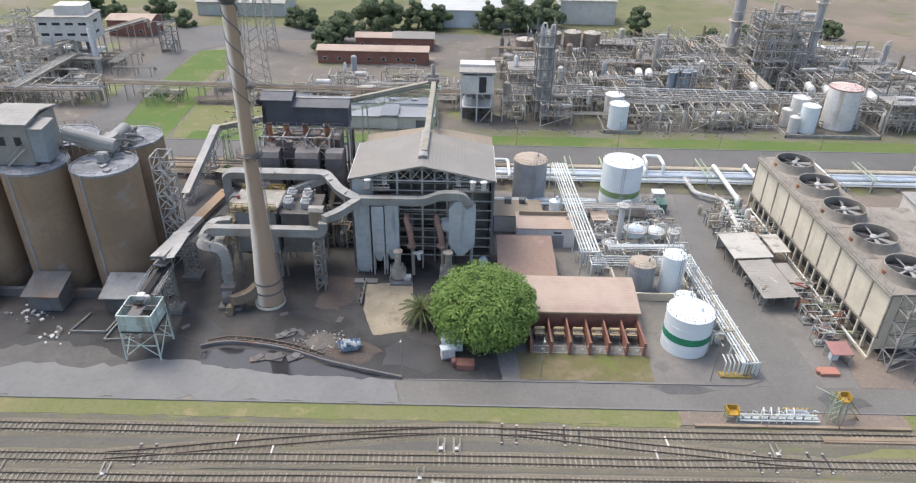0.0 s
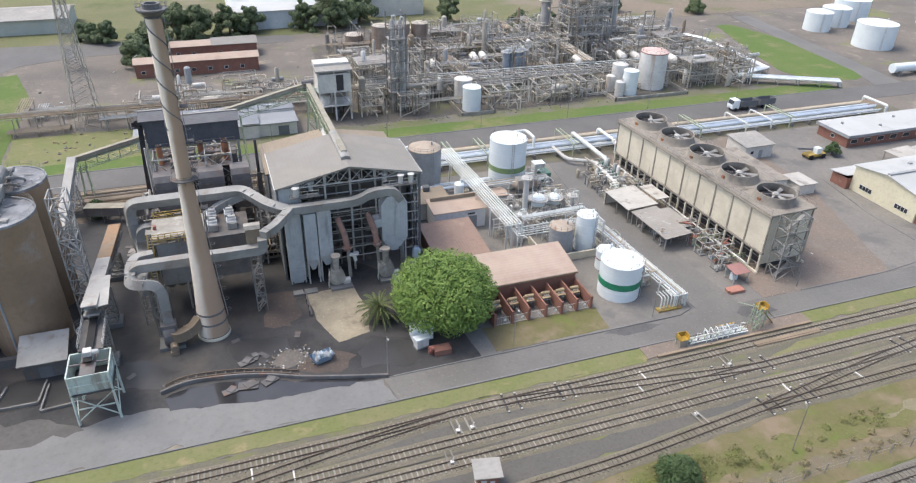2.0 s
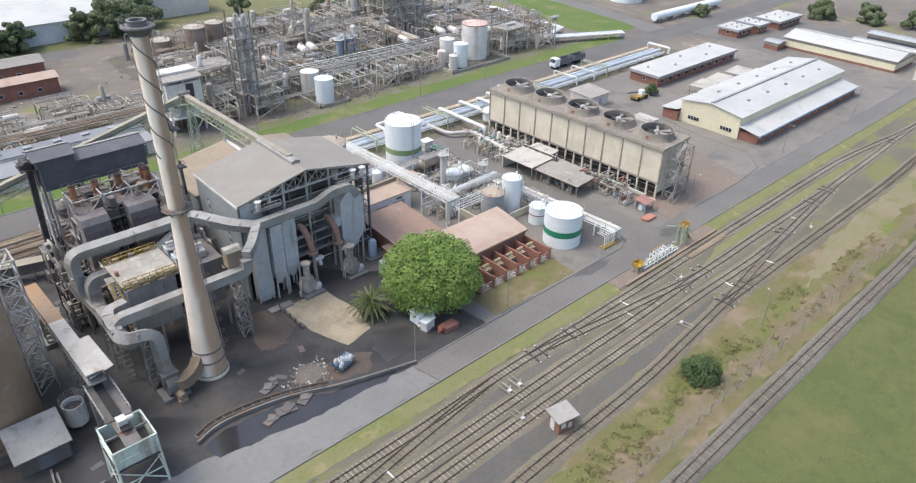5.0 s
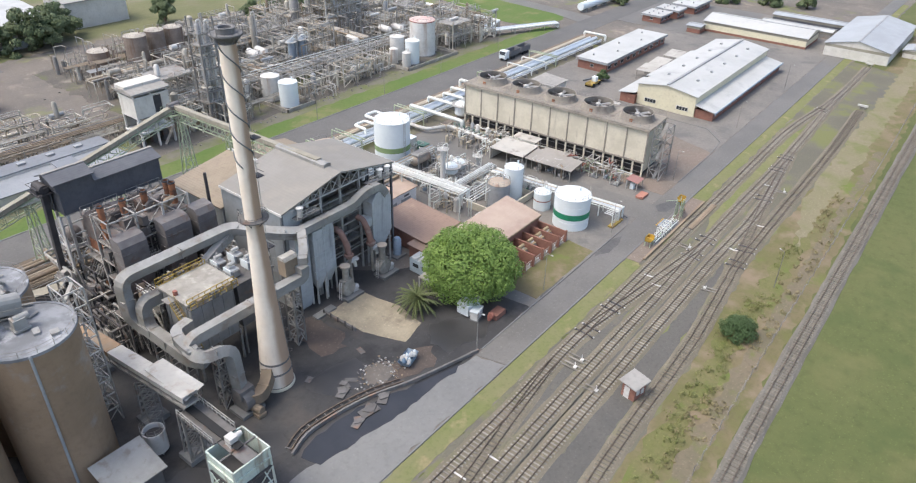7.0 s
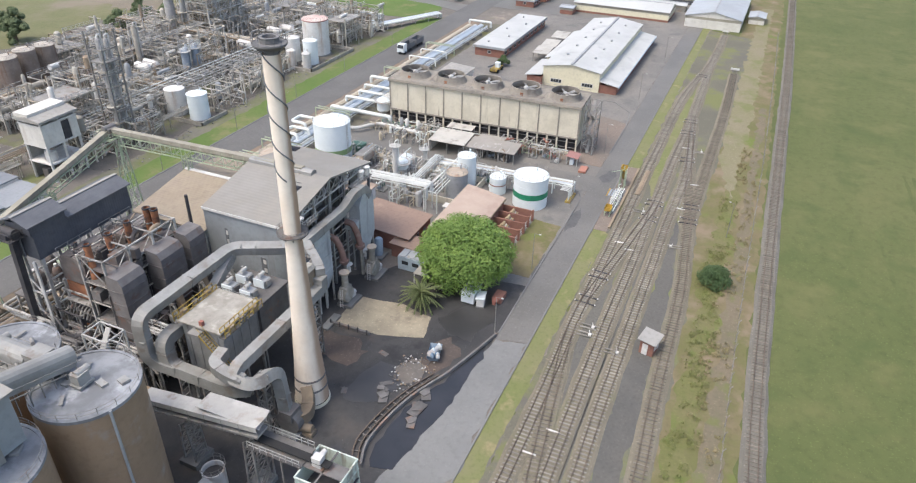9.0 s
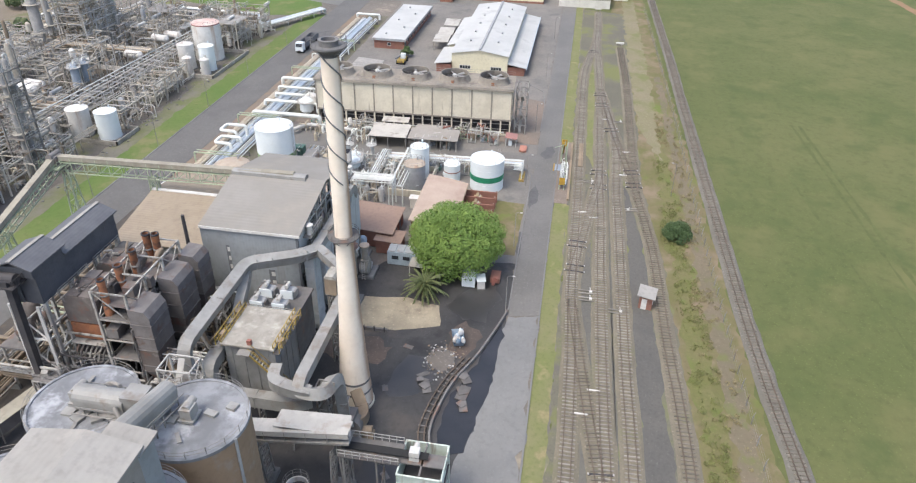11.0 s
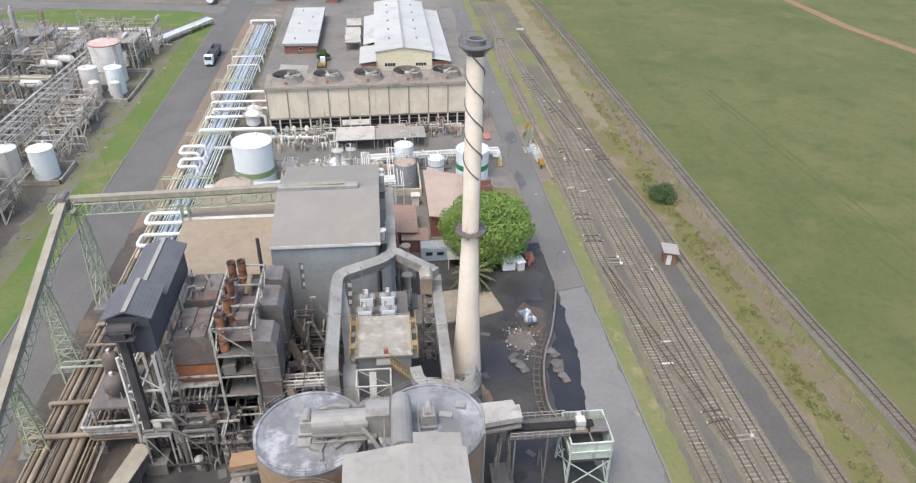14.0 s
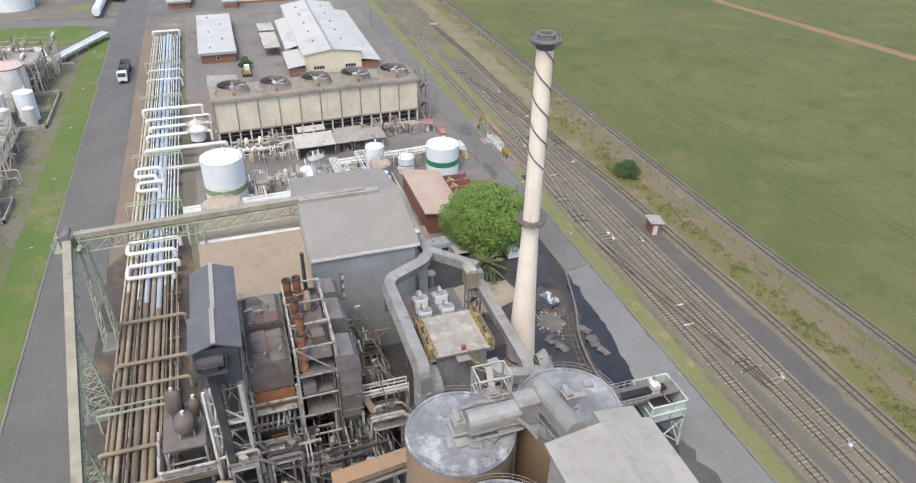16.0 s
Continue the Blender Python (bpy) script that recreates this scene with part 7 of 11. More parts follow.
gallery((-39.25, 96.4, 6.97), (-39.3, 79.0, 9.6), 1.9, 1.5, "pale sheet-covered conveyor feeding the mint-green hopper", GREY_STEEL, PALE_SHEET, truss=False, posts=((0.35, 1.0), (0.9, 1.0)))
flap = thing("loose_cover_sheet", (-39.0, 83.2, 11.3), "pale loose cover sheet overhanging the conveyor end", "cover sheet")
part("sheet", Build().add([(-1.0, -4.4, -0.55), (2.0, -3.6, -0.6), (1.7, 4.6, -0.9), (-0.9, 4.6, -0.85), (-1.0, -4.4, -0.49), (2.0, -3.6, -0.54), (1.7, 4.6, -0.84), (-0.9, 4.6, -0.79)],
                          [(0, 3, 2, 1), (4, 5, 6, 7), (0, 1, 5, 4), (1, 2, 6, 5), (2, 3, 7, 6), (3, 0, 4, 7)]), PALE_SHEET, flap)
for y in (-3.4, 0.0, 3.6):
    part("bearer", Build().beam((-0.8, y, -0.9), (1.6, y, -0.9), 0.1), GREY_STEEL, flap)
def feed_conveyor(p, q, w, h):
    """A closed box conveyor on short legs, running into the elevator boot."""
    p, q = Vector(p), Vector(q)
    d = q - p
    side = d.cross(Vector((0, 0, 1))).normalized()
    e = thing("feed_conveyor", tuple(p), "long closed box conveyor with a dusty brown roof feeding the elevator", "conveyor")
    up = Vector((0, 0, 1))
    part("casing", Build().beam(tuple(up * h * 0.5), tuple(d + up * h * 0.5), w, h), GRIME, e, "sooty casing")
    part("roof", Build().beam(tuple(up * (h + 0.06)), tuple(d + up * (h + 0.06)), w + 0.3, 0.1), GALLERY_SHEET, e, "dusty brown roof sheet")
    n = int(d.length / 3)
    for k in range(n + 1):
        c = d * (k / n)
        for s in (-1, 1):
            part("leg", Build().beam(tuple(c + side * s * w * 0.4), tuple(c + side * s * w * 0.4 - up * (p.z + c.z)), 0.14), GREY_STEEL, e)
            part("rib", Build().beam(tuple(c + side * s * (w / 2 + 0.04)), tuple(c + side * s * (w / 2 + 0.04) + up * h), 0.09), GREY_STEEL, e)


feed_conveyor((-33.4, 123.4, 1.6), (-46.0, 126.9, 1.5), 1.9, 1.8)
transfer = thing("transfer_head", (0.0, 140.0, 17.6), "green steel transfer head where two conveyors meet", "transfer head")
part("platform", Build().box(-1.8, 1.8, -1.6, 1.6, 0.4, 0.55), GREEN_STEEL, transfer)
part("drum_housing", Build().box(-0.9, 0.9, -0.9, 0.9, 0.55, 2.2).cone((-1.2, 0, 2.2), (1.2, 0, 2.2), 0.5, 0.5, 12), GRIME, transfer)
for y in (-1.6, 1.6):
    for h in (1.15, 1.7):
        part("guard_rail", Build().beam((-1.8, y, h), (1.8, y, h), 0.07), GREEN_STEEL, transfer)
    for x in (-1.8, -0.9, 0, 0.9, 1.8):
        part("rail_post", Build().box(x - 0.03, x + 0.03, y - 0.03, y + 0.03, 0.55, 1.7), GREEN_STEEL, transfer)


def ash_hopper():
    e = thing("ash_hopper", (-39.3, 70.9, 0), "mint-green steel loading hopper on four splayed legs", "hopper")
    part("bin", Build().add([(-2.3, -2.3, 4.9), (2.3, -2.3, 4.9), (2.3, 2.3, 4.9), (-2.3, 2.3, 4.9), (-2.4, -2.4, 7.8), (2.4, -2.4, 7.8), (2.4, 2.4, 7.8), (-2.4, 2.4, 7.8)],
                            [(0, 3, 2, 1), (0, 1, 5, 4), (1, 2, 6, 5), (2, 3, 7, 6), (3, 0, 4, 7)]), HOPPER, e)
    part("inner_floor", Build().box(-2.25, 2.25, -2.25, 2.25, 5.3, 5.5), SOOT_SHADE, e, "black interior")
    for z in (5.0, 6.4, 7.85):
        b = Build()
        for s in (-1, 1):
            b.beam((-2.5, s * 2.45, z), (2.5, s * 2.45, z), 0.18).beam((s * 2.45, -2.4, z), (s * 2.45, 2.4, z), 0.18)
        part("frame_ring", b, HOPPER if z > 6 else SOOT_SHADE, e)
    part("top_grid", Build().box(-0.9, 0.9, -2.4, 2.4, 7.86, 8.0).beam((-2.4, 0, 7.9), (2.4, 0, 7.9), 0.2), GRIME, e)
    for sx in (-1, 1):
        for sy in (-1, 1):
            part("leg", Build().beam((sx * 2.5, sy * 2.5, 0), (sx * 2.35, sy * 2.35, 7.8), 0.24), HOPPER, e)
    for s in (-1, 1):
        for p, q in (((-2.5, s * 2.4, 0.6), (2.5, s * 2.4, 4.8)), ((2.5, s * 2.4, 0.6), (-2.5, s * 2.4, 4.8)), ((-2.5, s * 2.4, 2.6), (2.5, s * 2.4, 2.6)),
                     ((s * 2.5, -2.4, 0.6), (s * 2.5, 2.4, 4.8)), ((s * 2.5, 2.4, 0.6), (s * 2.5, -2.4, 4.8))):
            part("leg_brace", Build().beam(p, q, 0.12), HOPPER, e)
    part("tail_walkway", Build().box(-1.4, 1.6, 2.4, 9.4, 8.0, 8.15), GRIME, e)
    part("belt", Build().box(-0.5, 0.5, -0.6, 9.2, 8.5, 8.6), RUBBER, e, "black conveyor belt")
    part("drive", Build().box(-0.5, 0.5, 0.4, 1.5, 8.0, 9.3).cone((0.5, 0.9, 8.9), (1.3, 0.9, 8.9), 0.35, 0.3, 12), OFFWHITE, e)
    b = Build()
    for s in (-1.4, 1.6):
        for k in range(9):
            y = 2.5 + k * 0.86
            b.beam((s, y, 8.1), (s, y, 9.15), 0.06)
        for h in (8.65, 9.15):
            b.beam((s, 2.4, h), (s, 9.4, h), 0.06)
    part("walkway_rail", b, STEEL, e)
    for y in (5.0, 8.8):
        for x in (-1.3, 1.5):
            part("trestle_leg", Build().beam((x, y, 0), (x, y, 8.0), 0.18), GREY_STEEL, e)
        part("trestle_brace", Build().beam((-1.3, y, 0.4), (1.5, y, 4.2), 0.1).beam((1.5, y, 4.2), (-1.3, y, 7.8), 0.1), GREY_STEEL, e)
    return e


ash_hopper()
for x, y, lab in ((-41.9, 85.0, "dented white drum tank with an open rusty rim"),):
    d = thing("drum_tank", (x, y, 0), lab, "tank")
    part("shell", Build().lathe([(1.35, 0.5), (1.35, 3.6), (1.2, 3.6), (1.2, 2.8), (0.01, 2.8)], 22), OFFWHITE, d, smooth=True)
    part("sludge", Build().lathe([(1.2, 2.85), (0.01, 2.9)], 20), SOOT_SHADE, d)
    ring_rail(d, 1.45, 3.6, 1.0, 10, GREY_STEEL)
    for a in range(4):
        part("leg", Build().beam((math.cos(a * 1.57) * 1.1, math.sin(a * 1.57) * 1.1, 0), (math.cos(a * 1.57) * 1.1, math.sin(a * 1.57) * 1.1, 0.9), 0.16), GREY_STEEL, d)
bund = Build()
for (x0, y0), (x1, y1) in (((-53, 74.5), (-47.5, 74.5)), ((-53, 74.5), (-52, 79)), ((-47.5, 74.5), (-47, 79)), ((-47.0, 72.6), (-42.6, 73)), ((-47, 72.6), (-46.6, 78))):
    bund.beam((x0, y0, 0.2), (x1, y1, 0.2), 0.25, 0.4)
solo("bund_wall", bund, GREY_STEEL, "low grey bund walls on the black yard", "wall", kind="structure")


# ---- cooling tower ----
def cooling_tower():
    L, W, LIP, TOP = 47.8, 9.3, 3.9, 11.2
    e = thing("cooling_tower", (68.5, 72.6, 0), "long stained concrete cooling tower with five fan stacks on top", "cooling tower", rz=2.5)
    n = 10
    pl = L / n
    part("deck", Build().box(-0.35, W + 0.35, -0.35, L + 0.35, TOP, TOP + 0.35), CT_DECK, e, "brown stained roof deck")
    for i in range(n):
        for x, lab in ((0.0, "stained cream concrete panel"), (W - 0.2, "stained cream concrete panel")):
            part("wall_panel", Build().box(x, x + 0.2, i * pl + 0.12, (i + 1) * pl - 0.12, LIP, TOP), CONCRETE, e, lab if i == 0 else "")
    for y in (0.0, L - 0.2):
        part("end_panel", Build().box(0.2, W - 0.2, y, y + 0.2, LIP - 2.4, TOP), CONCRETE, e)
    for i in range(n + 1):
        for x in (-0.14, W - 0.02):
            part("wall_rib", Build().box(x, x + 0.16, i * pl - 0.14, i * pl + 0.14, LIP - 0.2, TOP + 0.02), CT_DECK, e, "dull vertical joint rib")
    part("lip_beam", Build().box(-0.25, 0.3, -0.1, L + 0.1, LIP - 0.35, LIP), CT_DECK, e)
    part("lip_beam", Build().box(W - 0.3, W + 0.25, -0.1, L + 0.1, LIP - 0.35, LIP), CT_DECK, e)
    part("cornice", Build().box(-0.5, -0.1, -0.35, L + 0.35, TOP - 0.25, TOP + 0.1), CT_DECK, e)
    for i in range(2 * n + 1):
        y = min(max(i * pl / 2, 0.15), L - 0.15)
        for x in (-0.22, W - 0.1):
            part("post", Build().box(x, x + 0.34, y - 0.17, y + 0.17, 0, LIP - 0.35), CONCRETE, e)
    for k in range(2):
        b = Build()
        for x in (0.5, W - 0.6):
            b.box(x, x + 0.1, 0.2, L - 0.2, 1.0 + 1.35 * k, 1.16 + 1.35 * k)
        part("louvre_rail", b, GREY_STEEL, e)
    # solid black block paints the shade in the gaps behind the posts
    part("fill_pack", Build().box(1.4, W - 1.4, 0.4, L - 0.4, 0.3, LIP - 0.2), SOOT_SHADE, e, "solid block, black for the shade between the posts")
    part("basin_wall", Build().box(-0.9, -0.6, -0.6, L + 0.6, 0, 0.45), CONCRETE, e)
    part("basin_wall", Build().box(W + 0.6, W + 0.9, -0.6, L + 0.6, 0, 0.45), CONCRETE, e)
    for i in range(5):
        cy = L * (i + 0.5) / 5
        st = part("fan_ring", Build().lathe([(3.95, TOP + 0.35), (3.55, TOP + 1.0), (3.5, TOP + 2.0), (3.3, TOP + 2.0), (3.35, TOP + 1.0), (3.6, TOP + 0.4)], 40, W / 2, cy), CT_DECK, e, "flared concrete fan stack", smooth=True)
        # black disc closes the stack, painting the dark of its throat
        part("throat", Build().lathe([(3.4, TOP + 0.5), (0.01, TOP + 0.45)], 32, W / 2, cy), SOOT_SHADE, st, "black fan throat")
        hub = Build().lathe([(0.01, TOP + 1.1), (0.6, TOP + 1.1), (0.6, TOP + 1.5), (0.3, TOP + 1.75), (0.01, TOP + 1.78)], 16, W / 2, cy)
        part("hub", hub, STEEL, st)
        a0 = 0.5 + i * 0.9
        for k in range(6):
            a = a0 + k * math.pi / 3
            u, v = Vector((math.cos(a), math.sin(a), 0)), Vector((-math.sin(a), math.cos(a), 0))
            c = Vector((W / 2, cy, TOP + 1.32))
            pts = [c + u * 0.5 - v * 0.16 + Vector((0, 0, -0.05)), c + u * 3.15 - v * 0.42 + Vector((0, 0, -0.16)), c + u * 3.15 + v * 0.30 + Vector((0, 0, 0.14)), c + u * 0.5 + v * 0.16 + Vector((0, 0, 0.06))]
            low = [q - Vector((0, 0, 0.05)) for q in pts]
            part("blade", Build().add([tuple(q) for q in pts + low], [(0, 1, 2, 3), (7, 6, 5, 4), (0, 4, 5, 1), (1, 5, 6, 2), (2, 6, 7, 3), (3, 7, 4, 0)]), DUCT, st)
        part("stack_door", Build().box(W / 2 - 3.75, W / 2 - 3.5, cy - 0.35, cy + 0.35, TOP + 0.55, TOP + 1.25), RUST, st, "rusty access door")
        part("motor", Build().at(W / 2 + 4.05, cy + 1.9, TOP + 0.75, 0.8, 0.7, 0.8), GRIME, e)
    for x, s in ((-0.2, 1), (W + 0.2, -1)):
        b = Build()
        for k in range(25):
            y = k * L / 24
            b.beam((x, y, TOP + 0.35), (x, y, TOP + 1.35), 0.05)
        for h in (0.85, 1.35):
            b.beam((x, 0, TOP + h), (x, L, TOP + h), 0.05)
        part("deck_rail", b, GREY_STEEL, e, "thin rusty deck rail")
    for i in range(1, n):
        if i % 2 == 0:
            part("deck_joint", Build().box(0.1, W - 0.1, i * pl - 0.06, i * pl + 0.06, TOP + 0.352, TOP + 0.42), CT_DECK, e)
    return e


cooling_tower()
ladder_tower((71.6, 70.4, 0), 4.4, 2.6, 12.0, 5, GREY_STEEL, "rusty grey steel stair tower at the cooling tower end")
basin_pipe = thing("riser_pipe", (66.6, 96, 0), "white header pipe along the cooling tower foot", "pipe")
part("header", Build().tube([(0.3, -22, 1.2), (-0.6, 22, 1.2)], 0.16, 8), PIPE_WHITE, basin_pipe, smooth=True)
for k in range(8):
    part("stand", Build().beam((0.26 - k * 0.12, -21 + k * 6, 0), (0.26 - k * 0.12, -21 + k * 6, 1.1), 0.12), STEEL, basin_pipe)


# ---- tanks ----
def tank(x, y, r, h, label, shell=WHITE, roof=None, dome=0.5, bands=(), rail=True, stair=None, base=0.0, ladder=0.6, courses=4, name="storage_tank", group="storage tanks"):
    e = thing(name, (x, y, 0), label, "tank", group)
    roof = roof or shell
    part("shell", Build().lathe([(r, base), (r, base + h)], 44), shell, e, smooth=True)
    part("roof", Build().lathe([(r + 0.05, base + h - 0.12), (r + 0.05, base + h), (r * 0.72, base + h + dome * 0.5), (r * 0.35, base + h + dome * 0.88), (0.01, base + h + dome)], 44), roof, e, smooth=True)
    if base:
        part("plinth", Build().lathe([(r + 0.3, 0), (r + 0.3, base), (0.01, base)], 36), CONCRETE_ROAD, e)
    for k in range(1, courses):
        z = base + h * k / courses
        part("weld_seam", Build().lathe([(r, z - 0.03), (r + 0.025, z - 0.02), (r + 0.025, z + 0.02), (r, z + 0.03)], 44), shell, e)
    for z0, z1, m, lab in bands:
        part("painted_band", Build().lathe([(r + 0.012, z0), (r + 0.03, z0), (r + 0.03, z1), (r + 0.012, z1)], 44), m, e, lab)
    if rail:
        n = max(12, int(r * 4.5))
        spots = [((r - 0.05) * math.cos(2 * math.pi * k / n), (r - 0.05) * math.sin(2 * math.pi * k / n)) for k in range(n)]
        for up, t in ((0.9, 0.028), (0.45, 0.02)):
            part("roof_rail", Build().tube([(*q, base + h + up) for q in spots + spots[:1]], t, 4), GREY_STEEL, e)
        post = Build().box(-0.023, 0.023, -0.023, 0.023, 0, 0.9).mesh("rail_post", GREY_STEEL)
        for q in spots:
            piece("rail_post", post, e, (*q, base + h), 0)
    b = Build()
    u, v = Vector((math.cos(ladder), math.sin(ladder), 0)), Vector((-math.sin(ladder), math.cos(ladder), 0))
    for s in (-0.22, 0.22):
        b.beam(tuple(u * (r + 0.2) + v * s), tuple(u * (r + 0.2) + v * s + Vector((0, 0, base + h + 0.9))), 0.06)
    for k in range(int((base + h) / 0.4)):
        z = 0.3 + k * 0.4
        b.beam(tuple(u * (r + 0.2) - v * 0.22 + Vector((0, 0, z))), tuple(u * (r + 0.2) + v * 0.22 + Vector((0, 0, z))), 0.04)
    part("ladder", b, STEEL, e)
    if stair is not None:
        b = Build()
        n = int(h / 0.22)
        for k in range(n):
            a = stair + k * 0.22 / r * 1.25
            c, s = math.cos(a), math.sin(a)
            b.add([(c * r, s * r, base + 0.22 * k), (c * (r + 0.8), s * (r + 0.8), base + 0.22 * k), (math.cos(a + 0.25 / r) * (r + 0.8), math.sin(a + 0.25 / r) * (r + 0.8), base + 0.22 * k), (math.cos(a + 0.25 / r) * r, math.sin(a + 0.25 / r) * r, base + 0.22 * k)], [(0, 1, 2, 3)])
            if k % 4 == 0:
                b.beam((c * (r + 0.8), s * (r + 0.8), base + 0.22 * k), (c * (r + 0.8), s * (r + 0.8), base + 0.22 * k + 1), 0.05)
                a2 = stair + min(n, k + 4) * 0.22 / r * 1.25
                b.beam((c * (r + 0.8), s * (r + 0.8), base + 0.22 * k + 1), (math.cos(a2) * (r + 0.8), math.sin(a2) * (r + 0.8), base + 0.22 * (k + 4) + 1), 0.05)
        part("spiral_stair", b, STEEL, e)
    part("manhole", Build().cone((r * math.cos(ladder + 1.2), r * math.sin(ladder + 1.2), base + 0.9), ((r + 0.25) * math.cos(ladder + 1.2), (r + 0.25) * math.sin(ladder + 1.2), base + 0.9), 0.4, 0.4, 12), shell, e)
    part("roof_nozzle", Build().lathe([(0.16, base + h + dome * 0.4), (0.16, base + h + dome + 0.5), (0.26, base + h + dome + 0.55), (0.01, base + h + dome + 0.6)], 10, r * 0.4, -r * 0.2), shell, e)
    return e


tank(41.1, 74.6, 3.5, 6.5, "white storage tank with a bold green band", bands=((2.3, 3.5, GREEN_BAND, "bold green painted band"),), ladder=-0.6)
tank(42.8, 82.3, 1.75, 3.7, "small white tank with a faded red stripe", bands=((2.0, 2.2, RED, "thin faded red stripe"),), ladder=0.2)
tank(37.2, 89.2, 2.22, 5.3, "grey painted tank with a rusty cream roof", shell=TANK_GREY, roof=TANK_TAN, ladder=2.4, base=0.4)
tank(42.3, 89.2, 1.95, 7.0, "tall white tank ringed with railings and pipes", ladder=-1.2, base=0.3)
tank(39.1, 119.9, 4.0, 10.5, "large white tank with a faded green band", bands=((3.7, 4.9, OLIVE_BAND, "faded green band"),), ladder=-1.7)
tank(20.5, 120.6, 3.4, 10.2, "grey tank with a rusty cream roof and top rail", shell=TANK_GREY, roof=TANK_TAN, ladder=-1.4, dome=0.9)
tank(24.5, 109.9, 0.95, 6.2, "narrow upright white tank beside the store", rail=False, ladder=1.0, dome=0.5)
tank(47.1, 164.7, 2.5, 6.4, "white tank with rust runs on a concrete bund", shell=WHITE, rail=False, base=0.3)
tank(47.2, 172.0, 2.5, 6.4, "weathered white tank behind its twin", shell=OFFWHITE, rail=False, base=0.3)
tank(106.4, 168.8, 4.1, 10.8, "tall white tank with a rust-red roof rim", shell=OFFWHITE, roof=mat("rust_red_roof", (0.55, 0.38, 0.34), (0.62, 0.52, 0.47), big=0.4, rough=0.7), base=0.3, bands=((10.75, 11.0, RED, "rust-red rim band"),))
tank(96.5, 164.4, 2.2, 7.0, "pale blue-white tank in a bund", shell=WHITE, rail=False, base=0.3)
tank(96.6, 170.9, 2.3, 7.0, "dull white tank in a bund beside a taller one", shell=OFFWHITE, roof=OFFWHITE, rail=False, base=0.3)
tank(92.6, 163.4, 1.3, 4.2, "short white tank with a pale lid", shell=OFFWHITE, roof=OFFWHITE, rail=False, base=0.3)
tank(92.4, 168.6, 1.3, 4.4, "short white tank with a pale lid", shell=OFFWHITE, roof=OFFWHITE, rail=False, base=0.3)
LAGGING = mat("rusty_lagging", (0.27, 0.225, 0.19), (0.20, 0.16, 0.13), big=0.4, stain=(0.17, 0.10, 0.07), streak=1.0)
LID = mat("dusty_pale_lid", (0.47, 0.43, 0.37), (0.36, 0.325, 0.28), big=0.5, fine=1.5, rough=0.85)
for x, y, r, h in ((34.0, 214.0, 3.1, 12.3), (40.9, 215.4, 2.7, 12.3), (47.1, 215.7, 2.7, 12.0), (26.5, 222, 3.0, 8)):
    tank(x, y, r, h, "rust-brown insulated tank with a pale lid", shell=LAGGING, roof=LID, rail=True)
for x, y, r, h in ((213.5, 188, 7, 8.5), (211, 213.5, 5, 7), (224, 218, 5.5, 7), (251, 190.5, 7.5, 8), (240, 226, 7, 8), (268, 208, 7, 8), (285, 190, 8, 8)):
    tank(x, y, r, h, "large white storage tank in the far tank farm", shell=WHITE, dome=1.0, rail=False, ladder=-2.0)
bunds = Build()
for x0, x1, y0, y1 in ((43, 52.5, 160.6, 175.5), (89.5, 114, 159.8, 176)):
    bunds.box(x0, x1, y0, y0 + 0.3, 0, 1.0).box(x0, x1, y1 - 0.3, y1, 0, 1.0).box(x0, x0 + 0.3, y0, y1, 0, 1.0).box(x1 - 0.3, x1, y0, y1, 0, 1.0)
solo("tank_bund", bunds, SLAB, "grey concrete bund walls round the white tanks", "wall", kind="structure")
near_bund = Build()
near_bund.box(33.0, 45.5, 86.0, 86.3, 0, 1.5).box(33.0, 33.3, 86.3, 94, 0, 1.5).box(45.2, 45.5, 86.3, 94, 0, 1.2)
solo("tank_wall", near_bund, CONCRETE, "pale concrete bund wall below the grey tank", "wall", kind="structure")


# ---- brick bays, stores and sheds ----
def wall_box(e, x0, x1, y0, y1, z0, z1, material, t=0.25):
    part("wall", Build().box(x0, x1, y0, y0 + t, z0, z1), material, e)
    part("wall", Build().box(x0, x1, y1 - t, y1, z0, z1), material, e)
    part("wall", Build().box(x0, x0 + t, y0 + t, y1 - t, z0, z1), material, e)
    part("wall", Build().box(x1 - t, x1, y0 + t, y1 - t, z0, z1), material, e)


def window(e, x, y, z, w, h, face, frame=OFFWHITE):
    """A framed window standing 3 cm proud of a wall; face is the side it looks to."""
    t = 0.1
    ax = face[1]
    s = 1 if face[0] == "+" else -1
    put = (lambda a0, a1, d0, d1, z0, z1: Build().box(min(d0, d1), max(d0, d1), a0, a1, z0, z1)) if ax == "x" else (lambda a0, a1, d0, d1, z0, z1: Build().box(a0, a1, min(d0, d1), max(d0, d1), z0, z1))
    c, d = (y, x) if ax == "x" else (x, y)
    win = part("window", put(c - w / 2, c + w / 2, d - s * 0.05, d + s * 0.03, z, z + h), frame, e)
    part("pane", put(c - w / 2 + t, c + w / 2 - t, d + s * 0.031, d + s * 0.045, z + t, z + h - t), GLASS, win, "dark glass")
    return win


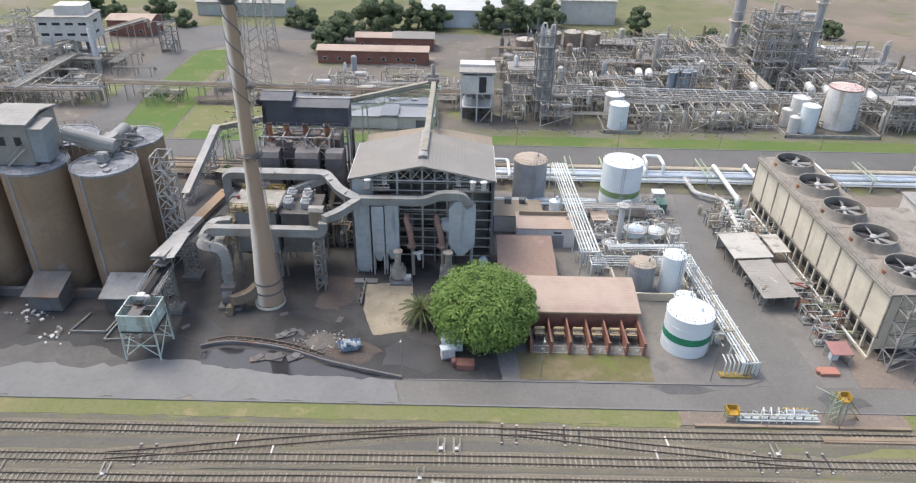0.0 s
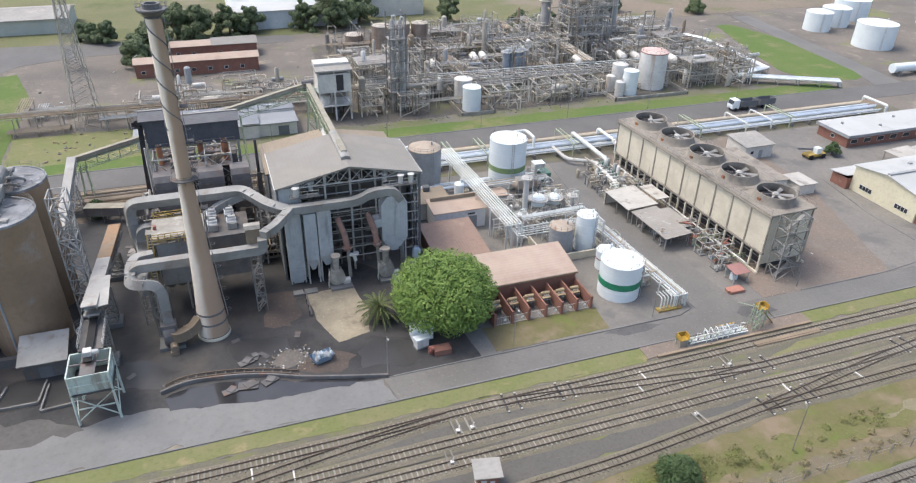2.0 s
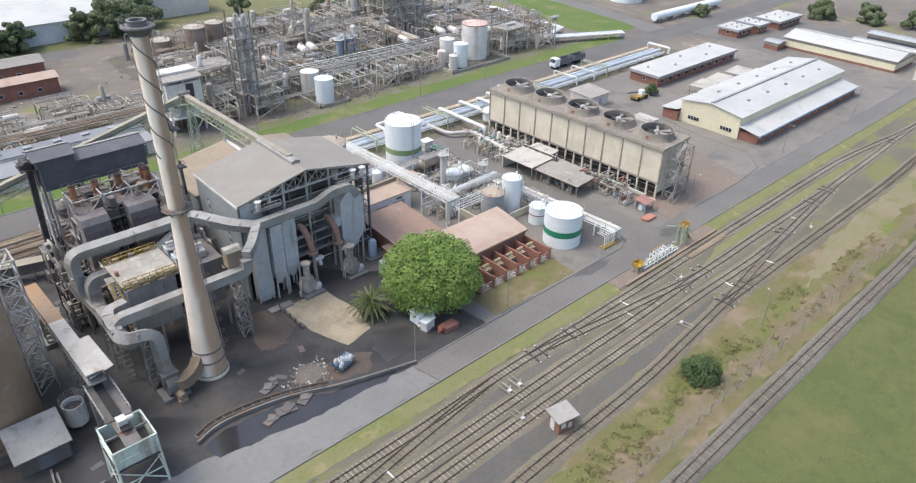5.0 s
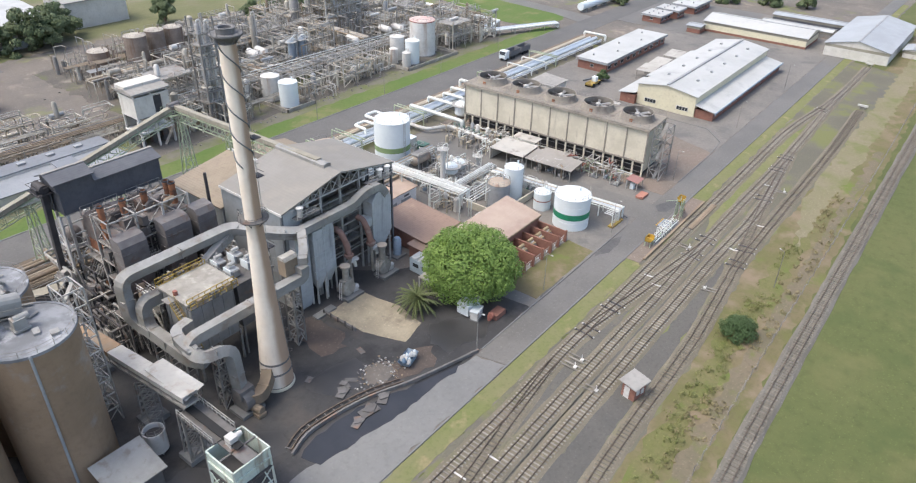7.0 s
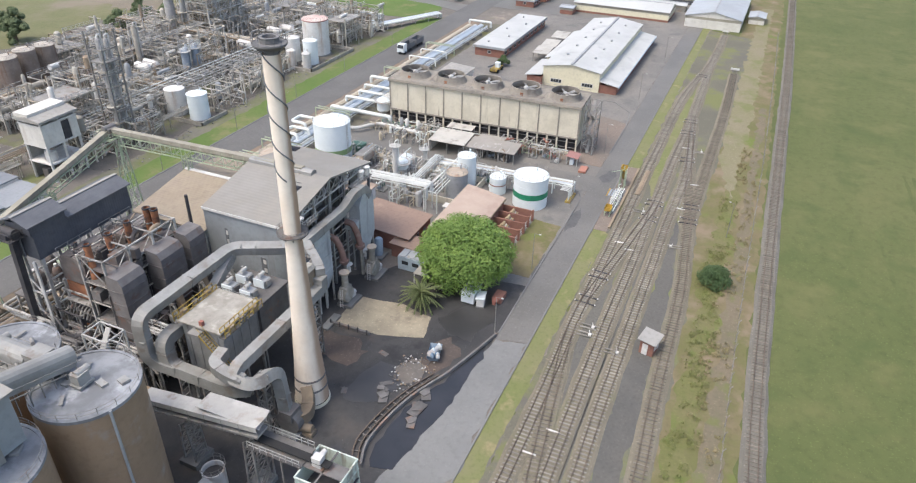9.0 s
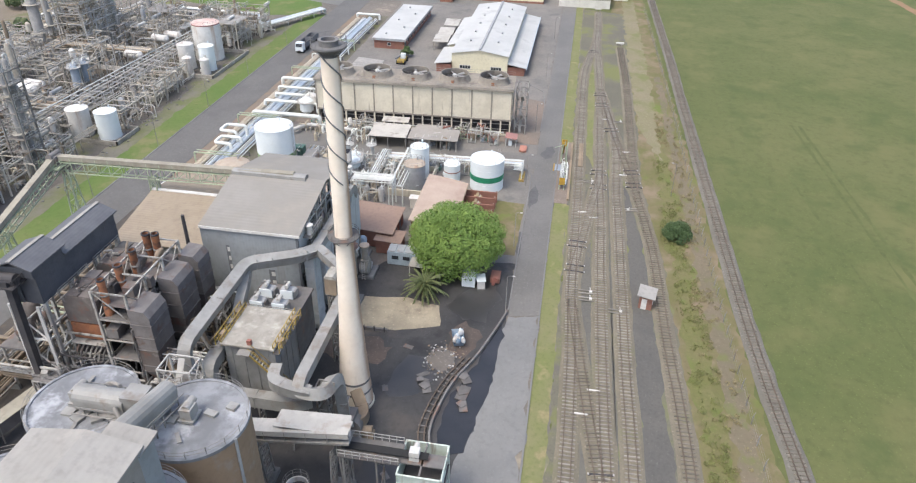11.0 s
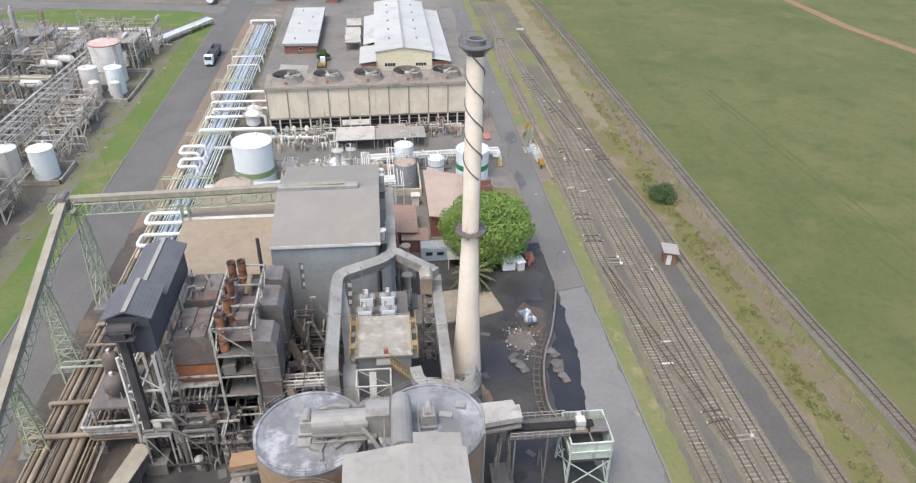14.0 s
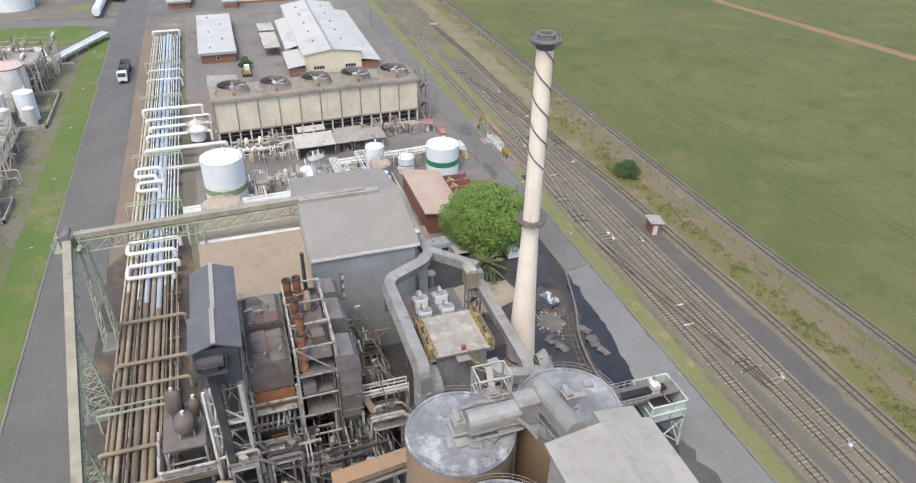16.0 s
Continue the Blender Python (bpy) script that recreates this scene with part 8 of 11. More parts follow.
def brick_shed():
    e = thing("brick_shed", (25.4, 81.0, 0), "long red brick shed with a dusty pink sheet roof", "brick shed")
    wall_box(e, -8.9, 9.0, -3.2, 4.2, 0, 3.4, BRICK)
    part("roof", Build().sweep([(-3.45, 3.4), (-3.45, 3.55), (0.4, 4.3), (4.6, 4.9), (4.6, 4.7), (0.4, 4.1)][::-1], "x", -9.4, 9.3), ROOF_PINK, e)
    part("gable", Build().sweep([(-3.2, 3.4), (4.2, 3.4), (4.2, 4.65), (-3.2, 3.45)], "x", 8.76, 9.0), BRICK, e)
    part("gable", Build().sweep([(-3.2, 3.4), (4.2, 3.4), (4.2, 4.65), (-3.2, 3.45)], "x", -8.9, -8.66), BRICK, e)
    part("fascia", Build().box(-9.4, 9.3, -3.55, -3.45, 3.2, 3.5), WOOD, e)
    return e


brick_shed()
for i, x in enumerate((17.4, 20.4, 23.2, 26.2, 29.0, 31.7, 34.3)):
    solo("bay_wall", Build().box(-0.13, 0.13, -3.1, 3.1, 0, 2.3 if i not in (2,) else 2.5).box(-0.2, 0.2, -3.2, -2.9, 0, 2.45), BRICK, "red brick dividing wall of a transformer bay", "wall", "bay walls", loc=(x, 74.7, 0))
for i, x in enumerate((18.9, 21.9, 24.8, 27.7, 30.4, 33.0)):
    e = thing("transformer", (x, 75.2, 0), "cream-topped transformer standing in a brick bay", "transformer", "bay transformers")
    part("plinth", Build().box(-0.9, 0.9, -0.9, 1.0, 0, 0.25), CONCRETE_ROAD, e)
    part("tank", Build().box(-0.7, 0.7, -0.7, 0.8, 0.25, 1.5), GRIME, e)
    part("conservator", Build().cone((-0.75, 0.2, 1.95), (0.75, 0.2, 1.95), 0.3, 0.3, 12), mat("transformer_cream", (0.36, 0.28, 0.17), rough=0.7) if i == 0 else bpy.data.materials["transformer_cream"], e, "dull yellow oil drum")
    part("lid", Build().box(-0.75, 0.75, -0.75, 0.85, 1.5, 1.6), bpy.data.materials["transformer_cream"], e)
    for k in range(5):
        part("cooling_fin", Build().box(-0.55 + k * 0.25, -0.45 + k * 0.25, -1.0, -0.7, 0.4, 1.4), GRIME, e)
    for k in (-0.35, 0, 0.35):
        part("bushing", Build().lathe([(0.07, 1.6), (0.1, 1.8), (0.06, 1.95), (0.01, 2.0)], 8, k, -0.35), OFFWHITE, e)
    g = thing("bay_gate", (x, 71.9, 0), "grey mesh gate closing a transformer bay", "gate", "bay gates")
    b = Build().beam((-1.2, 0, 0.1), (1.2, 0, 0.1), 0.06).beam((-1.2, 0, 1.4), (1.2, 0, 1.4), 0.06)
    for k in range(9):
        b.beam((-1.2 + k * 0.3, 0, 0.1), (-1.2 + k * 0.3, 0, 1.4), 0.035)
    part("frame", b, STEEL, g)
    part("sign", Build().box(0.1, 0.5, -0.06, -0.03, 0.7, 1.05), WHITE, g, "small white plate")


def flat_house(name, x0, x1, y0, y1, h, wall, roof, label, category, over=0.5, slope=0.4, wins=(), doors=(), group=""):
    e = thing(name, ((x0 + x1) / 2, (y0 + y1) / 2, 0), label, category, group)
    w, d = (x1 - x0) / 2, (y1 - y0) / 2
    wall_box(e, -w, w, -d, d, 0, h, wall)
    part("roof", Build().sweep([(-d - over, h), (-d - over, h + 0.16), (d + over, h + 0.16 + slope), (d + over, h + slope)][::-1], "x", -w - over, w + over), roof, e)
    if slope:
        part("wall_head", Build().sweep([(-d, h), (d, h), (d, h + slope * 0.9)], "x", -w, -w + 0.25), wall, e)
        part("wall_head", Build().sweep([(-d, h), (d, h), (d, h + slope * 0.9)], "x", w - 0.25, w), wall, e)
    for x, y, z, ww, hh, f in wins:
        window(e, x - (x0 + x1) / 2, y - (y0 + y1) / 2, z, ww, hh, f)
    for x, y, ww, hh, f, m in doors:
        cx, cy = x - (x0 + x1) / 2, y - (y0 + y1) / 2
        bx = Build().box(cx - ww / 2, cx + ww / 2, cy - 0.08, cy + 0.06, 0, hh) if f[1] == "y" else Build().box(cx - 0.08, cx + 0.06, cy - ww / 2, cy + ww / 2, 0, hh)
        part("door", bx, m, e)
    return e


flat_house("workshop", 13.4, 22.6, 88.2, 99.6, 3.1, BRICK, ROOF_BROWN, "low brick workshop with a brown sheet roof", "workshop", 0.4, 0.9, wins=((17, 88.2, 1.2, 1.4, 1.0, "-y"),), doors=((20, 88.2, 1.0, 2.1, "-y", DARK),))
flat_house("lean_to", 11.6, 15.4, 86.2, 90.6, 2.4, BRICK, ROOF_BROWN, "low lean-to with a brown roof beside the workshop", "shed", 0.3, 0.3)
flat_house("white_store", 17.2, 27.5, 102.8, 108.0, 4.0, mat("fresh_white_render", (0.80, 0.79, 0.76), (0.73, 0.72, 0.69), big=0.3, fine=1.5, rough=0.85), ROOF_PINK, "white rendered store with roller doors and a tan roof", "store", 0.3, 0.5,
           doors=((20.4, 102.8, 2.6, 2.6, "-y", TANK_GREY), (24.4, 102.8, 2.8, 2.6, "-y", TANK_GREY)), wins=((24.6, 102.8, 2.9, 1.6, 0.5, "-y"),))
solo("roof_parapet", Build().box(17.6, 27.2, 107.0, 107.5, 4.4, 5.3), ROOF_TAN, "raised tan parapet on the store roof", "parapet", kind="structure")
flat_house("tan_store", 13.0, 22.0, 108.4, 114.2, 3.6, PLASTER, ROOF_TAN, "flat tan-roofed store behind the white store", "store", 0.4, 0.1)
for x in (15.8, 18.6):
    solo("roof_unit", Build().box(-0.6, 0.6, -0.5, 0.5, 0, 0.9).box(-0.7, 0.7, -0.6, 0.6, 0.9, 1.0), DARK, "small dark roof-top unit on the tan store", "roof unit", "roof units", loc=(x, 113.4, 3.86))
flat_house("pump_kiosk", 28.4, 29.8, 86.8, 88.2, 2.2, PLASTER, OFFWHITE, "tiny white kiosk with a flat lid", "kiosk", 0.2, 0.0)
container = thing("site_container", (9.6, 84.6, 0), "pale blue-grey site container with roof panels", "container")
part("body", Build().box(-1.3, 1.3, -3.0, 3.0, 0.15, 2.7), mat("container_blue", (0.36, 0.43, 0.48), rough=0.65, ribs=("Y", 0.35), rib_depth=0.04), container)
for k in range(4):
    part("roof_panel", Build().box(-1.2, 1.2, -2.9 + k * 1.5, -1.6 + k * 1.5, 2.7, 2.85), TANK_GREY, container)
part("window", Build().box(-1.36, -1.28, -1.0, 0.2, 1.3, 2.0), GLASS, container)
part("window", Build().box(-1.36, -1.28, 1.0, 2.2, 1.3, 2.0), GLASS, container)
low_shed = thing("tarped_shed", (7.4, 80.2, 0), "low shed with banded cream and grey sheets", "shed")
for k in range(4):
    part("roof_sheet", Build().sweep([(-2.6 + k * 1.4, 2.1), (-1.25 + k * 1.4, 2.1), (-1.25 + k * 1.4, 2.2), (-2.6 + k * 1.4, 2.2)], "x", -2.0, 2.2), ROOF_LIGHT if k % 2 else TANK_GREY, low_shed)
for sx in (-1.8, 2.0):
    for sy in (-2.4, 2.8):
        part("post", Build().box(sx - 0.08, sx + 0.08, sy - 0.08, sy + 0.08, 0, 2.1), STEEL, low_shed)
caravan = thing("white_cabin", (5.6, 72.6, 0), "small white cabin half hidden under the tree", "cabin")
part("body", Build().box(-1.6, 1.6, -1.1, 1.1, 0.3, 2.3), WHITE, caravan)
part("roof", Build().sweep([(-1.2, 2.3), (1.2, 2.3), (0.9, 2.5), (-0.9, 2.5)], "x", -1.7, 1.7), WHITE, caravan)
part("wheel", Build().cone((-0.2, -1.2, 0.3), (-0.2, -1.0, 0.3), 0.3, 0.3, 12), RUBBER, caravan)


def canopy(x0, x1, y0, y1, h, label, posts=3, drop=0.3, sheet=None):
    e = thing("canopy", ((x0 + x1) / 2, (y0 + y1) / 2, 0), label, "canopy", "shelter canopies", rz=2.5)
    w, d = (x1 - x0) / 2, (y1 - y0) / 2
    part("roof_sheet", Build().sweep([(-w, h - drop), (w, h), (w, h + 0.12), (-w, h - drop + 0.12)], "y", -d, d), sheet or ROOF_CAN, e)
    for k in range(posts):
        y = -d + 0.3 + k * (2 * d - 0.6) / (posts - 1)
        for x, z in ((-w + 0.3, h - drop), (w - 0.3, h)):
            part("post", Build().box(x - 0.08, x + 0.08, y - 0.08, y + 0.08, 0, z), GREY_STEEL, e)
            part("pad", Build().box(x - 0.25, x + 0.25, y - 0.25, y + 0.25, 0, 0.12), CONCRETE_ROAD, e)
    return e


ROOF_CAN = mat("weathered_canopy_sheet", (0.45, 0.435, 0.395), (0.37, 0.355, 0.32), big=0.2, grain=0.2, fine=1.4, rough=0.8, ribs=("Y", 0.6), rib_depth=0.02,
               stain=(0.22, 0.20, 0.18), stain_scale=0.35, stain_at=(0.54, 0.7))
ROOF_CAN_DARK = mat("dark_canopy_sheet", (0.30, 0.283, 0.257), (0.255, 0.24, 0.216), big=0.2, grain=0.2, fine=1.4, rough=0.85, ribs=("Y", 0.6), rib_depth=0.02)
canopy(54.8, 61.8, 95.4, 104.2, 3.2, "cream sheet shelter with one closed end beside the lane")
solo("canopy_end_wall", Build().box(54.9, 60.5, 104.1, 104.3, 0, 2.9), PLASTER, "cream sheet end wall of the shelter", "wall", kind="structure")
canopy(55.8, 61.6, 83.6, 95.2, 2.9, "brown-grey sheet shelter over red machines", 4, sheet=ROOF_CAN_DARK)
canopy(62.2, 65.2, 96.6, 103.0, 3.6, "narrow grey strip shelter near the cooling tower", 2, 0.1)
canopy(62.0, 64.2, 87.0, 94.6, 2.6, "small brown shelter near the cooling tower", 2, 0.1, sheet=ROOF_CAN_DARK)


def signal_hut():
    e = thing("signal_hut", (5.2, 43.4, 0), "small red brick hut with a sloping pale sheet roof", "hut", rz=-11)
    wall_box(e, -1.3, 1.3, -1.05, 1.05, 0, 2.3, BRICK)
    part("roof", Build().sweep([(-1.45, 2.36), (1.45, 2.62), (1.45, 2.76), (-1.45, 2.5)], "x", -1.75, 1.7), ROOF_LIGHT, e)
    part("eaves_wall", Build().box(-1.28, 1.28, -1.0, 1.03, 2.3, 2.4), BRICK, e)
    part("door", Build().box(-1.38, -1.3, -0.2, 0.65, 0, 1.95), OFFWHITE, e, "white door")
    part("notice", Build().box(-0.9, -0.2, -1.12, -1.05, 0.9, 1.7), OFFWHITE, e, "white notice board")
    part("notice", Build().box(0.2, 0.8, -1.12, -1.05, 0.6, 1.5), OFFWHITE, e, "white notice board")
    return e


signal_hut()


def warehouse():
    e = thing("warehouse", (111.2, 86.4, 0), "long cream-walled warehouse with a white sheet roof", "warehouse")
    Lx, w, EV, RG = 58.0, 8.3, 5.6, 6.9
    wall_box(e, 0, Lx, -w, w, 0, EV, CREAM)
    for x in (0.0, Lx - 0.25):
        part("gable", Build().sweep([(-w, EV), (w, EV), (0, RG)], "x", x, x + 0.25), CREAM, e)
    for s in (-1, 1):
        ring = [(s * (w + 0.4), EV), (s * (w + 0.4), EV + 0.14), (0, RG + 0.2), (0, RG + 0.05)]
        part("roof_slope", Build().sweep(ring[::-1] if s > 0 else ring, "x", -0.4, Lx + 0.4), ROOF_WHITE, e)
    part("ridge_vent", Build().box(-0.2, Lx, -0.35, 0.35, RG + 0.15, RG + 0.5), TANK_GREY, e)
    for k in range(5):
        for s in (-1, 1):
            part("roof_vent", Build().box(10 + k * 10, 10.8 + k * 10, s * 4.2 - 0.3, s * 4.2 + 0.3, EV + 0.6, EV + 1.25), TANK_GREY, e)
    for y in (-6.6, 2.6):
        win = part("gable_window", Build().box(-0.06, 0.05, y, y + 3.4, 1.2, 2.3), OFFWHITE, e)
        for k in range(4):
            part("pane", Build().box(-0.1, -0.06, y + 0.12 + k * 0.8, y + 0.8 + k * 0.8, 1.3, 2.2), GLASS, win)
    # low annex with a pale blue eave along the side facing the road
    wall_box(e, 0.4, Lx - 1, -w - 5.0, -w - 0.02, 0, 2.4, BRICK)
    part("annex_roof", Build().sweep([(-w - 5.6, 2.4), (-w - 5.6, 2.6), (-w - 0.02, 3.6), (-w - 0.02, 3.4)][::-1], "x", -0.2, Lx - 0.6), ROOF_WHITE, e)
    part("annex_eave", Build().box(-0.3, Lx - 0.6, -w - 5.75, -w - 5.6, 2.2, 2.75), ROOF_BLUE, e, "pale blue eave board")
    for k in range(11):
        window(e, 3 + k * 5, -w - 5.0, 1.0, 1.6, 1.0, "-y")
    # brick annex at the far side
    wall_box(e, -1.2, 14, w + 0.02, w + 4.4, 0, 2.6, BRICK)
    part("annex_roof", Build().sweep([(w + 0.02, 3.3), (w + 0.02, 3.45), (w + 5.0, 2.8), (w + 5.0, 2.6)], "x", -1.6, 14.4), ROOF_WHITE, e)
    wall_box(e, 14.2, 46, w + 0.02, w + 3.4, 0, 3.4, CREAM)
    part("annex_roof", Build().sweep([(w + 0.02, 4.4), (w + 0.02, 4.55), (w + 3.9, 3.7), (w + 3.9, 3.5)], "x", 13.8, 46.4), ROOF_WHITE, e)
    return e


warehouse()
for x in (150, 130.5, 139):
    t = canopy(x, x + 7.5, 99.6, 104.6, 3.0, "grey sheet lean-to canopy beside the warehouse", 2)


def office_row(x0, x1, y0, y1, h, label, n=8, roof=None):
    e = thing("brick_office", ((x0 + x1) / 2, (y0 + y1) / 2, 0), label, "office block", "brick offices")
    w, d = (x1 - x0) / 2, (y1 - y0) / 2
    wall_box(e, -w, w, -d, d, 0, h, BRICK)
    part("roof", Build().box(-w - 0.5, w + 0.5, -d - 0.6, d + 0.6, h + 0.02, h + 0.2), roof or ROOF_WHITE, e)
    part("fascia", Build().box(-w - 0.55, w + 0.55, -d - 0.65, -d - 0.55, h - 0.5, h + 0.25).box(-w - 0.6, -w - 0.5, -d - 0.6, d + 0.6, h - 0.5, h + 0.25), TANK_GREY, e)
    for k in range(n):
        x = -w + (k + 0.5) * 2 * w / n
        window(e, x, -d, 0.9, min(2.2, 1.2 * w / n), 1.2, "-y")
    window(e, -w, 0, 1.0, 1.2, 1.0, "-x")
    for k in range(5):
        part("roof_vent", Build().at(-w * 0.8 + k * w * 0.4, (-1) ** k * d * 0.4, h + 0.45, 0.5, 0.5, 0.5), TANK_GREY, e)
    return e


office_row(128.5, 171.5, 113.4, 123.2, 3.2, "low brick office block with a flat white roof", 10)
office_row(196, 205, 126, 133.5, 2.8, "small flat-roofed brick office by the junction", 3)
office_row(207, 214, 124, 132.5, 3.2, "small flat-roofed brick office by the junction", 3)
office_row(219, 236, 122, 131, 3.0, "brick office with a pale flat roof by the junction", 5)
def far_store(x0, x1, y0, y1, h, rise, axis, wall, roof, label, plinth=0.8):
    """A gabled store with its ridge along x or y, a plinth and a grey band below the eaves."""
    e = thing("far_store", ((x0 + x1) / 2, (y0 + y1) / 2, 0), label, "store", "far stores")
    w, d = (x1 - x0) / 2, (y1 - y0) / 2
    wall_box(e, -w, w, -d, d, 0, h, wall)
    if plinth:
        part("plinth", Build().box(-w - 0.05, w + 0.05, -d - 0.05, d + 0.05, 0, plinth), BRICK, e)
    part("wall_band", Build().box(-w - 0.04, w + 0.04, -d - 0.04, d + 0.04, h - 0.9, h - 0.02), GALLERY_SHEET, e, "dull grey band below the eaves")
    half, run = (d, w) if axis == "x" else (w, d)
    for s in (-1, 1):
        ring = [(s * (half + 0.4), h), (s * (half + 0.4), h + 0.15), (0, h + rise + 0.15), (0, h + rise)]
        turned = ring[::-1] if (s > 0) == (axis == "x") else ring
        part("roof_slope", Build().sweep(turned, axis, -run - 0.4, run + 0.4), roof, e)
    for a in (-run, run - 0.25):
        part("gable", Build().sweep([(-half, h), (half, h), (0, h + rise - 0.05)], axis, a, a + 0.25), wall, e)
    part("ridge_cap", Build().box(*((-run, run, -0.3, 0.3) if axis == "x" else (-0.3, 0.3, -run, run)), h + rise + 0.1, h + rise + 0.25), TANK_GREY, e)
    return e


ROOF_STEEL = mat("blue_grey_store_roof", (0.36, 0.385, 0.405), (0.32, 0.34, 0.355), big=0.1, fine=1.0, rough=0.75, bump=0.05, grain=0.15, ribs=("Y", 0.8), rib_depth=0.02)
far_store(198.5, 214.0, 73.4, 110.0, 3.6, 1.6, "y", CREAM, ROOF_WHITE, "long low cream store with a pale grey roof")
far_store(197.0, 243.0, 47.4, 67.2, 4.0, 2.2, "x", PLASTER, ROOF_STEEL, "wide white-walled store with a blue-grey roof", 0.0)
far_store(212.0, 221.0, 40.0, 45.6, 2.4, 0.6, "x", PLASTER, ROOF_STEEL, "small white side shed of the wide store", 0.0)
far_store(218.0, 223.5, 70.0, 95.0, 2.4, 0.5, "y", GREY_STEEL, ROOF_WHITE, "low dark shed with a pale roof behind the stores", 0.0)
far_store(232.0, 238.0, 69.0, 95.0, 2.4, 0.5, "y", BUNKER, ROOF_STEEL, "long low dark shed behind the stores", 0.0)
far_store(192.6, 197.6, 109.0, 114.0, 2.4, 0.4, "y", BRICK, ROOF_STEEL, "small brick annex with a blue-grey roof", 0.0)
flat_house("pump_house", 98.6, 106.4, 114.5, 121.5, 3.2, PLASTER, ROOF_LIGHT, "white pump house with a pale sheet roof", "pump house", 0.4, 0.5, doors=((103, 114.5, 1.0, 2.1, "-y", TANK_GREY),), wins=((100.5, 114.5, 1.2, 1.0, 0.9, "-y"),))
flat_house("low_store", 88.0, 96.5, 98.0, 116.0, 2.8, PLASTER, CT_DECK, "low white-walled store with a tan flat roof", "store", 0.3, 0.0, wins=((96.5, 104, 1.0, 1.4, 1.0, "+x"),))
flat_house("switch_room", 97.5, 101.8, 95.2, 100.6, 2.4, PLASTER, ROOF_CAN, "small pale switch room behind the cooling tower", "shed", 0.3, 0.0)


# ---- pipe bundle beside the plant road ----
def pipe_bundle():
    e = thing("pipe_bundle", (0, 0, 0), "broad bundle of lagged pipes on low sleepers beside the road", "pipe bundle")
    rows = [(137.6, 0.16, 1), (136.9, 0.3, 1), (136.1, 0.34, 1), (135.4, 0.14, 2), (134.9, 0.14, 2), (134.0, 0.42, 0), (133.0, 0.38, 0), (132.1, 0.42, 0), (131.4, 0.12, 2), (130.9, 0.12, 2), (130.2, 0.2, 0), (129.5, 0.12, 2)]
    for i, (y, r, k) in enumerate(rows):
        z = 1.1 + r
        left, right = -62 - 1.5 * i, 158 - (i % 3) * 1.2
        cut = 4 + (i * 7) % 16
        dusty = PIPE_BROWN if i % 2 else DUSTY_TAN
        clean = (PIPE_SILVER, PIPE_CREAM if i < 3 else PIPE_SILVER, PIPE_WHITE)[k]
        part("pipe", Build().tube([(left, y, z), (cut, y, z)], r, 10), dusty, e, "dust-brown lagged pipe", smooth=True)
        part("pipe", Build().tube([(cut, y, z), (right, y, z)], r, 10), clean, e, "pale lagged pipe", smooth=True)
    for k in range(9):
        y = 129.2 + k * 0.97
        part("thin_pipe", Build().tube([(-64 - k, y, 1.55), (6 + (k * 5) % 11, y, 1.55)], 0.075, 6), DUSTY_TAN if k % 3 else OLD_WHITE, e, "thin dusty beige pipe")
    for k in range(38):
        x = -60 + k * 5.8
        part("sleeper_support", Build().box(x - 0.2, x + 0.2, 129.0, 138.0, 0, 1.0), CONCRETE_ROAD, e)
    for x0, y0, y1, z in ((47.6, 137.0, 132.3, 4.2), (43.6, 136.6, 132.0, 3.0), (20.0, 137.2, 128.8, 3.2), (13.4, 137.0, 129.0, 2.6)):
        path = rounded([(x0 + 3.6, y1, 1.5), (x0 + 3.6, y1, z), (x0 + 3.6, y0, z), (x0, y0, z), (x0, y1 + 0.8, z), (x0, y1 + 0.8, 1.5)], 0.9)
        part("expansion_loop", Build().tube(path, 0.36, 10), PIPE_WHITE, e, "white looped pipe", smooth=True)
    for x, y0, y1, z, r in ((86.2, 137.4, 123.6, 3.4, 0.42), (81.0, 136.5, 122.0, 2.8, 0.32), (76.5, 135.5, 122, 2.6, 0.36), (70.5, 136, 122, 3.0, 0.36), (63.5, 136, 119, 2.6, 0.5), (-8, 137, 127.4, 2.4, 0.3), (-13, 137, 127.4, 2.6, 0.25), (110, 137.5, 128.6, 2.8, 0.2), (118, 137.5, 128.6, 2.8, 0.2), (1.5, 138, 128, 2.6, 0.3), (-24, 138, 126, 2.2, 0.3), (-30, 138, 125, 2.4, 0.35)):
        path = rounded([(x, y0, 1.5), (x, y0, z), (x, y1, z), (x, y1, 0.6)], 0.7)
        part("cross_pipe", Build().tube(path, r, 10), PIPE_WHITE if x > 20 else DUSTY_TAN, e, smooth=True)
    for x in (38, 30, 60, 96, 124, -18):
        b = Build().beam((x, 128.6, 3.0), (x, 138.6, 3.0), 0.25).beam((x, 128.6, 3.0), (x, 128.6, 0), 0.25).beam((x, 138.6, 3.0), (x, 138.6, 0), 0.25).beam((x + 1.2, 128.6, 3.0), (x + 1.2, 138.6, 3.0), 0.2)
        part("footbridge", b, GREEN_STEEL, e, "pale green pipe footbridge")
    part("terminal_header", Build().tube(rounded([(158, 137.6, 1.6), (158, 137.6, 2.6), (158, 129.4, 2.6), (158, 129.4, 0.8)], 0.5), 0.4, 10), PIPE_WHITE, e, smooth=True)
    return e


pipe_bundle()


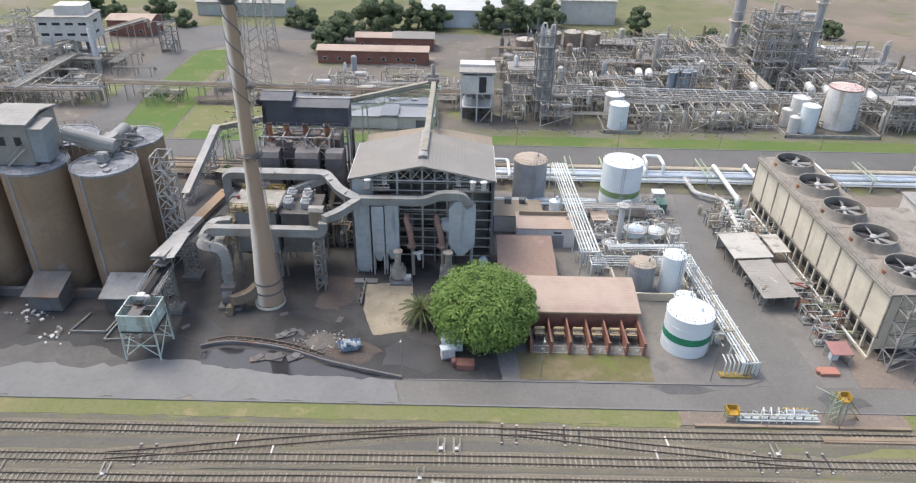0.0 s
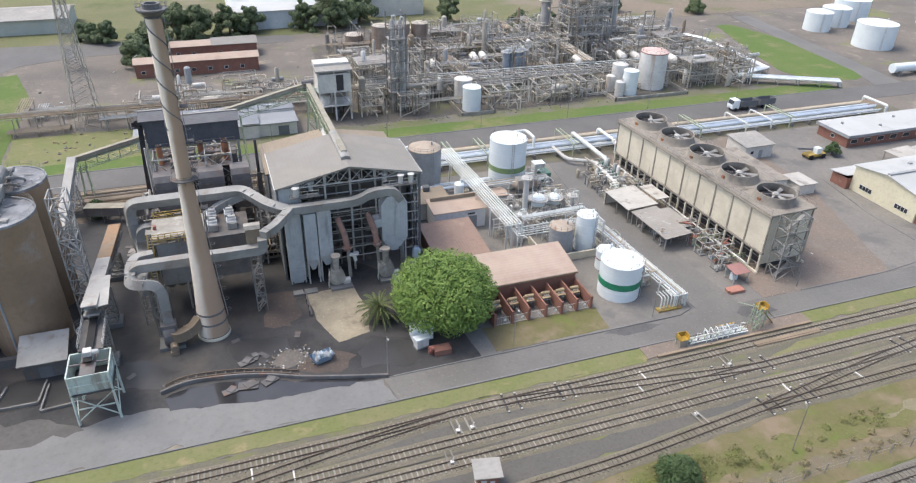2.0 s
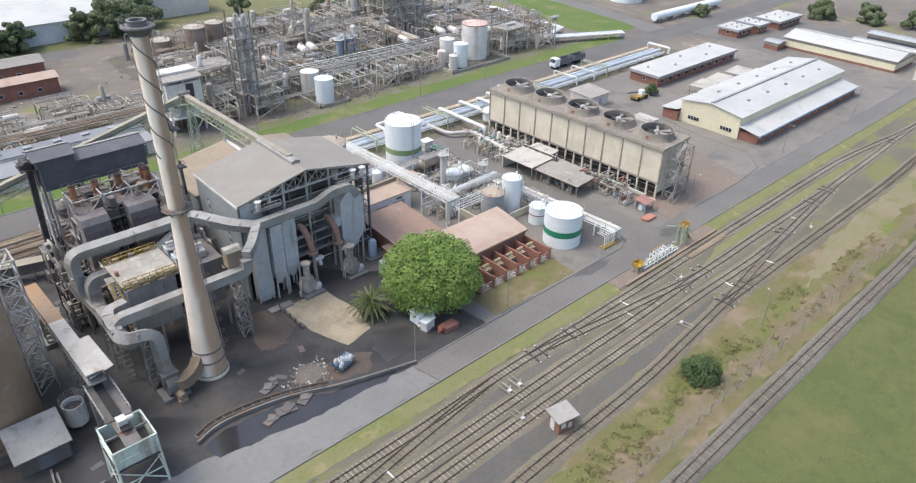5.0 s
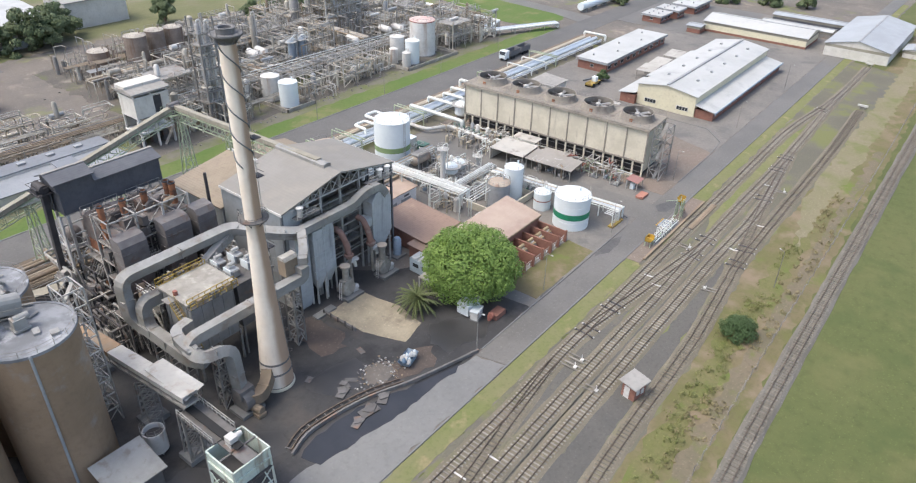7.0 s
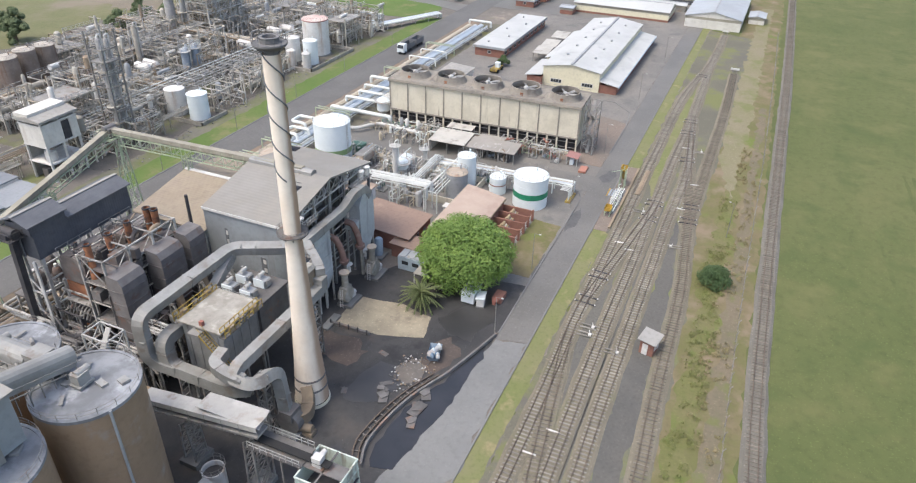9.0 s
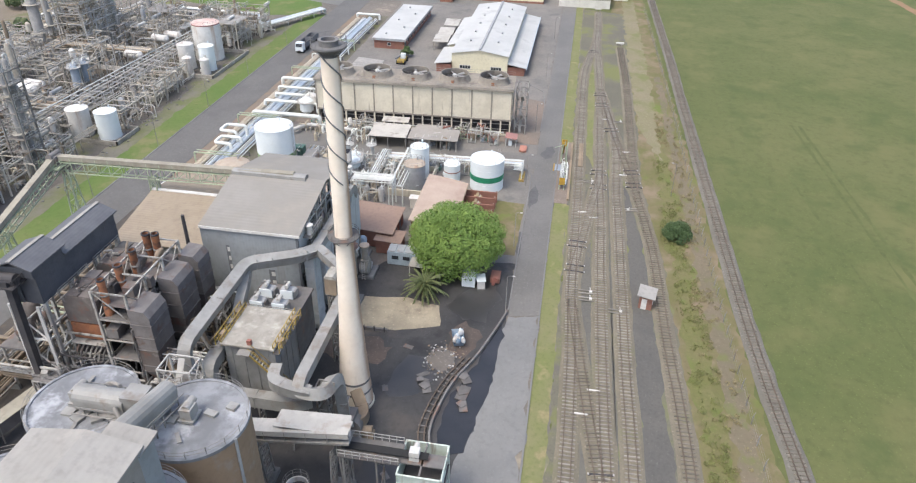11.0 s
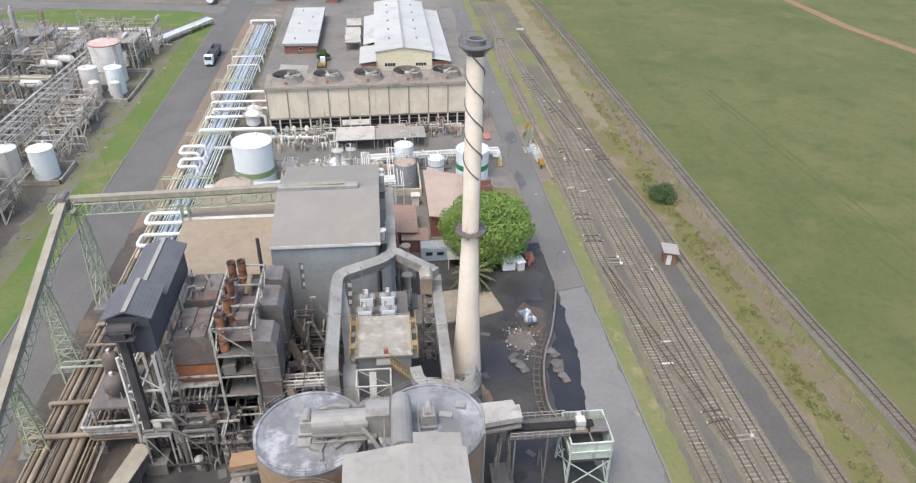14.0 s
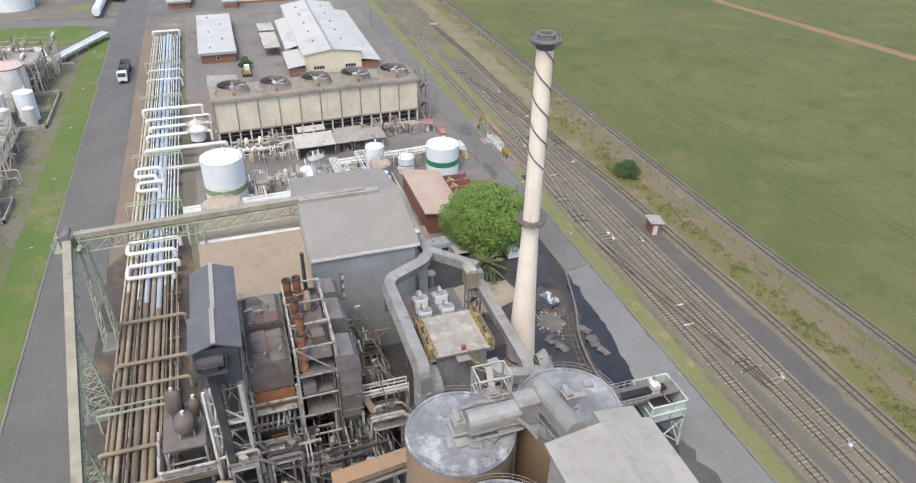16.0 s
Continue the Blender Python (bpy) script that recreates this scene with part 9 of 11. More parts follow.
def pipe_rack(path, n, w, z, label, mats, step=5.0, r=(0.12, 0.26), steel=STEEL, levels=1, name="pipe_rack"):
    """Pipes carried on portal frames along a path in plan."""
    e = thing(name, (path[0][0], path[0][1], 0), label, "pipe rack", "pipe racks")
    ox, oy = path[0]
    rng = random.Random(int(abs(ox * 13 + oy * 7 + n)))
    pts = [Vector((x - ox, y - oy, 0)) for x, y in path]

    def offset(o):
        out = []
        for i, p in enumerate(pts):
            a = (p - pts[i - 1]).normalized() if i else (pts[1] - p).normalized()
            c = (pts[i + 1] - p).normalized() if i + 1 < len(pts) else a
            na, nc = Vector((-a.y, a.x, 0)), Vector((-c.y, c.x, 0))
            m = (na + nc).normalized()
            out.append(p + m * (o / max(0.4, m.dot(na))))
        return out
    for lv in range(levels):
        for k in range(n):
            rr = rng.uniform(*r)
            o = -w / 2 + w * (k + 0.5) / n
            line = [(q.x, q.y, z - lv * 1.6 + rr + 0.12) for q in offset(o)]
            if rng.random() < 0.7:
                line += [(line[-1][0], line[-1][1], max(0.4, z - lv * 1.6 - rng.uniform(1.5, 4)))]
            part("pipe", Build().tube(rounded(line, 0.5, 3), rr, 7), rng.choice(mats), e, smooth=True)
    for p, q in zip(pts, pts[1:]):
        L = (q - p).length
        m = max(1, int(L / step))
        d = (q - p).normalized()
        s = Vector((-d.y, d.x, 0))
        for k in range(m + (q == pts[-1])):
            c = p + d * (L * k / m)
            b = Build()
            for sg in (-1, 1):
                b.beam(tuple(c + s * sg * w / 2), tuple(c + s * sg * w / 2 + Vector((0, 0, z + 0.1))), 0.2)
            for lv in range(levels):
                b.beam(tuple(c - s * (w / 2 + 0.2) + Vector((0, 0, z - lv * 1.6))), tuple(c + s * (w / 2 + 0.2) + Vector((0, 0, z - lv * 1.6))), 0.2)
            part("portal", b, steel, e)
        b = Build()
        for sg in (-1, 1):
            b.beam(tuple(p + s * sg * w / 2 + Vector((0, 0, z - 0.1))), tuple(q + s * sg * w / 2 + Vector((0, 0, z - 0.1))), 0.14)
        part("runner", b, steel, e)
    return e


WHITES = (PIPE_WHITE, PIPE_SILVER, PIPE_WHITE, PIPE_CREAM)
DULL = (PIPE_CREAM, FAR_STEEL, STEEL, GREY_STEEL, PIPE_BROWN, FAR_STEEL)
pipe_rack([(27.2, 127.5), (28.8, 91.5)], 6, 3.2, 6.0, "white pipe rack on tall posts crossing the plant yard", (PIPE_WHITE,), 7.0, (0.07, 0.15), PIPE_WHITE)
pipe_rack([(28.8, 91.2), (46.5, 91.4)], 4, 2.8, 4.6, "white pipe rack over the tank bund", (PIPE_WHITE,), 6.0, (0.06, 0.12), PIPE_WHITE)
pipe_rack([(46.6, 97.0), (48.6, 67.6)], 5, 2.4, 2.4, "low white pipe rack beside the lane", WHITES, 4.0, (0.09, 0.17), PIPE_WHITE)
pipe_rack([(31, 113.5), (46, 113.8)], 4, 2.0, 3.2, "white pipe rack beside the big white tank", WHITES, 5.0, (0.1, 0.2), STEEL)
pipe_rack([(33, 97.2), (46.6, 97.6)], 4, 1.8, 3.6, "white pipe rack through the vessel area", (PIPE_WHITE, OFFWHITE), 4.5, (0.07, 0.14), STEEL)
pipe_rack([(13.0, 116.4), (34.0, 116.6)], 4, 2.6, 2.2, "silver pipes behind the tan store", (PIPE_SILVER, PIPE_WHITE), 5.0, (0.2, 0.36), STEEL)


# ---- vessel area and pumps in the yard ----
def upright_vessel(x, y, r, z0, z1, label, material=WHITE, name="process_vessel", legs=True, group="yard vessels"):
    e = thing(name, (x, y, 0), label, "vessel", group)
    part("shell", Build().lathe([(0.01, z0), (r * 0.6, z0 + r * 0.12), (r, z0 + r * 0.5), (r, z1 - r * 0.5), (r * 0.6, z1 - r * 0.12), (0.01, z1)], 22), material, e, smooth=True)
    for a in range(4 if legs else 0):
        c, s = math.cos(a * 1.571 + 0.78), math.sin(a * 1.571 + 0.78)
        part("leg", Build().beam((c * r * 0.9, s * r * 0.9, 0), (c * r * 0.9, s * r * 0.9, z0 + r * 0.6), 0.14), STEEL, e)
    part("platform", Build().lathe([(r + 0.02, z1 - r * 0.6), (r + 0.7, z1 - r * 0.6), (r + 0.7, z1 - r * 0.6 + 0.08), (r + 0.02, z1 - r * 0.6 + 0.08)], 16), STEEL, e)
    ring_rail(e, r + 0.65, z1 - r * 0.6 + 0.05, 0.9, 8, STEEL)
    part("nozzle", Build().tube(rounded([(0, 0, z1), (0, 0, z1 + 0.6), (r + 0.9, 0, z1 + 0.6), (r + 0.9, 0, 0.5)], 0.3, 3), 0.1, 7), PIPE_WHITE, e, smooth=True)
    return e


upright_vessel(38.8, 102.8, 1.45, 2.4, 5.2, "rounded white pressure vessel on legs")
upright_vessel(42.7, 103.7, 1.35, 1.8, 4.4, "rounded white pressure vessel on legs")
upright_vessel(35.9, 102.7, 0.55, 0.2, 9.6, "slim pale column with a top platform", OFFWHITE, "process_column", False)
upright_vessel(45.2, 100.6, 0.45, 0.2, 5.4, "slim grey column in the vessel area", STEEL, "process_column", False)
upright_vessel(33.4, 99.6, 0.6, 1.0, 3.6, "small white vessel on legs", WHITE)
upright_vessel(70.9, 125.0, 1.7, 0.2, 4.4, "white open-topped filter drum beside the cooling tower", WHITE, "filter_drum", False)
upright_vessel(75.2, 125.4, 1.5, 0.2, 4.0, "pale filter drum beside the cooling tower", OFFWHITE, "filter_drum", False)
hv = thing("horizontal_vessel", (40.6, 113.0, 0), "tan horizontal pressure vessel on saddles", "vessel", "yard vessels")
part("shell", Build().cone((-2.2, 0, 2.6), (2.2, 0, 2.6), 1.2, 1.2, 20).cone((-2.2, 0, 2.6), (-2.9, 0, 2.6), 1.2, 0.5, 20).cone((2.2, 0, 2.6), (2.9, 0, 2.6), 1.2, 0.5, 20), TANK_TAN, hv, smooth=True)
for x in (-1.4, 1.4):
    part("saddle", Build().box(x - 0.3, x + 0.3, -1.0, 1.0, 0, 1.8), CONCRETE_ROAD, hv)
part("rail_frame", Build().beam((-2.2, -1.3, 0), (-2.2, -1.3, 4.6), 0.1).beam((2.2, -1.3, 0), (2.2, -1.3, 4.6), 0.1).beam((-2.2, -1.3, 4.6), (2.2, -1.3, 4.6), 0.1).beam((-2.2, -1.3, 3.8), (2.2, -1.3, 3.8), 0.08), STEEL, hv)
part("platform", Build().box(-2.3, 2.3, -1.2, 1.2, 3.9, 3.98), GREY_STEEL, hv)


def skid(x, y, seed, label, w=3.0, d=2.2, mats=None, name="pump_skid"):
    """A small pump and pipework skid."""
    rng = random.Random(seed)
    e = thing(name, (x, y, 0), label, "pump skid", "pump skids")
    mats = mats or (PIPE_WHITE, STEEL, PIPE_CREAM, OFFWHITE)
    part("plinth", Build().box(-w / 2, w / 2, -d / 2, d / 2, 0, 0.25), CONCRETE_ROAD, e)
    for k in range(rng.randint(2, 3)):
        px, py = rng.uniform(-w / 2 + 0.5, w / 2 - 0.5), rng.uniform(-d / 2 + 0.4, d / 2 - 0.4)
        part("pump", Build().cone((px - 0.5, py, 0.65), (px + 0.5, py, 0.65), 0.28, 0.24, 10).box(px - 0.4, px + 0.4, py - 0.25, py + 0.25, 0.25, 0.45), rng.choice((MACHINE_GREEN, GREY_STEEL, BLUE_VESSEL, STEEL, STEEL)), e)
    for k in range(rng.randint(4, 7)):
        a, b2 = rng.uniform(-w / 2, w / 2), rng.uniform(-d / 2, d / 2)
        z = rng.uniform(0.9, 3.0)
        path = rounded([(a, b2, 0.3), (a, b2, z), (a + rng.uniform(-2, 2), b2, z), (a + rng.uniform(-1, 1), b2 + rng.uniform(-1.5, 1.5), z)], 0.25, 3)
        part("pipe", Build().tube(path, rng.uniform(0.06, 0.16), 7), rng.choice(mats), e, smooth=True)
    b = Build()
    for sx in (-1, 1):
        for sy in (-1, 1):
            b.beam((sx * w / 2, sy * d / 2, 0.2), (sx * w / 2, sy * d / 2, 2.8), 0.1)
    for s in (-1, 1):
        b.beam((-w / 2, s * d / 2, 2.8), (w / 2, s * d / 2, 2.8), 0.1).beam((s * w / 2, -d / 2, 2.8), (s * w / 2, d / 2, 2.8), 0.1)
    part("pipe_frame", b, STEEL, e)
    return e


SKID_LABEL = "pump skid with white pipework on a concrete base"
for i, (x, y) in enumerate(((33.5, 104.6), (37.0, 99.4), (40.4, 100.2), (43.6, 98.9), (44.8, 104.4), (36.4, 107.2), (40.2, 107.4), (44.0, 108.2), (33.6, 108.6), (47.2, 88.4), (46.4, 85.4), (46.2, 79.6), (45.9, 75.4), (38.2, 94.6), (42.2, 94.8), (45.2, 113.2), (45.6, 118.6), (33.0, 116.0))):
    skid(x, y, 200 + i, SKID_LABEL)
flat_house("pump_shelter", 32.4, 35.2, 109.8, 113.0, 2.2, STEEL, ROOF_PINK, "small pink-roofed pump shelter", "shelter", 0.3, 0.0)
flat_house("generator_box", 46.6, 48.6, 117.2, 120.0, 2.0, MACHINE_GREEN, MACHINE_GREEN, "dark green generator enclosure in the yard", "generator", 0.1, 0.0)
flat_house("site_kiosk", 46.8, 49.2, 121.6, 123.6, 2.3, OFFWHITE, WHITE, "white kiosk cabinet near the pipe bundle", "kiosk", 0.1, 0.0)
# vertical pumps on the long manifold beside the cooling tower
man = thing("pump_manifold", (62.4, 116.6, 0), "long pale manifold pipe with upright pump motors", "pump manifold")
part("header", Build().tube(rounded([(-6.4, 18, 1.4), (-6.0, 8, 1.2), (-0.6, 5.0, 1.2), (-1.6, -6.6, 1.2)], 1.6), 0.45, 12), STEEL, man, "pale grey manifold pipe", smooth=True)
for k in range(7):
    y = 4.2 - k * 1.55
    part("branch_pipe", Build().tube(rounded([(-0.9, y, 1.2), (0.6, y, 1.2), (1.6, y, 0.9)], 0.3), 0.26, 9), PIPE_WHITE, man, smooth=True)
    if k in (0, 1, 3, 4, 6):
        part("pump_motor", Build().lathe([(0.3, 0), (0.36, 0.9), (0.5, 1.0), (0.5, 2.5), (0.3, 2.8), (0.01, 2.85)], 14, 1.7, y), TANK_GREY if k % 2 else OFFWHITE, man, smooth=True)
    part("valve", Build().cone((0.3, y, 1.3), (0.3, y, 1.9), 0.2, 0.08, 8).cone((0.3, y, 1.9), (0.3, y, 1.96), 0.3, 0.3, 10), MACHINE_GREEN, man)
for i, (x, y) in enumerate(((63.6, 106.6), (62.4, 109.0), (66.2, 108.4))):
    skid(x, y, 300 + i, "pale grey pump set with dusty cream pipes", 2.4, 1.8, (STEEL, PIPE_CREAM, GREY_STEEL), "pump_set")
# machines under and beside the shelters
for i, (x, y) in enumerate(((57.6, 86.4), (58.6, 89.6), (57.4, 92.6), (62.4, 87.4), (63.4, 84.4), (62.8, 81.0), (63.8, 78.0), (64.6, 88.6), (66.0, 83.4), (66.2, 79.4), (62.4, 75.6))):
    skid(x, y, 400 + i, "grimy grey pump machinery with a few dull red pipes", 2.4, 1.9, (GREY_STEEL, STEEL, GRIME, RED, PIPE_BROWN), "pump_set")
kiosk = thing("red_roof_kiosk", (63.1, 71.7, 0), "open kiosk with a faded red roof", "kiosk")
part("roof", Build().sweep([(-1.4, 2.0), (1.4, 2.3), (1.4, 2.4), (-1.4, 2.1)], "x", -1.6, 1.6), mat("faded_red_sheet", (0.36, 0.19, 0.17), (0.30, 0.165, 0.15), rough=0.85), kiosk)
for sx in (-1.4, 1.4):
    for sy in (-1.2, 1.2):
        part("post", Build().box(sx - 0.07, sx + 0.07, sy - 0.07, sy + 0.07, 0, 2.1), STEEL, kiosk)
part("cabinet", Build().box(-0.9, 0.2, -0.2, 0.6, 0, 1.4), WHITE, kiosk, "white cabinet")
part("back_panel", Build().box(-1.3, 1.3, 1.1, 1.16, 0.4, 1.8), STEEL, kiosk)
solo("red_block", Build().box(-1.4, 1.4, -0.8, 0.8, 0, 0.5).box(-1.8, -1.4, -0.4, 0.4, 0.2, 0.6), mat("orange_red_lid", (0.40, 0.19, 0.14), (0.33, 0.17, 0.13), rough=0.85), "low orange-red pit cover on the yard", "pit cover", loc=(60.6, 68.6, 0.05))
solo("brick_block", Build().box(-1.3, 1.3, -0.8, 0.8, 0, 0.9), BRICK, "low red brick pit beside the road", "pit", loc=(7.6, 68.4, 0.03))
hyd = thing("fire_hydrant", (5.9, 68.6, 0), "faded red hose reel stand by the brick pit", "hydrant")
part("stand", Build().box(-0.3, 0.3, -0.25, 0.25, 0, 1.2), RED, hyd)
part("reel", Build().cone((-0.25, -0.3, 1.1), (0.25, -0.3, 1.1), 0.45, 0.45, 14), RED, hyd)


# ---- rail loading bay ----
def loading_bay():
    for x, y, z in ((43.2, 58.9, 1.2), (57.5, 59.2, 3.6)):
        e = thing("loading_cabin", (x, y, 0), "safety-yellow loading platform box", "platform", "loading platforms")
        part("box", Build().box(-0.8, 0.8, -0.6, 0.6, z, z + 0.1).box(-0.8, -0.72, -0.6, 0.6, z, z + 0.9).box(0.72, 0.8, -0.6, 0.6, z, z + 0.9).box(-0.8, 0.8, 0.52, 0.6, z, z + 0.9), YELLOW, e)
        for sx in (-0.7, 0.7):
            for sy in (-0.5, 0.5):
                part("leg", Build().box(sx - 0.08, sx + 0.08, sy - 0.08, sy + 0.08, 0, z), GREEN_STEEL, e)
    e = thing("loading_gantry", (56.6, 59.0, 0), "pale green loading gantry frame beside the siding", "loading gantry")
    for sx in (-0.7, 0.7):
        for sy in (-0.6, 0.6):
            part("post", Build().beam((sx, sy, 0), (sx * 0.7, sy * 0.7, 4.2), 0.14), GREEN_STEEL, e)
    for k in range(4):
        z = 0.6 + k
        for s in (-1, 1):
            part("brace", Build().beam((s * 0.7, s * 0.6, z), (-s * 0.7, s * 0.6, z + 0.9), 0.08), GREEN_STEEL, e)
    part("arm", Build().beam((0, 0, 4.1), (-2.0, 2.2, 4.0), 0.1).beam((0, 0, 4.1), (0, 0, 5.0), 0.16), GREEN_STEEL, e)
    part("stair", Build().beam((1.0, 0.4, 3.4), (4.0, 0.4, 0.1), 0.7, 0.08).beam((1.0, 0.05, 4.3), (4.0, 0.05, 1.0), 0.06).beam((1.0, 0.75, 4.3), (4.0, 0.75, 1.0), 0.06), YELLOW_STEEL, e)
    m = thing("loading_manifold", (49.4, 58.7, 0), "white pipe manifold and frames beside the siding", "manifold")
    for k in range(4):
        part("pipe", Build().tube([(-5.2, -0.6 + k * 0.35, 0.6 + 0.1 * (k % 2)), (5.4, -0.6 + k * 0.35, 0.6 + 0.1 * (k % 2))], 0.1, 7), PIPE_WHITE, m, smooth=True)
    for k in range(5):
        x = -2.4 + k * 1.0
        part("hoop", Build().tube(rounded([(x, -0.8, 0.3), (x, -0.8, 1.9), (x + 0.5, 0.7, 1.9), (x + 0.5, 0.7, 0.3)], 0.3, 3), 0.07, 6), PIPE_WHITE, m, smooth=True)
    for k in range(9):
        x = -4.8 + k * 1.15
        part("valve", Build().cone((x, -0.3, 0.7), (x, -0.3, 1.15), 0.13, 0.06, 8).cone((x, -0.3, 1.15), (x, -0.3, 1.2), 0.2, 0.2, 10), GREY_STEEL if k % 2 else GREEN_STEEL, m)
        part("riser", Build().tube(rounded([(x + 0.4, 0.5, 0.2), (x + 0.4, 0.5, 1.1 + 0.25 * (k % 3)), (x + 0.9, 0.1, 1.1 + 0.25 * (k % 3))], 0.15, 3), 0.05, 6), PIPE_WHITE if k % 3 else GREY_STEEL, m)
    part("tray", Build().box(-5.4, 5.6, -1.0, 0.9, 0.04, 0.14), CONCRETE_ROAD, m)
    p = thing("striped_pad", (52.8, 59.9, 0.09), "blue-grey pit cover edged with yellow stripes", "pit cover")
    part("cover", Build().box(-1.5, 1.5, -0.9, 0.9, 0, 0.08), BLUE_VESSEL, p)
    for k in range(6):
        part("stripe", Build().at(-1.6 + k * 0.64, 1.1, 0.05, 0.4, 0.25, 0.06, 20), YELLOW, p)
    g = thing("pipe_terminal", (46.6, 67.6, 0), "rusty yellow base under white pipe drops", "pipe terminal")
    part("base", Build().box(-2.2, 2.2, -0.6, 0.5, 0, 0.35), YELLOW_STEEL, g)
    for k in range(6):
        part("drop_pipe", Build().tube(rounded([(-1.6 + k * 0.62, 1.8, 2.5), (-1.6 + k * 0.62, 0, 2.5), (-1.6 + k * 0.62, 0, 0.3)], 0.4, 3), 0.1, 7), PIPE_WHITE, g, smooth=True)


loading_bay()


# ---- lamps, skip, rubble ----
def street_lamp(x, y, h=7.5, rz=0.0):
    e = thing("street_lamp", (x, y, 0), "slim grey street lamp with a small head", "street lamp", "street lamps", rz=rz)
    part("pole", Build().cone((0, 0, 0), (0, 0, h), 0.07, 0.045, 8), GREY_STEEL, e, smooth=True)
    part("arm", Build().tube(rounded([(0, 0, h - 0.1), (0, 0, h + 0.2), (0.9, 0, h + 0.3)], 0.2, 3), 0.04, 6), GREY_STEEL, e)
    part("head", Build().box(0.75, 1.15, -0.1, 0.1, h + 0.22, h + 0.34), STEEL, e)


for x, y, rz in ((-1.4, 65.7, -90), (18.4, 66.4, -90), (42.8, 66.4, -90), (72, 66.6, -90), (112, 66.6, -90), (152, 66.4, -90), (20, 151.6, -90), (45, 151.6, -90), (70, 151.6, -90), (95, 151.6, -90), (125, 151.6, -90), (-8, 151.6, -90), (-35, 151.6, -90), (44.5, 36.2, 60)):
    street_lamp(x, y, 7.0, rz)


SKIP_BLUE = mat("faded_blue_paint", (0.20, 0.29, 0.38), (0.26, 0.32, 0.38), big=0.6, rough=0.75)


def skip_bin():
    e = thing("rubbish_skip", (-9.8, 71.9, 0.04), "faded blue rubbish skip heaped with white bags", "skip", rz=15)
    part("tub", Build().add([(-1.1, -0.7, 0.1), (1.1, -0.7, 0.1), (1.1, 0.7, 0.1), (-1.1, 0.7, 0.1), (-1.7, -0.9, 1.1), (1.7, -0.9, 1.1), (1.7, 0.9, 1.1), (-1.7, 0.9, 1.1)],
                            [(0, 3, 2, 1), (0, 1, 5, 4), (1, 2, 6, 5), (2, 3, 7, 6), (3, 0, 4, 7)]), SKIP_BLUE, e)
    rng = random.Random(4)
    for k in range(16):
        x, y = rng.uniform(-1.3, 1.3), rng.uniform(-0.7, 0.7)
        s = rng.uniform(0.22, 0.4)
        part("rubbish_bag", Build().lathe([(0.01, 0.6), (s, 0.8), (s * 0.9, 1.1 + s * 0.4), (s * 0.3, 1.25 + s), (0.01, 1.3 + s)], 8, x, y), rng.choice((WHITE, WHITE, OFFWHITE, OFFWHITE, SKIP_BLUE)), e)


skip_bin()


def scatter(name, n, xr, yr, size, mats, label, seed, z=0.05):
    """Loose rubble: small tumbled blocks, one mesh for each tone."""
    rng = random.Random(seed)
    for j, m in enumerate(mats):
        b = Build()
        for _ in range(n // len(mats)):
            x, y = rng.gauss(sum(xr) / 2, (xr[1] - xr[0]) / 4), rng.gauss(sum(yr) / 2, (yr[1] - yr[0]) / 4)
            s = rng.uniform(*size)
            b.at(x, y, z + s * 0.2, s, s * rng.uniform(0.4, 1.2), s * rng.uniform(0.3, 0.6), rng.uniform(0, 180))
        solo(name, b, m, label, "rubble", kind="stuff")


scatter("rubble", 320, (-17.2, -10.8), (71.4, 75.8), (0.08, 0.3), (OFFWHITE, CONCRETE_ROAD, WOOD, GRIME), "heap of white and grey rubble beside the skip", 1)
scatter("rubble", 40, (-64, -58), (76, 82), (0.2, 0.6), (OFFWHITE, CONCRETE_ROAD), "white rubble bags on the earth yard", 2)
scatter("rubble", 30, (-57, -53), (72, 76), (0.2, 0.5), (OFFWHITE, DIRT), "white rubble on the earth yard", 3)
scatter("rubble", 60, (-64, -34), (155, 174), (0.2, 0.7), (WOOD, CONCRETE_ROAD), "scrap timber and blocks lying in weeds", 5)
scatter("rubble", 90, (10, 90), (159, 164), (0.2, 0.5), (CONCRETE_ROAD, GRIME), "scrap and rubble along the plant edge", 6)
scatter("rubble", 60, (-60, 10), (185, 230), (0.2, 0.7), (OFFWHITE, CONCRETE_ROAD, GRIME), "scattered scrap on the open back yard", 7)
mound = Build()
rng0 = random.Random(8)
rows0 = [[(-14.3 + (i - 9) * 0.42, 73.6 + (j - 7) * 0.42, max(-0.1, 0.75 * math.exp(-((i - 9) ** 2 / 26 + (j - 7) ** 2 / 16)) + 0.3 * noise.noise((i * 0.7, j * 0.7, 3)) - 0.16)) for i in range(19)] for j in range(15)]
mound.add([v for r in rows0 for v in r], [(j * 19 + i, j * 19 + i + 1, (j + 1) * 19 + i + 1, (j + 1) * 19 + i) for j in range(14) for i in range(18)])
solo("earth_mound", mound, DIRT, "low heap of sandy earth and rubble", "earth mound", smooth=True)
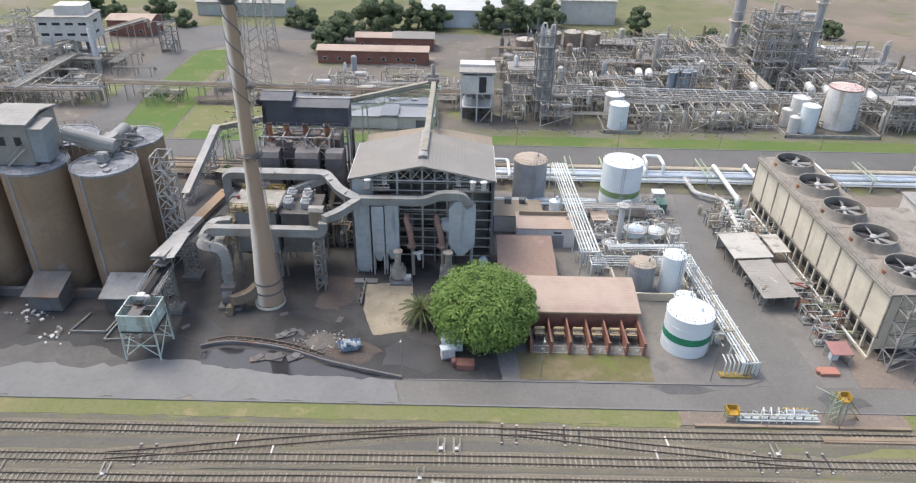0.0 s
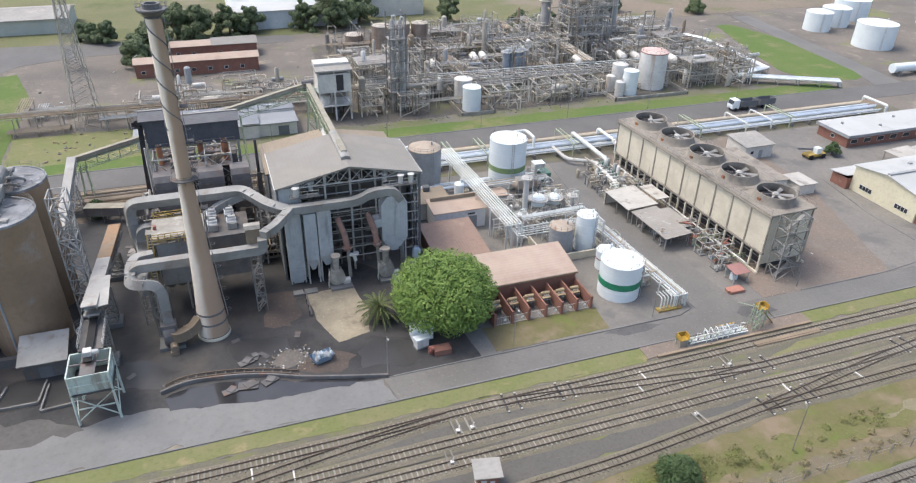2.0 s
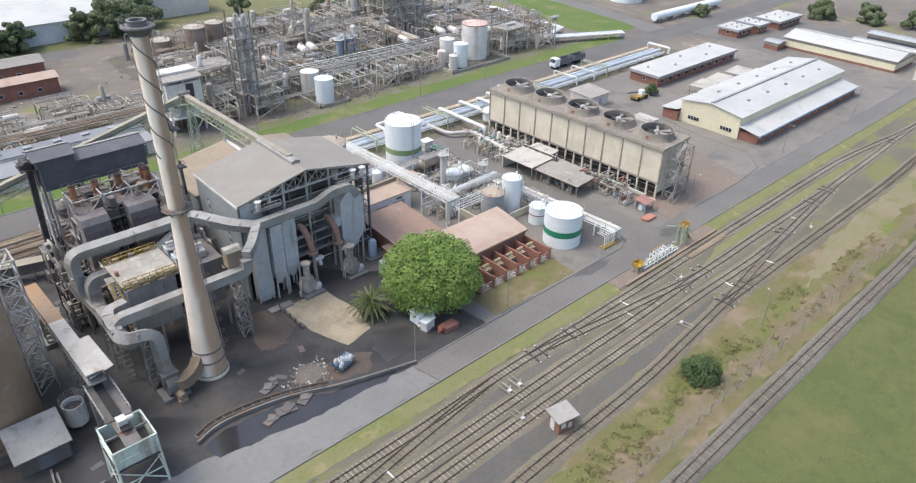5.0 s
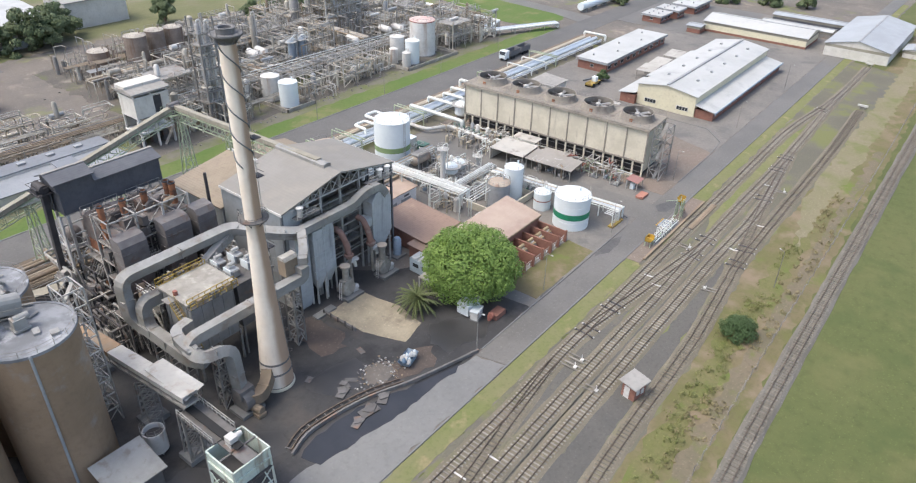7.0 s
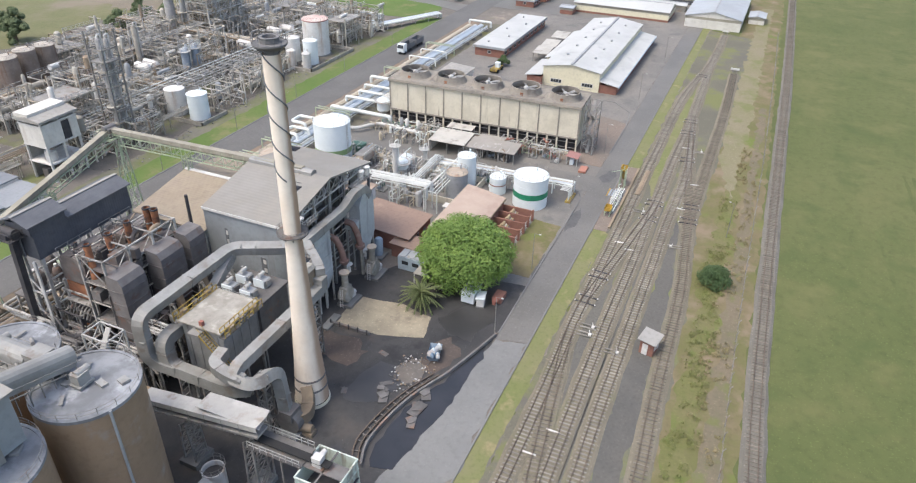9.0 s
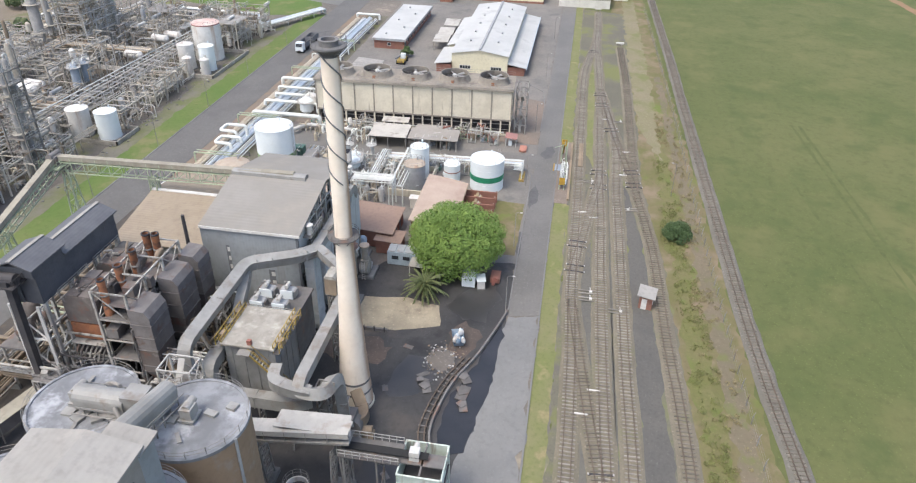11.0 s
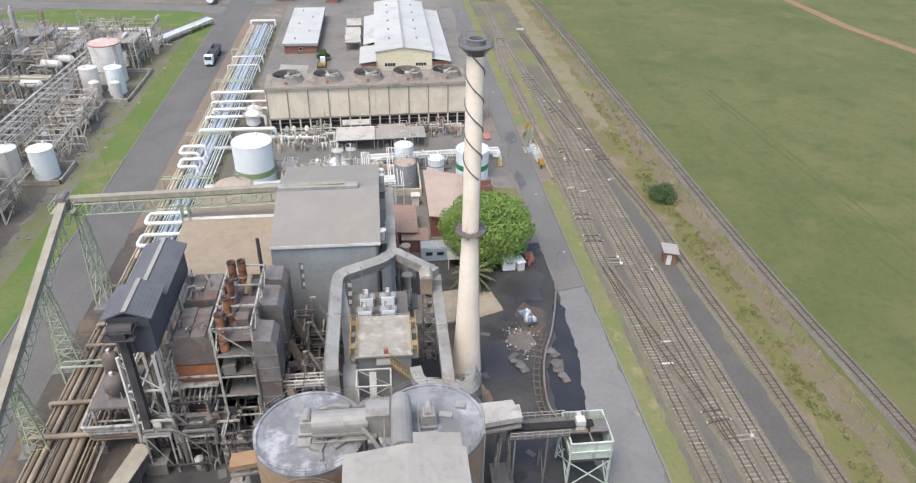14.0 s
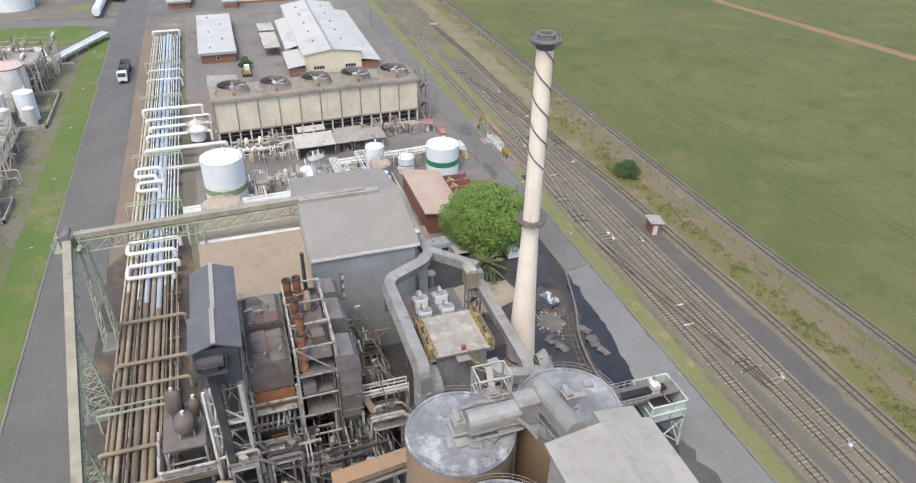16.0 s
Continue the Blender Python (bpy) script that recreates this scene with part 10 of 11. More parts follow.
for x, y, rz, w in ((-20.4, 74.6, 20, 2.2), (-19.0, 75.4, 70, 1.6), (-17.5, 69.6, 30, 2.4), (-20.5, 69.4, -10, 2.8), (-23.0, 69.0, 15, 2.0)):
    e = thing("scrap_plate", (x, y, 0.05), "bent grey scrap plates lying on the black ground", "scrap", "scrap plates", rz=rz)
    part("plate", Build().at(0, 0, 0.15, w, w * 0.55, 0.08, 0), GRIME, e)
    part("plate", Build().at(0.3, 0.2, 0.3, w * 0.6, w * 0.5, 0.08, 35), GRIME, e)


# ---- truck and site vehicles ----
def truck():
    e = thing("tipper_truck", (117.0, 144.4, 0.06), "white-cab truck hauling a dark tipper body on the road", "truck")
    part("chassis", Build().box(0, 14.6, -0.45, 0.45, 0.7, 1.0), DARK, e)
    part("cab", Build().sweep([(0, 0.7), (2.3, 0.7), (2.3, 3.2), (0.5, 3.2), (0, 2.0)][::-1], "y", -1.2, 1.2), WHITE, e, "white cab")
    part("windscreen", Build().add([(0.02, -1.05, 2.0), (0.02, 1.05, 2.0), (0.42, 1.05, 3.0), (0.42, -1.05, 3.0), (-0.03, -1.05, 2.02), (-0.03, 1.05, 2.02), (0.37, 1.05, 3.02), (0.37, -1.05, 3.02)],
                                   [(0, 1, 2, 3), (7, 6, 5, 4), (0, 4, 5, 1), (1, 5, 6, 2), (2, 6, 7, 3), (3, 7, 4, 0)]), GLASS, e)
    for x0, x1 in ((2.9, 8.4), (9.2, 14.6)):
        b = Build()
        b.box(x0, x1, -1.25, -1.15, 1.1, 2.7).box(x0, x1, 1.15, 1.25, 1.1, 2.7).box(x0, x0 + 0.1, -1.15, 1.15, 1.1, 2.7).box(x1 - 0.1, x1, -1.15, 1.15, 1.1, 2.7).box(x0, x1, -1.15, 1.15, 1.0, 1.2)
        part("tipper_body", b, DARK, e)
    for x in (1.2, 4.0, 5.2, 10.6, 11.8, 13.2):
        for y in (-1.05, 1.05):
            part("wheel", Build().cone((x, y - 0.18, 0.5), (x, y + 0.18, 0.5), 0.5, 0.5, 16), RUBBER, e)


truck()
loader = thing("mobile_crane", (116.2, 111.0, 0), "yellow and white mobile crane parked on the asphalt", "crane")
part("chassis", Build().box(-2.6, 2.6, -1.1, 1.1, 0.6, 1.2), YELLOW_STEEL, loader)
part("cab", Build().box(-0.2, 1.2, -0.9, 0.5, 1.2, 2.6), WHITE, loader)
part("boom", Build().beam((0.4, 0.6, 1.9), (-4.6, 0.9, 2.5), 0.4), DARK, loader)
for x in (-1.8, 1.8):
    for y in (-1.1, 1.1):
        part("wheel", Build().cone((x, y - 0.2, 0.6), (x, y + 0.2, 0.6), 0.6, 0.6, 16), RUBBER, loader)
tanker = thing("road_tanker", (-40.5, 234, 0), "white road tanker parked on the back yard", "tanker", rz=75)
part("barrel", Build().cone((-4, 0, 2.1), (4, 0, 2.1), 1.1, 1.1, 18), WHITE, tanker, smooth=True)
part("cab", Build().box(4.3, 6.2, -1.1, 1.1, 0.6, 2.8), WHITE, tanker)
part("chassis", Build().box(-4, 6, -0.5, 0.5, 0.6, 1.0), DARK, tanker)
for x in (-3.2, -2.1, 3.2, 5.2):
    for y in (-1, 1):
        part("wheel", Build().cone((x, y - 0.2, 0.5), (x, y + 0.2, 0.5), 0.5, 0.5, 14), RUBBER, tanker)
long_drum = thing("long_storage_drum", (190, 157.5, 0), "long white horizontal storage drum on saddles", "vessel")
part("shell", Build().cone((0, 0, 2.4), (44, -1.2, 2.4), 1.5, 1.5, 18), WHITE, long_drum, smooth=True)
for k in range(6):
    part("saddle", Build().box(2 + k * 8, 3 + k * 8, -1.6, 1.4, 0, 1.6), CONCRETE_ROAD, long_drum)


# ---- small things on the black yard ----
def yard_wall():
    e = thing("low_wall", (-9.6, 86.6, 0), "low sooty concrete wall with short posts beside the sandy pad", "wall", rz=0)
    part("coping", Build().box(-0.18, 0.18, -3.6, 3.4, 0, 0.55), GRIME, e)
    for k in range(5):
        part("post", Build().box(-0.26, -0.1, -3.3 + k * 1.6, -3.14 + k * 1.6, 0, 1.0), SOOT_SHADE, e)
    return e


def tree_cabinet():
    e = thing("white_cabinet", (5.0, 70.6, 0), "white sheet-metal cabinet on a plinth under the tree", "cabinet", rz=12)
    part("plinth", Build().box(-1.1, 1.1, -0.7, 0.7, 0, 0.2), CONCRETE_ROAD, e)
    part("body", Build().box(-1.0, 1.0, -0.6, 0.6, 0.2, 1.7), OFFWHITE, e)
    part("lid", Build().sweep([(-0.75, 1.7), (0.75, 1.7), (0.75, 1.76), (-0.75, 1.9)], "x", -1.15, 1.15), WHITE, e)
    for x in (-0.5, 0.5):
        part("door", Build().box(x - 0.44, x + 0.44, -0.64, -0.6, 0.3, 1.6), OFFWHITE, e)
    return e


yard_wall()
tree_cabinet()
for k, (x, y, a) in enumerate(((-21.5, 80.2, 20), (-12.4, 79.0, 75), (-17.8, 75.6, 130), (-36.0, 76.4, 40), (-42.6, 76.2, 10))):
    solo("scrap_plate", Build().at(0, 0, 0.06, 1.2 + 0.3 * (k % 3), 0.8, 0.05).at(0.3, 0.1, 0.1, 0.7, 0.5, 0.04, 25), GRIME, "bent grey scrap plate lying on the coal dust", "scrap", "scrap plates", loc=(x, y, 0.03), rz=a)


# ---- far process plant ----
def process_unit(x, y, w, d, h, seed, label, steel=None, dense=1.0):
    """An open steel process structure with vessels, exchangers and pipes."""
    rng = random.Random(seed)
    steel = steel or FAR_STEEL
    e = thing("process_structure", (x, y, 0), label, "process structure", "process structures", rz=rng.uniform(-1, 1))
    nx, ny, nz = max(2, int(w / 3.4)), max(2, int(d / 3.6)), max(1, int(h / 2.8))
    xs = [-w / 2 + w * i / (nx - 1) for i in range(nx)]
    ys = [-d / 2 + d * j / (ny - 1) for j in range(ny)]
    for i, a in enumerate(xs):
        for j, c in enumerate(ys):
            top = h * rng.choice((0.97, 0.97, 1.12, 0.7))
            if 0 < i < nx - 1 and 0 < j < ny - 1:
                continue
            part("column", Build().box(a - 0.15, a + 0.15, c - 0.15, c + 0.15, 0, top), steel, e)
    for k in range(1, nz + 1):
        z = h * k / nz * 0.96
        b = Build()
        for c in ys:
            b.beam((xs[0], c, z), (xs[-1], c, z), 0.26)
        for a in np.arange(xs[0], xs[-1] + 0.1, w / (nx - 1) / 2):
            b.beam((a, ys[0], z), (a, ys[-1], z), 0.2)
        part("floor_frame", b, steel, e)
        if rng.random() < 0.12:
            i0 = rng.randrange(nx - 1)
            part("grating", Build().box(xs[i0], xs[-1], ys[0], ys[-1], z + 0.14, z + 0.2), GREY_STEEL, e)
        for c in (ys[0], ys[-1]):
            b = Build()
            for hh in (0.55, 1.1):
                b.beam((xs[0], c, z + hh), (xs[-1], c, z + hh), 0.08)
            for a in np.arange(xs[0], xs[-1] + 0.1, 1.6):
                b.beam((a, c, z), (a, c, z + 1.1), 0.08)
            part("guard_rail", b, STEEL, e)
    for i in range(nx - 1):
        if rng.random() < 0.6:
            for k in range(nz):
                z0, z1 = h * k / nz * 0.96, h * (k + 1) / nz * 0.96
                part("brace", Build().beam((xs[i], ys[0], z0), (xs[i + 1], ys[0], z1), 0.15), steel, e)
    for k in range(int(dense * rng.randint(2, 4))):
        a, c, z = rng.uniform(xs[0], xs[-1]), rng.uniform(ys[0], ys[-1]), h * rng.randint(0, nz) / nz * 0.96
        if rng.random() < 0.5:
            r, L = rng.uniform(0.4, 0.8), rng.uniform(2.5, 4.5)
            part("exchanger", Build().cone((a - L / 2, c, z + r + 0.3), (a + L / 2, c, z + r + 0.3), r, r, 12).box(a - L / 3, a - L / 3 + 0.3, c - r * 0.7, c + r * 0.7, z, z + r), rng.choice((OFFWHITE, FAR_STEEL, TANK_GREY, PIPE_BROWN, FAR_STEEL)), e, smooth=True)
        else:
            r, L = rng.uniform(0.4, 0.9), rng.uniform(2.5, 5.0)
            part("drum", Build().lathe([(0.01, z + 0.2), (r, z + 0.5), (r, z + L), (r * 0.5, z + L + 0.4), (0.01, z + L + 0.5)], 12, a, c), rng.choice((OFFWHITE, TANK_GREY, FAR_STEEL, PIPE_BROWN, FAR_STEEL)), e, smooth=True)
    for k in range(int(dense * rng.randint(10, 15))):
        a, c, z = rng.uniform(xs[0] - 1, xs[-1] + 1), rng.uniform(ys[0] - 1, ys[-1] + 1), h * rng.uniform(0.15, 1.1)
        a2, c2 = a + rng.uniform(-w * 0.5, w * 0.5), c + rng.uniform(-4, 4)
        part("pipe", Build().tube(rounded([(a, c, 0.3), (a, c, z), (a2, c, z), (a2, c2, z), (a2, c2, max(0.3, z - rng.uniform(0, 5)))], 0.4, 1), rng.uniform(0.09, 0.2), 5),
             rng.choice(DULL), e, smooth=True)
    return e


PLANT_LABELS = ("weathered open steel process structure crowded with pipes", "grey steel process frame with drums and exchangers", "rust-tinged process structure with railed platforms")
units = [(24, 183, 10, 8, 11), (33, 186, 9, 9, 13), (44, 186, 12, 8, 8), (57, 184, 10, 8, 7), (70, 196, 12, 10, 9), (80, 192, 9, 8, 11), (110, 188, 11, 9, 9), (122, 182, 10, 8, 10), (132, 176, 9, 8, 9),
         (58, 167, 12, 6, 5), (72, 167, 11, 6, 6), (83, 169, 8, 6, 5), (122, 168, 10, 7, 8), (134, 166, 9, 7, 9), (24, 202, 10, 8, 7), (38, 202, 10, 7, 9), (54, 202, 12, 8, 8), (68, 212, 12, 8, 9), (84, 214, 12, 8, 10), (100, 206, 12, 9, 9), (116, 204, 12, 9, 9), (130, 196, 10, 9, 8),
         (56, 222, 12, 8, 8), (74, 230, 12, 8, 8), (95, 226, 12, 8, 8), (114, 222, 12, 8, 9), (20, 170, 6, 5, 6), (31, 168, 8, 6, 6), (38, 176, 7, 6, 9), (146, 184, 8, 8, 6)]
for i, (x, y, w, d, h) in enumerate(units):
    process_unit(x, y, w, d, h, 900 + i, PLANT_LABELS[i % 3])
process_unit(100.6, 203.0, 15.5, 8.5, 21.5, 950, "tall pale open steel process frame of many floors", STEEL, 3.0)
process_unit(100.6, 203.4, 14.0, 7.4, 20.0, 953, "crowded inner steelwork of the tall process frame", FAR_STEEL, 4.0)
process_unit(27.4, 170.0, 4.2, 4.2, 23.5, 951, "slender tall process frame with twin columns", GREY_STEEL, 0.5)
process_unit(-93.0, 228.0, 4.5, 4.5, 9.5, 952, "small grey cyclone frame beside the lane", GREY_STEEL, 0.5)
left_units = [(-100, 180, 9, 7, 6), (-112, 178, 10, 8, 5), (-126, 180, 10, 8, 6), (-142, 182, 10, 8, 6), (-122, 200, 10, 8, 7), (-134, 204, 12, 8, 8), (-140, 226, 12, 10, 12), (-152, 200, 10, 8, 7), (-150, 216, 10, 8, 8),
              (-26, 190, 9, 6, 5), (-12, 192, 9, 6, 6), (-2, 186, 8, 6, 5), (-34, 183, 8, 5, 4), (-18, 181, 8, 4, 4)]
for i, (x, y, w, d, h) in enumerate(left_units):
    process_unit(x, y, w, d, h, 1300 + i, PLANT_LABELS[i % 3], dense=0.8)


def column_tower(x, y, r, h, label, material):
    e = thing("distillation_column", (x, y, 0), label, "process column", "process columns")
    r = r * 0.78
    part("shell", Build().lathe([(r * 1.1, 0), (r * 1.1, 2), (r, 2.4), (r, h - r), (r * 0.6, h - 0.2), (0.01, h)], 18), material, e, smooth=True)
    for k in range(1, int(h / 8)):
        z = k * 8 + 1.5
        part("platform", Build().lathe([(r, z), (r + 0.9, z), (r + 0.9, z + 0.1), (r, z + 0.1)], 14), FAR_STEEL, e)
        ring_rail(e, r + 0.85, z, 1.0, 0, FAR_STEEL, 0.06)
    part("side_pipe", Build().tube(rounded([(r + 0.4, 0, 0.3), (r + 0.4, 0, h + 0.6), (0, 0, h + 0.6), (0, 0, h - 0.2)], 0.4, 3), 0.2, 7), OFFWHITE, e, smooth=True)


DARK_COL = mat("dark_grey_column", (0.27, 0.27, 0.265), (0.34, 0.33, 0.315), big=0.3, rough=0.75)
for x, y, r, h, m in ((90.4, 212.0, 1.9, 38, DARK_COL), (110.0, 201.0, 1.3, 36, DARK_COL), (118.6, 196.5, 0.9, 10.5, TANK_GREY), (133.9, 203.7, 1.0, 13.5, DARK_COL), (26.4, 169.6, 0.7, 25, DARK_COL), (28.6, 169.8, 0.7, 24.5, DARK_COL), (64, 200, 1.0, 15, FAR_STEEL), (98, 214, 1.2, 20, TANK_GREY), (-120, 218, 1.2, 16, TANK_GREY), (-108, 206, 0.9, 13, OFFWHITE)):
    column_tower(x, y, r, h, "tall slender process column with ringed platforms", m)
for k in range(4):
    upright_vessel(65.0 + k * 1.9, 184.0 + (k % 2) * 1.2, 1.0, 4.4, 10.2, "blue-grey upright vessel in a row of four", BLUE_VESSEL, "blue_vessel", True, "blue vessels")
for k, (x, y) in enumerate(((44, 190), (58, 193), (61, 193), (104, 183), (108, 181), (118, 176), (88, 182))):
    e = thing("horizontal_drum", (x, y, 0), "pale horizontal drum raised on the plant steelwork", "vessel", "plant drums", rz=80)
    part("shell", Build().cone((-2.4, 0, 6), (2.4, 0, 6), 1.1, 1.1, 16).cone((2.4, 0, 6), (3.0, 0, 6), 1.1, 0.4, 16).cone((-2.4, 0, 6), (-3.0, 0, 6), 1.1, 0.4, 16), OFFWHITE, e, smooth=True)
    for s in (-1.5, 1.5):
        part("support", Build().box(s - 0.25, s + 0.25, -0.9, 0.9, 0, 5.2), FAR_STEEL, e)
RL = "long weathered pipe rack through the far plant"
pipe_rack([(-92, 180), (20, 177.5)], 5, 4.4, 4.6, RL, DULL, 5.0, (0.1, 0.2), FAR_STEEL)
pipe_rack([(20, 177.5), (128, 174.5)], 4, 6.4, 6.0, RL, (STEEL, OFFWHITE, PIPE_WHITE, FAR_STEEL), 3.6, (0.08, 0.15), STEEL, 2)
pipe_rack([(-160, 172), (-92, 174.5)], 6, 4.0, 4.4, RL, DULL, 7.0, (0.14, 0.3), FAR_STEEL)
pipe_rack([(15.5, 207), (62, 208)], 6, 4.0, 5.0, RL, DULL, 7.0, (0.14, 0.3), FAR_STEEL)
pipe_rack([(62, 206), (140, 208)], 7, 4.0, 6.5, RL, DULL, 7.0, (0.14, 0.3), FAR_STEEL)
pipe_rack([(50, 178), (50, 236)], 6, 4.0, 5.5, RL, DULL, 7.0, (0.14, 0.3), FAR_STEEL)
pipe_rack([(90, 178), (92, 236)], 6, 4.0, 6.5, RL, DULL, 7.0, (0.14, 0.3), FAR_STEEL)
pipe_rack([(-115, 172), (-114, 206)], 6, 4.0, 5.0, RL, DULL, 7.0, (0.14, 0.3), FAR_STEEL)
pipe_rack([(-121, 196), (-104, 238)], 4, 3.0, 8.0, "tall pipe bridge beside the white tower block", DULL, 7.0, (0.14, 0.3), FAR_STEEL)
pipe_rack([(136, 166), (164, 152.5)], 5, 2.6, 1.6, "silver pipes running to the road bend", (PIPE_SILVER, PIPE_WHITE), 6.0, (0.25, 0.4), STEEL)
pipe_rack([(136, 166), (150, 170), (152, 206), (132, 244)], 5, 2.6, 2.0, "silver pipes along the corner lawn", (PIPE_SILVER, PIPE_WHITE), 7.0, (0.2, 0.36), STEEL)


def steel_tower_block():
    e = thing("tower_block", (10.2, 170.2, 0), "pale derelict steel tower block with open floors", "tower block")
    for x in (-4, 0, 4):
        for y in (-3, 3):
            part("column", Build().box(x - 0.2, x + 0.2, y - 0.2, y + 0.2, 0, 13.4), OFFWHITE, e)
    for z in (4.2, 8.0, 12.6):
        part("floor", Build().box(-4.3, 4.3, -3.3, 3.3, z - 0.3, z), OFFWHITE, e)
    part("roof", Build().sweep([(-3.7, 13.2), (3.7, 13.2), (3.7, 13.6), (0, 14.2), (-3.7, 13.6)], "x", -4.7, 4.7), ROOF_LIGHT, e)
    part("parapet", Build().box(-4.5, 4.5, -0.6, 3.4, 13.9, 14.7), PLASTER, e, "raised pale parapet")
    part("doorway", Build().box(0.6, 2.3, -3.2, -3.0, 8.1, 12.0), SOOT_SHADE, e, "tall dark doorway")
    part("wall_panel", Build().box(-4.25, 0.4, -3.25, -3.1, 8.0, 12.6), PLASTER, e)
    part("wall_panel", Build().box(-4.25, -4.1, -3.1, 3.1, 8.0, 12.6), PLASTER, e)
    part("wall_panel", Build().box(2.4, 4.25, -3.25, -3.1, 8.0, 12.6), PLASTER, e)
    part("wall_panel", Build().box(-4.2, 4.2, 3.1, 3.25, 0, 12.6), GREY_STEEL, e)
    part("tank", Build().lathe([(0.01, 4.3), (1.2, 4.3), (1.2, 6.4), (0.01, 6.8)], 16, -2.4, -1.4), OFFWHITE, e, smooth=True)
    part("stair", Build().beam((1.0, -3.6, 0.2), (4.0, -3.6, 4.1), 0.8, 0.1).beam((4.0, -3.6, 4.2), (1.0, -3.6, 7.9), 0.8, 0.1), FAR_STEEL, e)
    for x in (-3, 0.6, 3.2):
        part("machine", Build().at(x, 0, 1.2, 1.6, 1.6, 2.4), GRIME, e)


steel_tower_block()


SUB_ROOF = mat("slate_blue_roof", (0.21, 0.225, 0.245), (0.18, 0.19, 0.205), big=0.1, fine=1.0, rough=0.7, bump=0.05, ribs=("Y", 0.8), rib_depth=0.02)


def blue_roof_block():
    e = thing("substation", (-19.5, 165.6, 0), "low pale building with a flat blue-grey roof behind the road", "substation")
    wall_box(e, -19, 18.6, -4.5, 7.5, 0, 3.2, PLASTER)
    part("roof", Build().box(-19.5, 19, -5.0, 3.0, 3.2, 3.45), mat("grey_felt_roof", (0.27, 0.285, 0.30), (0.225, 0.24, 0.255), big=0.1, rough=0.8), e)
    part("rear_roof", Build().box(-19.5, 19, 3.0, 8.0, 3.9, 4.15), SUB_ROOF, e, "raised pale blue rear roof")
    part("rear_wall", Build().box(-19.2, 18.8, 3.0, 3.2, 3.45, 3.9), PLASTER, e)
    part("porch_roof", Build().sweep([(-5.2, 3.7), (1.5, 4.4), (1.5, 4.55), (-5.2, 3.85)], "x", 5, 9.5), SUB_ROOF, e, "pale blue porch roof")
    part("porch_wall", Build().box(5.3, 9.2, -5.0, -4.6, 0, 3.8), PLASTER, e)
    part("door", Build().box(14, 16.6, -4.6, -4.45, 0, 2.4), DARK, e)
    for k in range(6):
        part("skylight", Build().at(-17 + k * 6, 5.6, 4.4, 1.6, 1.0, 0.4), TANK_GREY, e)


blue_roof_block()


def brick_row(x0, x1, y0, y1, h, roof, label):
    e = thing("brick_building", ((x0 + x1) / 2, (y0 + y1) / 2, 0), label, "building", "far brick buildings")
    w, d = (x1 - x0) / 2, (y1 - y0) / 2
    wall_box(e, -w, w, -d, d, 0, h, BRICK)
    for s in (-1, 1):
        ring = [(s * (d + 0.5), h), (s * (d + 0.5), h + 0.15), (0, h + 1.3), (0, h + 1.15)]
        part("roof_slope", Build().sweep(ring[::-1] if s > 0 else ring, "x", -w - 0.4, w + 0.4), roof, e)
    for x in (-w, w - 0.25):
        part("gable", Build().sweep([(-d, h), (d, h), (0, h + 1.1)], "x", x, x + 0.25), BRICK, e)
    for k in range(int(w / 2.4)):
        window(e, -w + 2.2 + k * 4.8, -d, 1.1, 1.3, 1.1, "-y")


brick_row(-41, -5, 217.5, 223.5, 4.2, ROOF_PINK, "long brick building with a dusty pink roof")
brick_row(-31, -18, 235, 241, 4.0, ROOF_PINK, "brick building with a dusty pink roof on the back yard")
brick_row(-18, -4, 234, 243, 4.2, ROOF_GREY, "brick building with a dark grey roof on the back yard")
brick_row(-122, -106, 246, 256, 5.5, ROOF_PINK, "red brick block behind the far plant")


def big_shed(x0, x1, y0, y1, h, wall, roof, label, rise=2.0):
    e = thing("far_warehouse", ((x0 + x1) / 2, (y0 + y1) / 2, 0), label, "warehouse", "far warehouses")
    w, d = (x1 - x0) / 2, (y1 - y0) / 2
    wall_box(e, -w, w, -d, d, 0, h, wall)
    for s in (-1, 1):
        ring = [(s * (d + 0.6), h), (s * (d + 0.6), h + 0.3), (0, h + rise + 0.3), (0, h + rise)]
        part("roof_slope", Build().sweep(ring[::-1] if s > 0 else ring, "x", -w - 0.6, w + 0.6), roof, e)
    for x in (-w, w - 0.3):
        part("gable", Build().sweep([(-d, h), (d, h), (0, h + rise - 0.05)], "x", x, x + 0.3), wall, e)


big_shed(-10, 37, 267.5, 318, 6.5, mat("pale_shed_cladding", (0.62, 0.66, 0.68), (0.55, 0.585, 0.60), big=0.2, fine=1.2, rough=0.7, ribs=("X", 0.6)), ROOF_WHITE, "large white-roofed warehouse behind the tree belt")
big_shed(-101, -66, 280, 302, 5.0, mat("pale_sage_wall", (0.50, 0.52, 0.47), (0.43, 0.45, 0.41), rough=0.8), ROOF_LIGHT, "sage-green warehouse behind the lane")
big_shed(44.4, 66.4, 276.6, 292, 9.0, PLASTER, ROOF_LIGHT, "pale multi-storey block behind the tree belt", 0.8)


